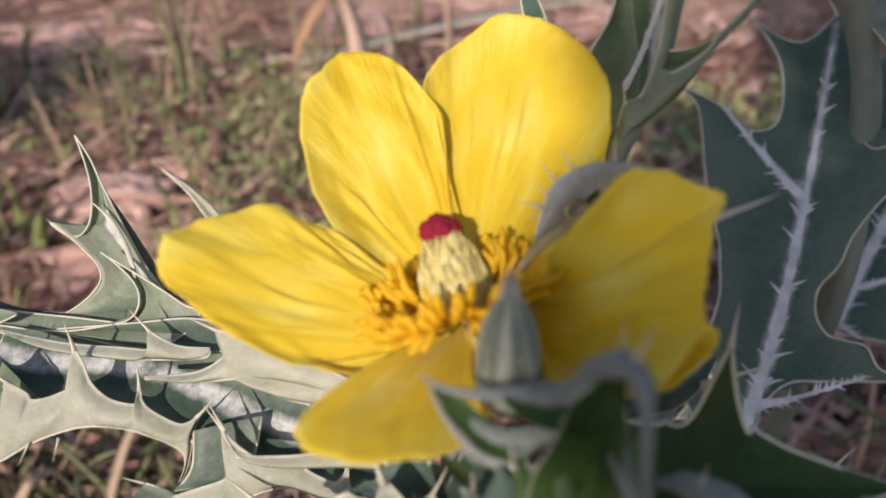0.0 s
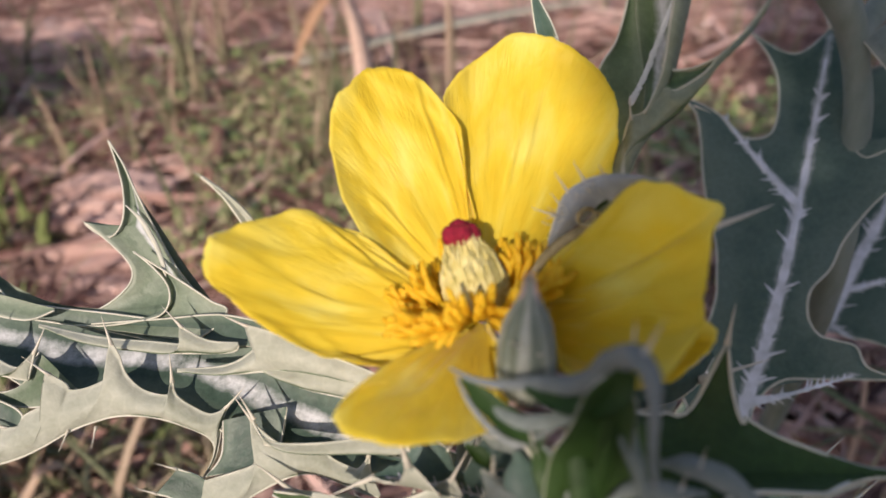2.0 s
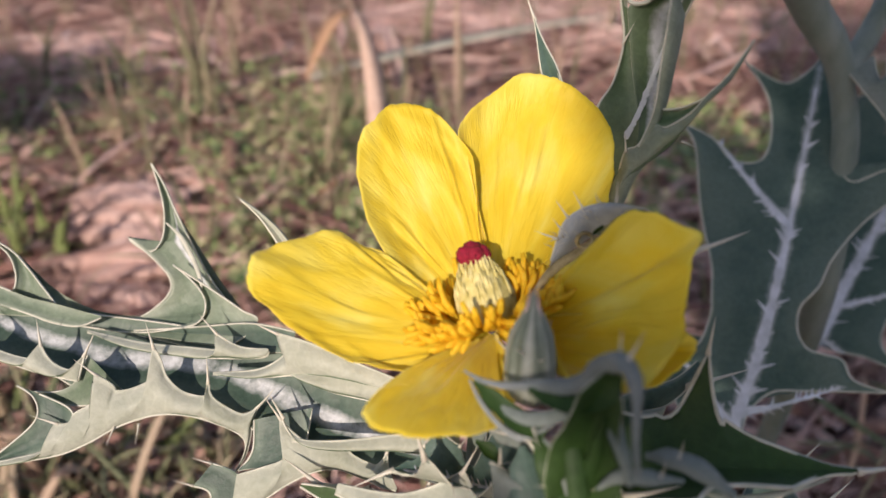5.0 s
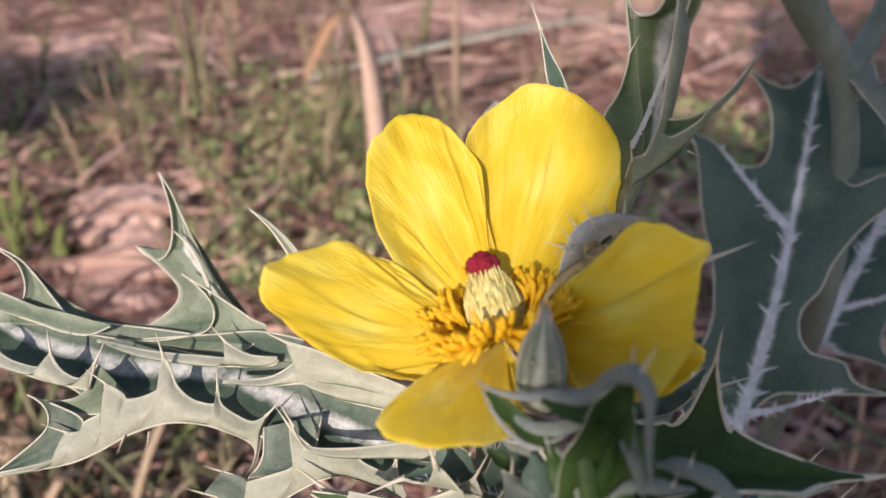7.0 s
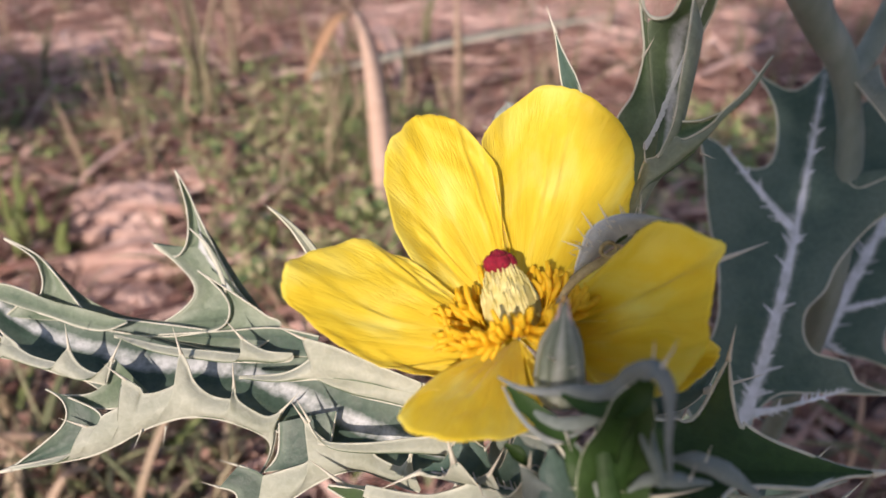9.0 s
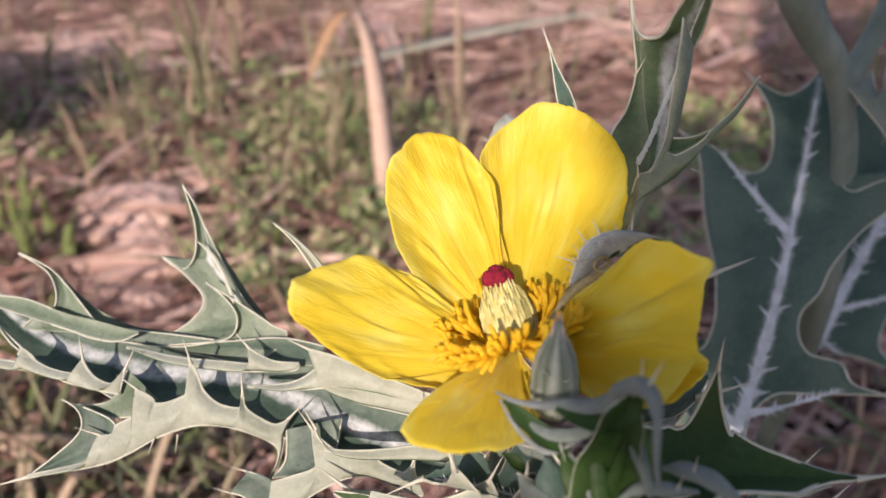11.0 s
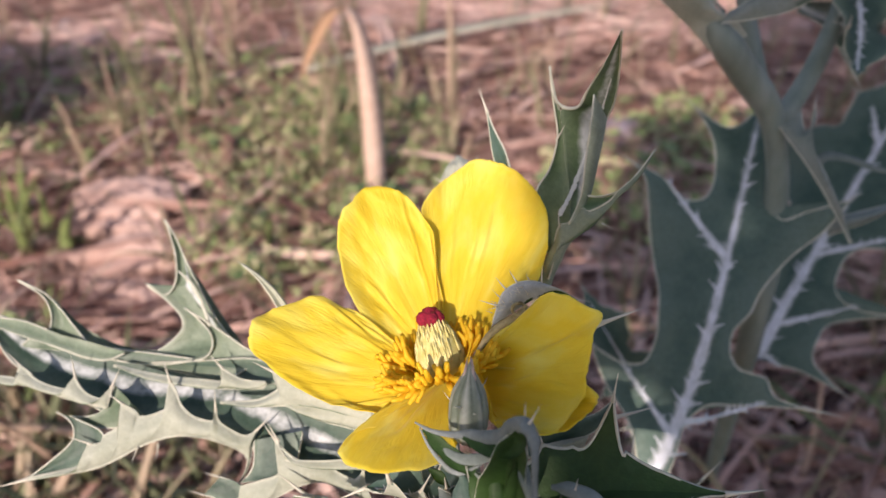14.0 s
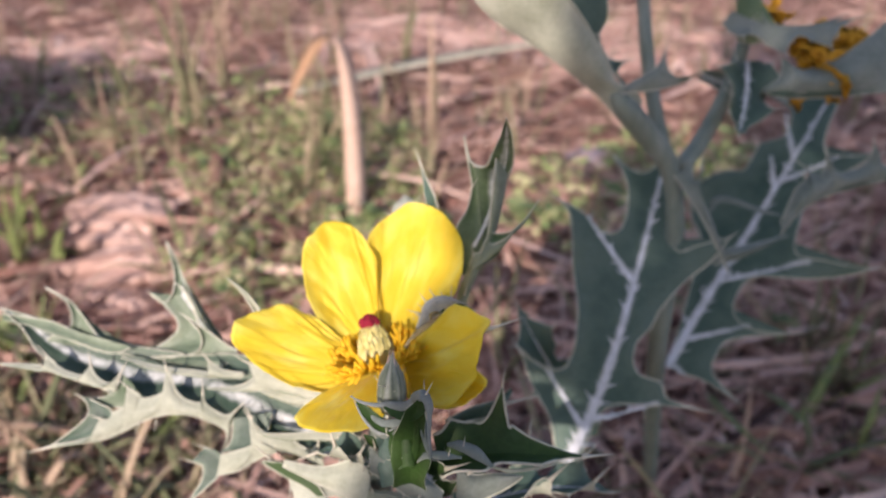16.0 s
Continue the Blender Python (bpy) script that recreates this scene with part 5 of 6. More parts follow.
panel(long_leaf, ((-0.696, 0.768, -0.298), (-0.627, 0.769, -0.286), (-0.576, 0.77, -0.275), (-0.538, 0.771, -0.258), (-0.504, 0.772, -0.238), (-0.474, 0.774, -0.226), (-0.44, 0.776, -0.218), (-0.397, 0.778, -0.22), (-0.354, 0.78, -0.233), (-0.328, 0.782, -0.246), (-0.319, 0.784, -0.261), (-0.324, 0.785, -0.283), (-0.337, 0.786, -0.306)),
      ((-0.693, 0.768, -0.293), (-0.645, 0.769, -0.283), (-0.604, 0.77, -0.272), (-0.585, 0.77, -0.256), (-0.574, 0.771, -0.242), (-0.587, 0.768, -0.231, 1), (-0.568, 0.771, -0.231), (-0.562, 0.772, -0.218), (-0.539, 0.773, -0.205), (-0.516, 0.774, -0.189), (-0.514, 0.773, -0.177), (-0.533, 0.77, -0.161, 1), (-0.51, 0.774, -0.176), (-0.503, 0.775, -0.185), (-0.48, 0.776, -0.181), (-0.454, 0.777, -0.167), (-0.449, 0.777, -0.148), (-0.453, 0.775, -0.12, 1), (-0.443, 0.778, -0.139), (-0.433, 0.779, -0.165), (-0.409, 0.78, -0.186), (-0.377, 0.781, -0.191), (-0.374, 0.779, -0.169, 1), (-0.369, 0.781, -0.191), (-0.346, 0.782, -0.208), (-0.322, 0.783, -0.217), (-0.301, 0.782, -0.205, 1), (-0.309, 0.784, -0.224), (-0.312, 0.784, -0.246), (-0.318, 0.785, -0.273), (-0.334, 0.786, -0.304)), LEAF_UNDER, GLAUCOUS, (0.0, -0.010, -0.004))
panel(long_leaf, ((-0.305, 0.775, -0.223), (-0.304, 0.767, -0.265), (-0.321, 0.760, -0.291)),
      ((-0.222, 0.775, -0.205), (-0.230, 0.765, -0.258), (-0.249, 0.760, -0.278)), SHADED_CHANNEL, LEAF_UNDER)
panel(long_leaf, ((-0.570, 0.815, -0.107), (-0.484, 0.807, -0.130), (-0.419, 0.802, -0.138), (-0.355, 0.796, -0.139), (-0.299, 0.791, -0.136), (-0.290, 0.790, -0.127)),
      ((-0.570, 0.815, -0.105), (-0.485, 0.808, -0.120), (-0.410, 0.802, -0.125), (-0.364, 0.799, -0.126), (*(-0.372, 0.797, -0.101), 1), (-0.335, 0.794, -0.121), (-0.291, 0.790, -0.124)), LEAF_UNDER, GLAUCOUS, (0.0, -0.010, -0.004))
panel(long_leaf, ((-0.365, 0.775, -0.159), (-0.292, 0.756, -0.158), (-0.228, 0.738, -0.151), (-0.164, 0.720, -0.154), (-0.095, 0.700, -0.168)),
      ((-0.365, 0.775, -0.157), (-0.296, 0.760, -0.148), (-0.259, 0.751, -0.127), (-0.248, 0.747, -0.110), (*(-0.268, 0.741, -0.094), 1), (-0.219, 0.730, -0.105), (-0.165, 0.717, -0.124), (-0.096, 0.700, -0.147)), LEAF_UNDER, GLAUCOUS, (0.0, -0.010, -0.004))
panel(long_leaf, ((-0.250, 0.745, -0.151), (-0.189, 0.729, -0.170), (-0.139, 0.716, -0.178), (-0.077, 0.700, -0.187)),
      ((*(-0.251, 0.745, -0.147), 1), (-0.190, 0.729, -0.150), (-0.140, 0.717, -0.143), (-0.078, 0.700, -0.151)), LEAF_UNDER, GLAUCOUS, (0.0, -0.010, -0.004))
panel(long_leaf, ((-0.238, 0.725, -0.238), (-0.169, 0.706, -0.240), (-0.095, 0.685, -0.236), (-0.012, 0.660, -0.237)),
      ((*(-0.253, 0.725, -0.203), 1), (-0.231, 0.716, -0.231), (-0.168, 0.700, -0.229), (-0.096, 0.682, -0.215), (-0.014, 0.660, -0.201)), LEAF_UNDER, GLAUCOUS, (0.0, -0.010, -0.004))
panel(long_leaf, ((-0.329, 0.758, -0.341), (-0.285, 0.756, -0.329), (-0.251, 0.753, -0.307), (-0.212, 0.75, -0.287), (-0.178, 0.745, -0.281), (-0.144, 0.738, -0.29), (-0.118, 0.73, -0.298), (-0.096, 0.72, -0.3)),
      ((-0.322, 0.758, -0.296), (-0.286, 0.755, -0.284), (-0.258, 0.754, -0.273), (-0.245, 0.753, -0.254), (-0.249, 0.752, -0.235), (-0.263, 0.75, -0.212, 1), (-0.243, 0.75, -0.233), (-0.217, 0.748, -0.247), (-0.174, 0.744, -0.247), (-0.158, 0.74, -0.259), (-0.139, 0.735, -0.267), (-0.122, 0.73, -0.269), (-0.108, 0.722, -0.247, 1), (-0.107, 0.722, -0.27), (-0.095, 0.72, -0.298)), LEAF_UNDER, GLAUCOUS, (0.0, -0.010, -0.004))
panel(long_leaf, ((-0.386, 0.765, -0.315), (-0.362, 0.764, -0.324), (-0.363, 0.762, -0.355), (-0.389, 0.760, -0.401)),
      ((-0.359, 0.765, -0.283), (-0.323, 0.764, -0.299), (-0.322, 0.763, -0.337), (-0.386, 0.760, -0.401)), SHADED_CHANNEL, LEAF_UNDER)
panel(long_leaf, ((-0.218, 0.690, -0.286), (-0.171, 0.680, -0.308), (-0.122, 0.669, -0.327), (-0.084, 0.660, -0.352)),
      ((-0.216, 0.690, -0.282), (-0.158, 0.679, -0.287), (-0.110, 0.669, -0.309), (-0.077, 0.660, -0.343)), SHADED_GREEN_TOP, LEAF_UNDER)
panel(long_leaf, ((-0.164, 0.640, -0.276), (-0.092, 0.615, -0.298), (-0.034, 0.595, -0.312), (0.006, 0.580, -0.329)),
      ((-0.161, 0.640, -0.264), (-0.077, 0.617, -0.266), (*(-0.009, 0.596, -0.230), 1), (0.014, 0.580, -0.275)), LEAF_UNDER, GLAUCOUS, (0.0, -0.010, -0.004))
for p, d in (((-0.503, 0.770, -0.234), (-0.1, -0.5, -0.8)), ((-0.469, 0.772, -0.231), (0.1, -0.5, -0.8)), ((-0.361, 0.765, -0.283), (-0.9, -0.2, 0.3)), ((-0.386, 0.765, -0.315), (-0.9, -0.2, 0.3))):
    spine(long_leaf, at(p) - plant.location, way(d), SPAN * 0.03)
panel(plant, ((0.019, 0.510, -0.236), (0.055, 0.507, -0.256), (0.096, 0.504, -0.281), (0.137, 0.500, -0.307)),
      ((0.014, 0.510, -0.193), (0.063, 0.506, -0.216), (0.106, 0.504, -0.234), (0.150, 0.500, -0.264)), SHADED_UNDER, SHADED_GREEN_TOP, (0.0, -0.02, 0.015), name="leaf", label="grey-white leaf curling from the stem")
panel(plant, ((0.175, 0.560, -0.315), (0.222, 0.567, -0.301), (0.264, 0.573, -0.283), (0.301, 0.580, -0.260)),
      ((*(0.174, 0.560, -0.229), 1), (0.201, 0.565, -0.253), (0.252, 0.573, -0.252), (0.301, 0.580, -0.258)), SHADED_UNDER, SHADED_GREEN_TOP, (0.0, -0.012, 0.008), name="leaf", label="pale folded prickly leaf low on the stem")
panel(plant, ((0.156, 0.690, -0.214), (0.214, 0.679, -0.188), (0.263, 0.668, -0.156), (0.285, 0.660, -0.117)),
      ((0.154, 0.690, -0.186), (0.204, 0.679, -0.156), (0.255, 0.668, -0.136), (0.283, 0.660, -0.110)), LEAF_TOP, LEAF_UNDER, (0.0, -0.012, 0.008), name="leaf", label="rolled blue-green prickly leaf behind the flower")
panel(plant, ((0.169, 0.670, -0.213), (0.203, 0.666, -0.215), (0.238, 0.660, -0.185)),
      ((0.164, 0.670, -0.190), (0.202, 0.665, -0.179), (0.244, 0.660, -0.168)), LEAF_UNDER, LEAF_TOP, (0.0, -0.012, 0.008), name="leaf", label="pale curled leaf tip behind the flower")
spine(plant, at((0.268, 0.660, -0.142)) - plant.location, way((0.95, -0.1, 0.28)), SPAN * 0.08)
fold_over(plant, ((0.226, 0.530, -0.223), (0.266, 0.525, -0.230), (0.317, 0.525, -0.224), (0.371, 0.530, -0.210)), (0.002, 0.0035, 0.003, 0.001), LEAF_UNDER, label="pale rolled leaf edge", name="leaf")
# leaf standing up behind the flower
upright = panel(plant, ((0.169, 0.7, 0.114), (0.154, 0.695, 0.173), (0.161, 0.69, 0.215), (0.177, 0.682, 0.242), (0.184, 0.67, 0.27), (0.186, 0.66, 0.297), (0.178, 0.645, 0.329), (0.171, 0.632, 0.355), (0.165, 0.618, 0.389, 1)),
      ((0.199, 0.7, 0.114), (0.214, 0.69, 0.181), (0.203, 0.68, 0.254), (0.194, 0.665, 0.3), (0.188, 0.652, 0.329), (0.181, 0.64, 0.342), (0.165, 0.618, 0.388)), GREEN_TOP, LEAF_UNDER, (0.0, 0.006, 0.0), "leaf", "upright forked prickly leaf with pale ridges", rims=(True, False))
panel(upright, ((0.199, 0.7, 0.114), (0.214, 0.69, 0.181), (0.203, 0.68, 0.254), (0.194, 0.665, 0.3), (0.188, 0.652, 0.329), (0.195, 0.648, 0.334), (0.205, 0.642, 0.334), (0.213, 0.632, 0.337), (0.22, 0.605, 0.355), (0.227, 0.55, 0.374), (0.228, 0.47, 0.395, 1)),
      ((0.215, 0.7, 0.131), (0.233, 0.69, 0.181), (0.247, 0.68, 0.246), (0.253, 0.668, 0.293), (0.258, 0.655, 0.317), (0.264, 0.635, 0.339), (0.26, 0.6, 0.36), (0.249, 0.55, 0.38), (0.228, 0.47, 0.394)), GREEN_TOP, LEAF_UNDER, (0.0, 0.006, 0.0), rims=(False, True), rib=(0.62, 0.34), toward=(0.0, -1.0, -0.25))
fold_over(upright, ((0.164, 0.616, 0.387), (0.174, 0.632, 0.351), (0.189, 0.646, 0.337), (0.204, 0.64, 0.333), (0.213, 0.63, 0.337), (0.219, 0.603, 0.355), (0.226, 0.548, 0.374)), (0.0010, 0.0026, 0.0028, 0.0026, 0.0022, 0.0016, 0.0008), MARGIN, 0.6, name="leaf_margin")
feathered_rib(upright, ((0.197, 0.688, 0.172), (0.215, 0.682, 0.213), (0.231, 0.673, 0.261), (0.245, 0.655, 0.31), (0.248, 0.625, 0.342), (0.245, 0.58, 0.362)), (0.004, 0.004, 0.0035, 0.0028, 0.0018, 0.001))
panel(upright, ((0.208, 0.668, 0.159), (0.222, 0.652, 0.2), (0.224, 0.632, 0.254), (0.226, 0.612, 0.308), (0.227, 0.603, 0.345, 1)),
      ((0.225, 0.668, 0.156), (0.24, 0.66, 0.207), (0.248, 0.652, 0.254), (0.255, 0.648, 0.295), (0.257, 0.645, 0.32)), PALE_ROLL, GREEN_TOP, (0.0, -0.010, 0.0), rims=(True, False))
panel(upright, ((0.177, 0.695, 0.076), (0.197, 0.685, 0.118), (0.219, 0.665, 0.138), (0.242, 0.642, 0.159), (0.262, 0.612, 0.196), (0.283, 0.592, 0.22), (0.309, 0.572, 0.265, 1)),
      ((0.188, 0.695, 0.11), (0.195, 0.685, 0.154), (0.209, 0.675, 0.162), (0.223, 0.655, 0.183), (0.234, 0.642, 0.179), (0.255, 0.622, 0.191), (0.266, 0.608, 0.206), (0.286, 0.59, 0.228), (0.308, 0.572, 0.264)), PALE_ROLL, GREEN_TOP, (0.0, -0.012, -0.004), rims=(False, True))
panel(upright, ((0.224, 0.653, 0.183), (0.234, 0.64, 0.179), (0.254, 0.62, 0.191), (0.266, 0.607, 0.205)),
      ((0.222, 0.652, 0.21), (0.233, 0.645, 0.202), (0.251, 0.63, 0.201), (0.266, 0.607, 0.206)), GREEN_TOP, LEAF_UNDER, (0.0, 0.008, 0.0))
fold_over(upright, ((0.173, 0.705, 0.046), (0.183, 0.695, 0.085), (0.199, 0.682, 0.127), (0.216, 0.668, 0.155), (0.224, 0.652, 0.182)), (0.011, 0.012, 0.012, 0.009, 0.003), PALE_ROLL, 0.9, name="petiole")
spine(upright, at((0.184, 0.660, 0.287)) - plant.location, way((0.43, -0.39, 0.81)), SPAN * 0.030)
spine(upright, at((0.196, 0.680, 0.154)) - plant.location, way((-0.21, -0.38, 0.90)), SPAN * 0.030)
spine(upright, at((0.224, 0.650, 0.206)) - plant.location, way((-0.31, -0.34, 0.88)), SPAN * 0.020)
spine(upright, at((0.182, 0.690, 0.072)) - plant.location, way((0.24, -0.23, 0.94)), SPAN * 0.030)
spine(upright, at((0.251, 0.635, 0.161)) - plant.location, way((0.78, -0.38, -0.49)), SPAN * 0.020)
leaf(plant, ((0.128, 0.740, 0.219), (0.109, 0.735, 0.262), (0.093, 0.725, 0.295), (0.080, 0.718, 0.341)), (-0.3, -0.9, 0.2), 0.03, lobes=1, fold=(0.5, 0.3), seed=6, vein=0, branches=False, spines=0.03,
     shape=(((0, 0.9, 0), (0.5, 0.4, 0), (1, 0, 2)), ((0, 0.9, 0), (0.5, 0.35, 0), (1, 0, 2))), label="slender leaf tip behind the petals")
# leaves crowding the stem in front
arch = leaf(plant, ((0.091, 0.480, -0.242), (0.088, 0.440, -0.173), (0.090, 0.405, -0.116), (0.106, 0.375, -0.068)), (-0.1, -0.9, 0.45), 0.036, lobes=2, seed=7, fold=(0.25, 0.35), curl=(0.4, 0.5), ruffle=0.2,
            shape=(((0, 0.9, 0), (0.3, 1.1, 0), (0.55, 1.0, 0), (0.8, 0.6, 0), (1, 0, 1)), ((0, 0.9, 0), (0.3, 1.0, 1), (0.55, 0.9, 0), (0.8, 0.55, 0), (1, 0, 1))),
            top=SHADED_GREEN_TOP, vein=0, rim_width=0.0005, branches=False, spines=0.02, label="dark green curled leaf with pale rolled edges")

# rolled edges of the curled leaf: pale ridge, dark channels between, pale inner fold
fold_over(arch, ((-0.016, 0.450, -0.090), (0.003, 0.448, -0.099), (0.029, 0.443, -0.102), (0.051, 0.434, -0.098), (0.072, 0.418, -0.096), (0.086, 0.400, -0.087), (0.095, 0.382, -0.072), (0.105, 0.365, -0.065), (0.115, 0.360, -0.078), (0.117, 0.360, -0.102), (0.118, 0.365, -0.129), (0.122, 0.370, -0.158)),
          (0.001, 0.0025, 0.004, 0.006, 0.008, 0.009, 0.009, 0.009, 0.007, 0.004, 0.003, 0.002), BLUE_ROLL, 0.6, thorns=(((0.110, 0.362, -0.064), (0.119, 0.355, -0.045), 0.028),), label="pale rolled edge")
fold_over(arch, ((0.042, 0.434, -0.103), (0.062, 0.424, -0.109), (0.083, 0.406, -0.107), (0.098, 0.386, -0.093), (0.103, 0.374, -0.078)), (0.002, 0.008, 0.011, 0.013, 0.007), SHADED_GREEN_TOP, -0.2, label="dark green channel")
fold_over(arch, ((0.012, 0.458, -0.117), (0.030, 0.450, -0.129), (0.050, 0.440, -0.131), (0.071, 0.430, -0.124), (0.090, 0.420, -0.112)), (0.002, 0.005, 0.007, 0.006, 0.002), SHADED_UNDER, 0.3, label="pale inner fold", thorns=(((0.047, 0.437, -0.138), (0.049, 0.430, -0.147), 0.02),))
fold_over(arch, ((-0.006, 0.458, -0.101), (0.013, 0.455, -0.118), (0.034, 0.448, -0.134), (0.057, 0.438, -0.146)), (0.002, 0.009, 0.011, 0.006), SHADED_GREEN_TOP, -0.2, label="dark green channel")
fold_over(arch, ((-0.010, 0.460, -0.100), (0.002, 0.458, -0.122), (0.022, 0.452, -0.143), (0.040, 0.445, -0.148), (0.065, 0.437, -0.136)), (0.001, 0.0022, 0.003, 0.004, 0.001), BLUE_ROLL, label="pale rolled edge")
fold_over(arch, ((0.111, 0.402, -0.113), (0.111, 0.396, -0.131), (0.116, 0.390, -0.148), (0.122, 0.390, -0.172)), (0.003, 0.007, 0.006, 0.003), SHADED_UNDER, label="pale curled tip")
fold_over(arch, ((0.093, 0.440, -0.204), (0.096, 0.425, -0.173), (0.100, 0.410, -0.145), (0.102, 0.395, -0.118)), (0.004, 0.008, 0.007, 0.002), SHADED_GREEN_TOP, 0.6, label="green pleat inside the curled leaf")
fold_over(arch, ((0.054, 0.468, -0.150), (0.064, 0.455, -0.174), (0.075, 0.450, -0.208)), (0.003, 0.013, 0.012), SHADED_GREEN_TOP, 0.4, label="dark green pleat")
fold_over(arch, ((0.051, 0.462, -0.147), (0.068, 0.446, -0.162), (0.080, 0.440, -0.199)), (0.001, 0.0022, 0.0022), SHADED_UNDER, label="pale edge of a pleat")
fold_over(arch, ((0.076, 0.435, -0.128), (0.082, 0.425, -0.155), (0.087, 0.425, -0.196)), (0.003, 0.009, 0.010), SHADED_GREEN_TOP, 0.5, label="dark green pleat")
fold_over(plant, ((0.101, 0.420, -0.186), (0.118, 0.410, -0.171), (0.141, 0.405, -0.170), (0.173, 0.410, -0.174)), (0.002, 0.006, 0.007, 0.002), SHADED_UNDER, label="pale rolled prickly leaf", name="leaf",
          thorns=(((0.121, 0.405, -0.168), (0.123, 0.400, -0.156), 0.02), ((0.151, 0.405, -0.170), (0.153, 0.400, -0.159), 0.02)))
fold_over(plant, ((0.149, 0.440, -0.162), (0.171, 0.435, -0.162), (0.197, 0.430, -0.171), (0.226, 0.430, -0.193)), (0.003, 0.009, 0.010, 0.004), SHADED_UNDER, label="grey-white rolled prickly leaf", name="leaf",
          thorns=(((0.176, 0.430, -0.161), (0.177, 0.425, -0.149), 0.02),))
fold_over(plant, ((0.008, 0.535, -0.158), (0.031, 0.527, -0.163), (0.054, 0.515, -0.169), (0.068, 0.505, -0.180)), (0.003, 0.016, 0.015, 0.004), SHADED_UNDER, 0.4, label="grey-white folded prickly leaf", name="leaf",
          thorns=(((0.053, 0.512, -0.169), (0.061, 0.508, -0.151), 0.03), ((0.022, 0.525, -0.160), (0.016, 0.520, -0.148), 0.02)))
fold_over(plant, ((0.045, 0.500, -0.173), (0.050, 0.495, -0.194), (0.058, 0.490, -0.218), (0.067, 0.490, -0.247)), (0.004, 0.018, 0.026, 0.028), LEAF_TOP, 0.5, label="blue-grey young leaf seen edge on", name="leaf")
fold_over(plant, ((0.001, 0.540, -0.180), (0.015, 0.537, -0.189), (0.029, 0.530, -0.201)), (0.002, 0.008, 0.002), SHADED_GREEN_TOP, -0.6, label="dark green folded leaf tip", name="leaf")
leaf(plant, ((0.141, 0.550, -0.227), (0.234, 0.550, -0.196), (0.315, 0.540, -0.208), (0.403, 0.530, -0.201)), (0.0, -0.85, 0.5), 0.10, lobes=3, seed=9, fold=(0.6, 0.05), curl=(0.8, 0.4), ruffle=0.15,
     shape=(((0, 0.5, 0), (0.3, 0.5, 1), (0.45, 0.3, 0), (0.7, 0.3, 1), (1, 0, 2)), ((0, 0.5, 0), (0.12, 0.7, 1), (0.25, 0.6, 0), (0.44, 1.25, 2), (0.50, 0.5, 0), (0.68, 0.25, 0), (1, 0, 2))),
     top=SHADED_GREEN_TOP, vein=0, rim_width=0.0026, branches=False, label="dark green prickly leaf with a pale rim")
leaf(plant, ((0.105, 0.620, -0.297), (0.049, 0.600, -0.260), (-0.006, 0.600, -0.240), (-0.095, 0.620, -0.239)), (0.1, -0.5, 0.85), 0.09, lobes=3, seed=10, rim_width=0.0010, fold=(0.4, 0.6), curl=(0.8, 0.8), vein=0.004, branches=False, label="small grey-green prickly leaf under the flower")
leaf(plant, ((0.149, 0.600, -0.310), (0.125, 0.560, -0.265), (0.102, 0.520, -0.211), (0.051, 0.500, -0.167)), (-0.2, -0.8, 0.6), 0.06, lobes=3, seed=12, rim_width=0.0010, fold=(0.7, 0.7), curl=(0.6, 0.6), top=SHADED_GREEN_TOP, vein=0.004, branches=False, label="dark green folded prickly leaf at the stem")
leaf(plant, ((0.129, 0.660, -0.356), (0.050, 0.660, -0.348), (-0.056, 0.680, -0.336), (-0.200, 0.700, -0.285)), (0.0, 0.5, -0.85), 0.08, lobes=3, seed=13, rim_width=0.0010, fold=(0.2, 0.2), curl=(0.5, 0.5), vein=0, branches=False, top=SHADED_UNDER, label="pale underside of a prickly leaf under the flower")
leaf(plant, ((0.175, 0.660, -0.354), (0.293, 0.700, -0.343), (0.370, 0.740, -0.319), (0.536, 0.800, -0.360)), (0.0, -0.5, 0.85), 0.10, lobes=3, seed=14, rim_width=0.0010, fold=(0.5, 0.6), curl=(0.8, 0.8), vein=0.004, branches=False, label="pale prickly leaf low on the stem")

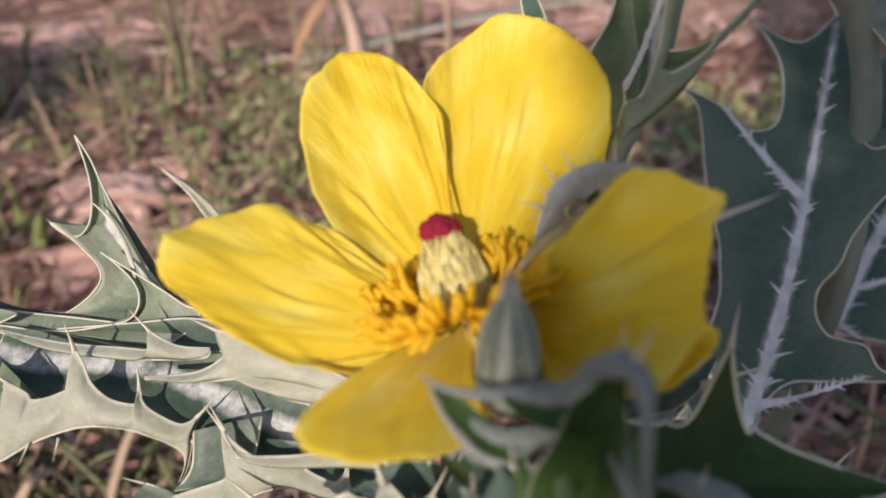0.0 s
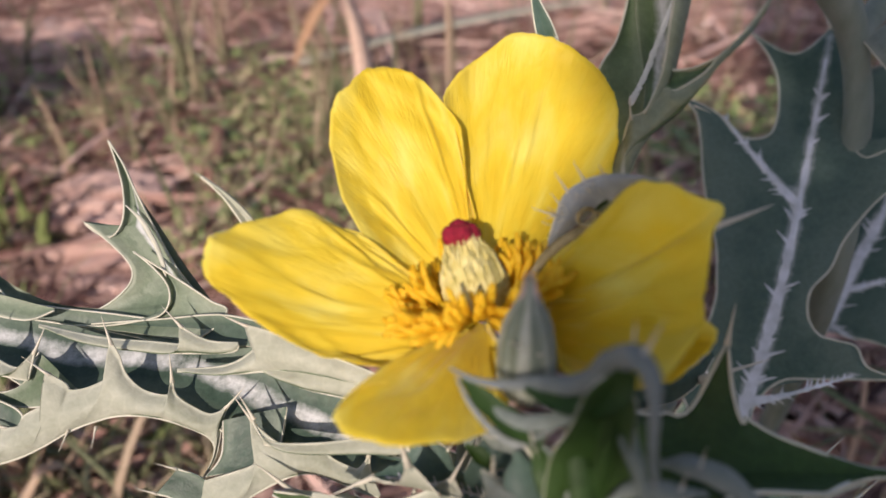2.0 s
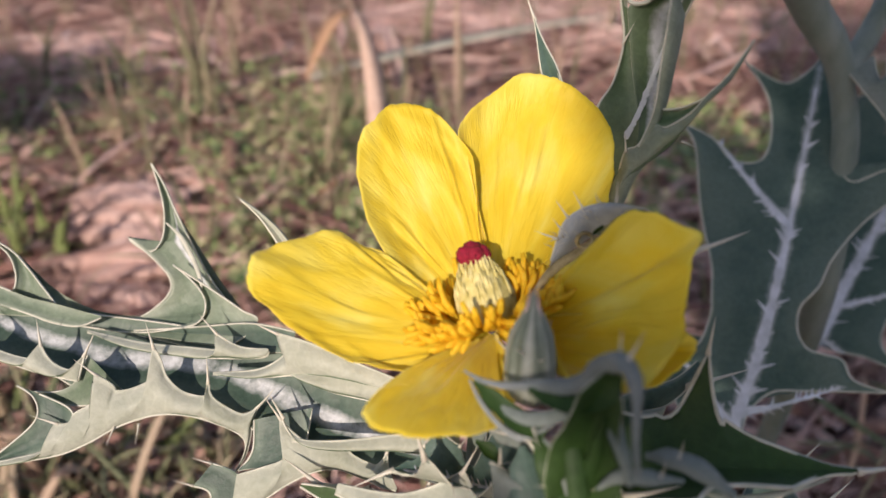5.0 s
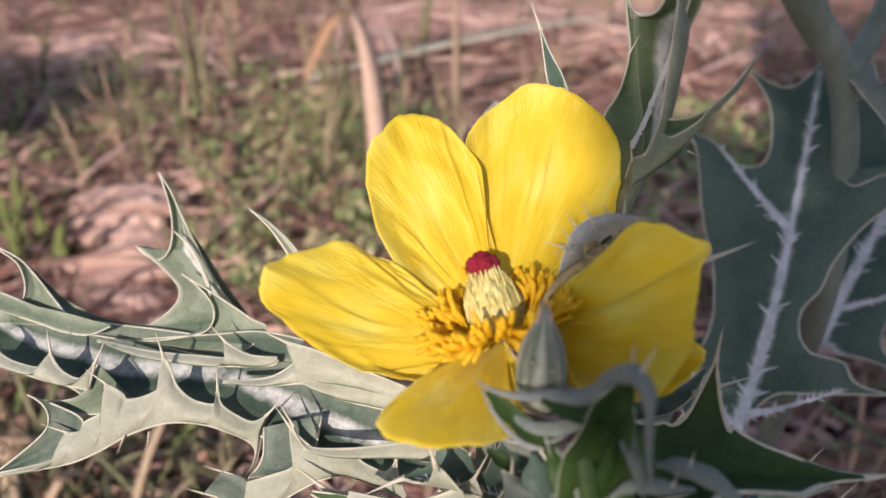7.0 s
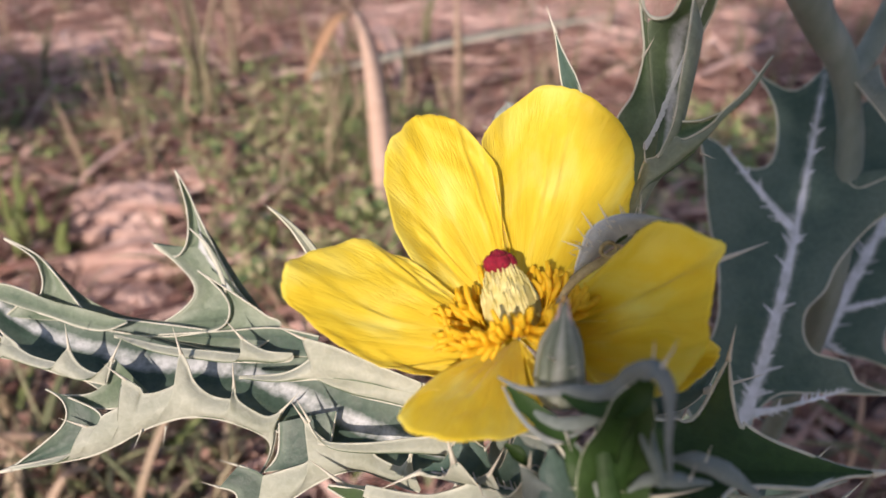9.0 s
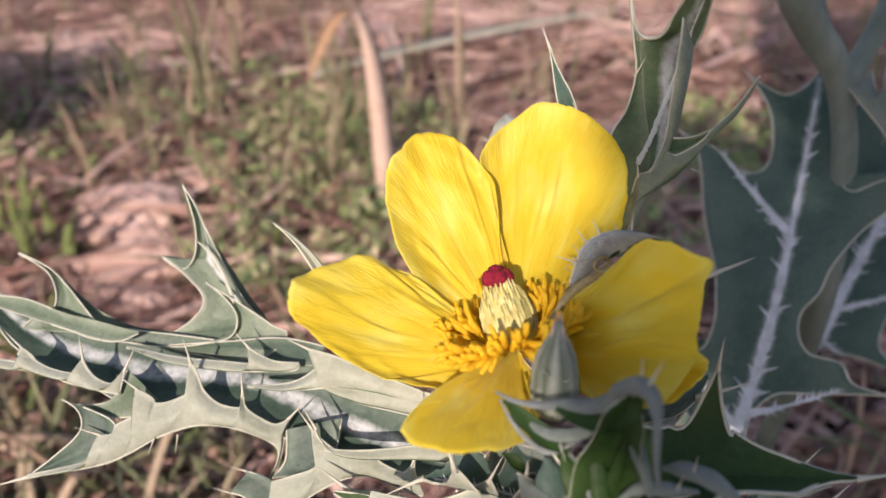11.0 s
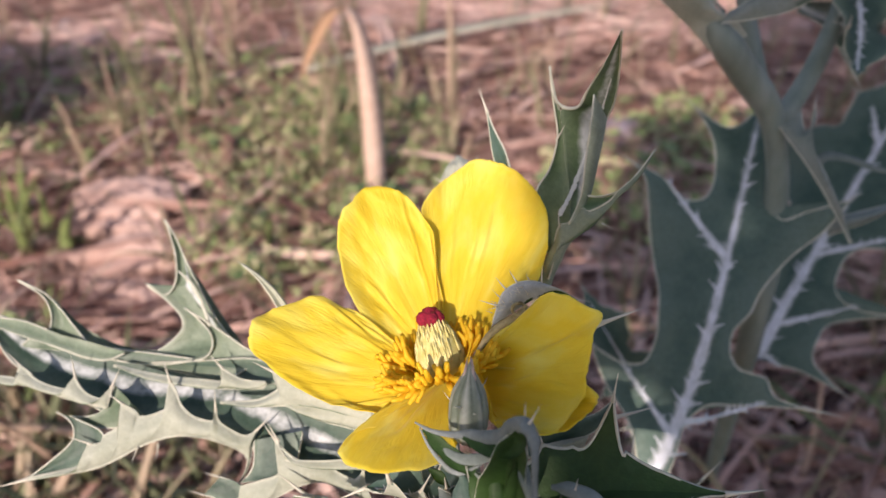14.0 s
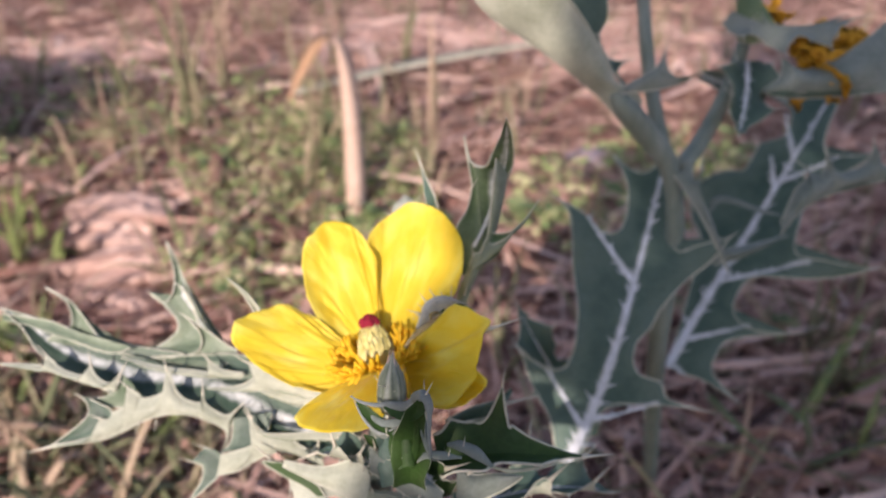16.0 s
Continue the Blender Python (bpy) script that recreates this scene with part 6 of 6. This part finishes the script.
# ---- the second plant ----
S0 = (0.172, 0.222, 0.000)
back = empty("prickly_poppy", S0, "taller grey-green prickly poppy with white-veined leaves", "prickly plant")
spts = [under(back, p) for p in (S0, at((0.854, 1.420, -0.158)), at((0.840, 1.270, 0.205)), at((0.811, 1.220, 0.386)), at((0.762, 1.220, 0.550)), at((0.714, 1.200, 0.758)), at((0.675, 1.200, 1.119)))]
v, f = tube(smooth(spts, 31), [0.0042 - 0.00007 * i for i in range(31)], 12)
mesh("stem", v, f, [STEM], None, back)
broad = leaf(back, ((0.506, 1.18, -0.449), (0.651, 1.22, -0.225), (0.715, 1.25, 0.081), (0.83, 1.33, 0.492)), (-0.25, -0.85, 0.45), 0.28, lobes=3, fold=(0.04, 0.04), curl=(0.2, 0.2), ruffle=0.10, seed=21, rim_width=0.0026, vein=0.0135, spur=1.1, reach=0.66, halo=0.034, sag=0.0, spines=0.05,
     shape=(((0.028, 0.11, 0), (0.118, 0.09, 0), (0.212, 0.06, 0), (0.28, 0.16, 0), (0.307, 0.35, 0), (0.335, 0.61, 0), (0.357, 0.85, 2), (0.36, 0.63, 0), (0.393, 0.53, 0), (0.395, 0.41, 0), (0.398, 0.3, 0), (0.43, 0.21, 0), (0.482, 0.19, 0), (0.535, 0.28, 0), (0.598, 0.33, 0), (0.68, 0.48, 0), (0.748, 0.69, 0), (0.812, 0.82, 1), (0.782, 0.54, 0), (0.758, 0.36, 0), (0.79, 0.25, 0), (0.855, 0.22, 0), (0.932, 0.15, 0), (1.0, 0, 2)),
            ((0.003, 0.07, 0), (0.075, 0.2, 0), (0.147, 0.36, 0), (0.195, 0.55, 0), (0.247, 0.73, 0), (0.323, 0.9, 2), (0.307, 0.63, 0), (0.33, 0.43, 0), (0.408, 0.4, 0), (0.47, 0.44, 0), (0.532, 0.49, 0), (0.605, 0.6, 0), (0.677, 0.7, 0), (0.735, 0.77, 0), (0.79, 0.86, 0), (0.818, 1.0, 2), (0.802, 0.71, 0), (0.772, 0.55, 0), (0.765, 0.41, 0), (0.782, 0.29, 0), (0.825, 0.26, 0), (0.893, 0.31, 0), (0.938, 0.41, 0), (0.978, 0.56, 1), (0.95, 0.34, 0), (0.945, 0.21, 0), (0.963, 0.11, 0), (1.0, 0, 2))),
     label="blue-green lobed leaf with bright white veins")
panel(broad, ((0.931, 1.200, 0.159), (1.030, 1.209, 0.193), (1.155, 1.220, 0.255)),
      ((0.929, 1.200, 0.199), (1.046, 1.210, 0.227), (1.154, 1.220, 0.258)), SHADED_UNDER, LEAF_TOP, (0.0, -0.02, 0.0), owner=back)
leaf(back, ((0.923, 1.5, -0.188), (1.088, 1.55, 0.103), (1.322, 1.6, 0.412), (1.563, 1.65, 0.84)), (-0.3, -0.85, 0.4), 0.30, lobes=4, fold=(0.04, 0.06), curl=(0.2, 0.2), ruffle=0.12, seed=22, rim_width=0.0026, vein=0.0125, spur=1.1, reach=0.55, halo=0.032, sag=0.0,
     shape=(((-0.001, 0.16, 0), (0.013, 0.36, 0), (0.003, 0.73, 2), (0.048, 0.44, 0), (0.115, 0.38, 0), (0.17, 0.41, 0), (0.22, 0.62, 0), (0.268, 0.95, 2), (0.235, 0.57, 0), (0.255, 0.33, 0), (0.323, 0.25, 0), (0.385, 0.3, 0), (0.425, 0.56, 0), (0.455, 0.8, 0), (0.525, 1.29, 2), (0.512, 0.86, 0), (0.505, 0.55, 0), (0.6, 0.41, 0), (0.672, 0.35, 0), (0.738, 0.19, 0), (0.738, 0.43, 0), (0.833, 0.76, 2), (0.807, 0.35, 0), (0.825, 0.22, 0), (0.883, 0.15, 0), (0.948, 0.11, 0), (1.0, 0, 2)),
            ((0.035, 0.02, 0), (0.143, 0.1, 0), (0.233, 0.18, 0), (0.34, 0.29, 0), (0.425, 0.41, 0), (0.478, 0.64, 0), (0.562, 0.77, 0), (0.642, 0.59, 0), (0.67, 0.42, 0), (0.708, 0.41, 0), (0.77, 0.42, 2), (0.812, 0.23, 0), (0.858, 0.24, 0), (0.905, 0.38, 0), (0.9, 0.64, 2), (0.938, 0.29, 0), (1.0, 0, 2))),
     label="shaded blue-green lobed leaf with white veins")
arm = panel(back, ((0.593, 1.07, 0.547), (0.539, 1.05, 0.59), (0.49, 1.02, 0.615), (0.423, 0.98, 0.646), (0.316, 0.93, 0.694), (0.244, 0.89, 0.717), (0.182, 0.85, 0.758), (0.132, 0.8, 0.831)),
      ((0.665, 1.07, 0.587), (0.627, 1.05, 0.616), (0.574, 1.02, 0.627), (0.539, 0.98, 0.669), (0.482, 0.93, 0.723), (0.437, 0.89, 0.758), (0.394, 0.85, 0.784), (0.324, 0.8, 0.867)), LEAF_UNDER, LEAF_TOP, (0.0, -0.03, 0.0), name="leaf", label="grey-green prickly leaf seen from its pale underside", owner=back, toward=(-0.2, -0.95, -0.3))
panel(arm, ((0.596, 1.035, 0.621), (0.538, 1.0, 0.675), (0.483, 0.96, 0.725), (0.421, 0.92, 0.756), (0.393, 0.88, 0.822)),
      ((0.613, 1.06, 0.633), (0.585, 1.05, 0.662), (0.613, 1.05, 0.695, 1), (0.555, 1.03, 0.691), (0.518, 1.0, 0.741, 1), (0.534, 0.98, 0.786), (0.513, 0.95, 0.861)), LEAF_TOP, SHADED_UNDER, (0.0, 0.012, 0.0), owner=back)
panel(back, ((0.587, 1.02, 0.596), (0.657, 1.01, 0.604), (0.723, 1.0, 0.619), (0.787, 0.99, 0.656)),
      ((0.6, 1.02, 0.617), (0.641, 1.01, 0.642), (0.673, 1.0, 0.663), (0.694, 1.0, 0.709, 1), (0.712, 1.0, 0.641), (0.785, 0.99, 0.655, 1)), SHADED_UNDER, LEAF_TOP, (0.0, -0.012, 0.0), name="leaf", label="small prickly leaf at the fork", owner=back)
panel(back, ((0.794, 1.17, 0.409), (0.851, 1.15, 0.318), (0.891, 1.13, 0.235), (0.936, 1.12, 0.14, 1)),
      ((0.843, 1.17, 0.45), (0.851, 1.16, 0.395), (0.87, 1.16, 0.458, 1), (0.859, 1.15, 0.372), (0.897, 1.13, 0.266), (0.939, 1.12, 0.143)), SHADED_UNDER, LEAF_TOP, (0.0, -0.012, 0.0), name="leaf", label="narrow folded prickly leaf", owner=back)
fold_over(back, ((0.956, 1.3, 0.312), (0.983, 1.3, 0.363), (1.042, 1.3, 0.359), (1.111, 1.3, 0.336), (1.182, 1.3, 0.324)), (0.002, 0.012, 0.011, 0.009, 0.002), SHADED_UNDER, 0.7, name="leaf", label="pale rolled prickly leaf lobe", owner=back)
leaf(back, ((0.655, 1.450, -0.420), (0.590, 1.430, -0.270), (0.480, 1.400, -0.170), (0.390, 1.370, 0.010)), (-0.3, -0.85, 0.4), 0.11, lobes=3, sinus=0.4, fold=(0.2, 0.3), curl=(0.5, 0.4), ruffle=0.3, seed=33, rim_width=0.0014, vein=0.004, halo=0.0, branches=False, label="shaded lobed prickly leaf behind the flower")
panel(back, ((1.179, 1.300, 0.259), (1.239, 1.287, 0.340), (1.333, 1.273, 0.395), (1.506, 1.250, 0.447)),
      ((1.178, 1.300, 0.299), (1.218, 1.292, 0.404), (1.256, 1.288, 0.449), (*(1.234, 1.285, 0.475), 1), (1.284, 1.281, 0.452), (*(1.299, 1.276, 0.518), 1), (1.333, 1.271, 0.457), (1.411, 1.265, 0.487), (*(1.433, 1.260, 0.552), 1), (1.449, 1.255, 0.487), (1.513, 1.250, 0.486)), SHADED_UNDER, LEAF_TOP, (0.0, -0.03, 0.0), name="leaf", label="folded grey-green prickly leaf", owner=back)
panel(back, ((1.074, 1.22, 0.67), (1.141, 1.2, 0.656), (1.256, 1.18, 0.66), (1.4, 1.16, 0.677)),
      ((1.067, 1.22, 0.681), (1.109, 1.21, 0.722), (1.112, 1.21, 0.777, 1), (1.17, 1.2, 0.742), (1.268, 1.18, 0.776), (1.393, 1.16, 0.883)), SHADED_UNDER, LEAF_TOP, (0.0, -0.04, 0.0), name="leaf", label="grey-green leaf cupping a withered flower", owner=back)
panel(back, ((1.021, 1.3, 0.858), (1.056, 1.28, 0.836), (1.095, 1.26, 0.851), (1.13, 1.25, 0.878)),
      ((1.014, 1.3, 1.033), (1.049, 1.28, 1.035), (1.076, 1.26, 0.961), (1.093, 1.25, 0.897)), GREEN_TOP, SHADED_UNDER, (0.0, -0.02, 0.0), name="leaf", label="dull green prickly leaf over a withered flower", owner=back)
fold_over(back, ((1.068, 1.25, 0.932), (1.094, 1.24, 0.887), (1.168, 1.23, 0.874), (1.243, 1.22, 0.888), (1.308, 1.21, 0.917)), (0.002, 0.010, 0.010, 0.008, 0.002), SHADED_UNDER, 0.6, name="leaf", label="pale rolled edge of a prickly leaf", owner=back)
panel(back, ((0.93, 1.36, 0.749), (0.999, 1.36, 0.714), (1.045, 1.36, 0.653), (1.09, 1.36, 0.577, 1)),
      ((0.956, 1.36, 0.778), (1.076, 1.36, 0.774), (1.161, 1.36, 0.751), (1.135, 1.36, 0.68, 1)), LEAF_TOP, SHADED_UNDER, (0.0, 0.03, 0.0), name="leaf", label="blue-green leaf hanging below the withered flower", owner=back, rib=(0.5, 0.35))

# dried grey sepal behind the flower
SEPAL = leaf_material("grey blue dried sepal", (0.17, 0.20, 0.19), (0.40, 0.435, 0.43), (0.46, 0.49, 0.49), 0.65, 0.1)
sepal = panel(plant, ((0.086, 0.6, 0.006), (0.11, 0.597, 0.024), (0.129, 0.585, 0.04), (0.143, 0.562, 0.052), (0.165, 0.54, 0.059), (0.191, 0.513, 0.055)),
      ((0.088, 0.6, 0.012), (0.095, 0.597, 0.038), (0.102, 0.59, 0.058), (0.12, 0.58, 0.072), (0.141, 0.562, 0.076), (0.165, 0.54, 0.068), (0.191, 0.513, 0.055)), SEPAL, SHADED_GREEN_TOP, (0.0, -0.014, 0.006), name="sepal", label="dried grey-blue prickly sepal", rims=(False, True))
for p, d, ln in (((0.095, 0.594, 0.038), (-0.95, -0.20, 0.24), 0.030), ((0.099, 0.592, 0.048), (-0.67, -0.42, 0.62), 0.022), ((0.106, 0.588, 0.061), (-0.63, -0.44, 0.64), 0.030), ((0.120, 0.580, 0.072), (-0.57, -0.30, 0.77), 0.026), ((0.135, 0.568, 0.075), (-0.41, -0.60, 0.69), 0.018), ((0.150, 0.553, 0.072), (-0.06, -0.34, 0.94), 0.030), ((0.113, 0.590, 0.038), (-0.89, -0.30, -0.34), 0.024), ((0.126, 0.585, 0.051), (-0.87, -0.38, -0.32), 0.020), ((0.188, 0.515, 0.057), (0.92, -0.38, -0.14), 0.020)):
    spine(sepal, at(p) - plant.location, way(d), SPAN * ln)
loop = [at(Vector((0.122, 0.575, 0.036)) + Vector((0.0095 * math.cos(q), 0.004 * math.sin(2 * q), 0.0085 * math.sin(q)))) - plant.location for q in [2 * math.pi * i / 16 for i in range(17)]]
v, f = tube(loop, [SPAN * (0.0024 + 0.0010 * noise.noise((i * 0.8, 3, 1))) for i in range(17)], 6)
mesh("withered_tip", v, f, [DEAD_TIP], None, sepal, label="dry curled brown tip")
rng_h = random.Random(4)
for k in range(16):
    p = Vector((0.087, 0.592, 0.030)).lerp(Vector((0.133, 0.563, 0.071)), rng_h.random()) + Vector((rng_h.gauss(0, 0.006), -0.004, rng_h.gauss(0, 0.006)))
    spine(plant, at(p) - plant.location, way((-0.8 + rng_h.gauss(0, 0.4), -0.5, 0.5 + rng_h.gauss(0, 0.4))), SPAN * rng_h.uniform(0.008, 0.018))
fold_over(plant, ((0.062, 0.585, -0.034), (0.082, 0.592, -0.005), (0.1, 0.594, 0.011), (0.12, 0.588, 0.025), (0.134, 0.575, 0.041)), (0.003, 0.005, 0.006, 0.005, 0.002), DEAD_TIP, 0.6, label="dull olive dried calyx strip", name="sepal")
spine(flower, at((0.212, 0.520, 0.021)) - plant.location, way((0.9, 0.1, 0.3)), SPAN * 0.075)


# ---- unseen shrubs, added to shade the flower's right and the ground ----
def shrub(place, half, height, leaves, seed, size=0.026, spread=0.0, gaps=()):
    """Twiggy branches in a cloud of leaves, added out of view to block the sun; gaps: points left open to the sun, and
    how wide.
    """
    rng = random.Random(seed)
    base = empty("shrub", place, "unseen leafy green shrub added to cast shade", "shrub")
    for k in range(7):
        a = rng.uniform(0, 6.3)
        top = Vector((half * 0.7 * math.cos(a), half * 0.7 * math.sin(a), height * rng.uniform(0.6, 0.95)))
        v, f = tube([bezier((Vector((0, 0, -0.01)), Vector((top.x * 0.2, top.y * 0.2, top.z * 0.6)), top), i / 7) for i in range(8)], [0.006 - 0.0006 * i for i in range(8)], 6)
        mesh("branch", v, f, [TWIG], None, base)
    verts, faces = [], []
    for k in range(leaves):
        a, r = rng.uniform(0, 6.3), half * rng.random() ** 0.4
        p = Vector((r * math.cos(a), r * math.sin(a), height * rng.uniform(0.08, 1.0)))
        p.x -= spread * min(1, max(0, (0.79 * height - p.z) / 0.03)) + 0.13 * spread * min(1, max(0, (0.91 * height - p.z) / 0.02))
        if any((Vector(place) + p - Vector(g)).cross(SUN).length < wide for g, wide in gaps):
            continue
        n = Vector((rng.gauss(0, 0.6), rng.gauss(0, 0.6), 0.7)).normalized()
        b = Matrix.Rotation(rng.uniform(0, 6.3), 3, n) @ n.orthogonal().normalized()
        c, s, o = n.cross(b), size * rng.uniform(0.7, 1.3), len(verts)
        verts += [p - b * s, p + c * s * 0.45 - b * s * 0.3 + n * s * 0.1, p + c * s * 0.38 + b * s * 0.4 + n * s * 0.1, p + b * s, p - c * s * 0.38 + b * s * 0.4 + n * s * 0.1, p - c * s * 0.45 - b * s * 0.3 + n * s * 0.1, p]
        faces += [(o + i, o + (i + 1) % 6, o + 6) for i in range(6)]
    mesh("foliage", verts, faces, [SHOOT], None, base, label="dense green leaves")
    return base


# Stand-ins for an unseen blocker; gaps light one leaf base and one petal.
shrub((-0.112, -0.78, 0), 0.155, 0.86, 2800, 9, 0.026, 0.035, (((0.064, 0.095, 0.184), 0.026), ((0.017, 0.085, 0.283), 0.012)))
shrub((0.020, -0.90, 0), 0.17, 1.36, 3400, 15)
# a low unseen one added beside the view to shade the grass
SHADED = (-0.587, 0.818, 0.000)
shrub((SHADED[0] - 0.20, SHADED[1] - 0.50, 0), 0.16, 0.36, 1500, 12)


# withered flower and its leaves at the top of the taller plant
def withered(parent, centre, size, seed):
    rng = random.Random(seed)
    o = Vector(centre)
    body = None
    for k in range(5):
        a = Vector((rng.gauss(0, 1), rng.gauss(0, 0.4), rng.gauss(0, 0.6))).normalized()
        c = Vector((rng.gauss(0, 1), rng.gauss(0, 1), rng.gauss(0, 1))).normalized()
        verts = []
        nu, nv = 14, 12
        for i in range(nu):
            for j in range(nv):
                u, v = i / (nu - 1), 2 * j / (nv - 1) - 1
                p = o + a * size * u + c * size * 0.32 * v * (0.4 + 0.6 * math.sin(math.pi * u)) + Vector((noise.noise((u * 3, v * 3, k)), noise.noise((u * 3, v * 3, k + 9)), noise.noise((u * 3, v * 3, k + 20)))) * size * 0.35
                verts.append(at(p) - parent.location)
        ob = mesh("withered_flower" if body is None else "petal", verts, grid_faces(nu, nv), [WITHERED], None, body or parent, label="crumpled withered orange petal")
        md = ob.modifiers.new("thick", "SOLIDIFY")
        md.thickness = 0.0004
        body = body or ob


withered(back, (1.191, 1.220, 0.788), 0.15, 4)
withered(back, (1.299, 1.220, 0.844), 0.14, 8)
withered(back, (1.128, 1.300, 0.942), 0.07, 11)
leaf(back, ((0.996, 1.300, 0.926), (1.060, 1.250, 0.859), (1.180, 1.220, 0.855), (1.318, 1.200, 0.896)), (0.0, 0.6, -0.8), 0.085, lobes=3, sinus=0.5, fold=(0.4, 0.4), curl=(0.6, 0.6), seed=27, rim_width=0.0014, vein=0, branches=False, label="rolled grey-green leaf round a withered flower")
leaf(back, ((1.079, 1.350, 0.806), (1.065, 1.300, 0.720), (1.026, 1.250, 0.619), (1.002, 1.220, 0.545)), (0.0, -0.9, 0.4), 0.12, lobes=2, sinus=0.45, fold=(0.3, 0.3), curl=(0.5, 0.5), seed=28, rim_width=0.0014, vein=0.008, branches=False, label="small blue-green leaf hanging from the branch")

spts = [under(back, at(p)) for p in ((0.857, 1.300, 0.449), (0.954, 1.330, 0.546), (1.050, 1.360, 0.736), (1.096, 1.360, 0.972))]
v, f = tube([bezier(spts, i / 12) for i in range(13)], [0.0036 - 0.0001 * i for i in range(13)], 9)
mesh("branch", v, f, [STEM], None, back)
spts = [under(back, at(p)) for p in ((0.830, 1.245, 0.272), (0.813, 1.215, 0.361), (0.773, 1.180, 0.453), (0.694, 1.130, 0.519), (0.613, 1.060, 0.568), (0.559, 1.040, 0.620), (0.464, 0.985, 0.680))]
v, f = tube(smooth(spts, 23), [0.0015 + 0.00030 * min(i, 9) - 0.00048 * max(i - 14, 0) for i in range(23)], 12)
mesh("branch", v, f, [STEM], None, back)
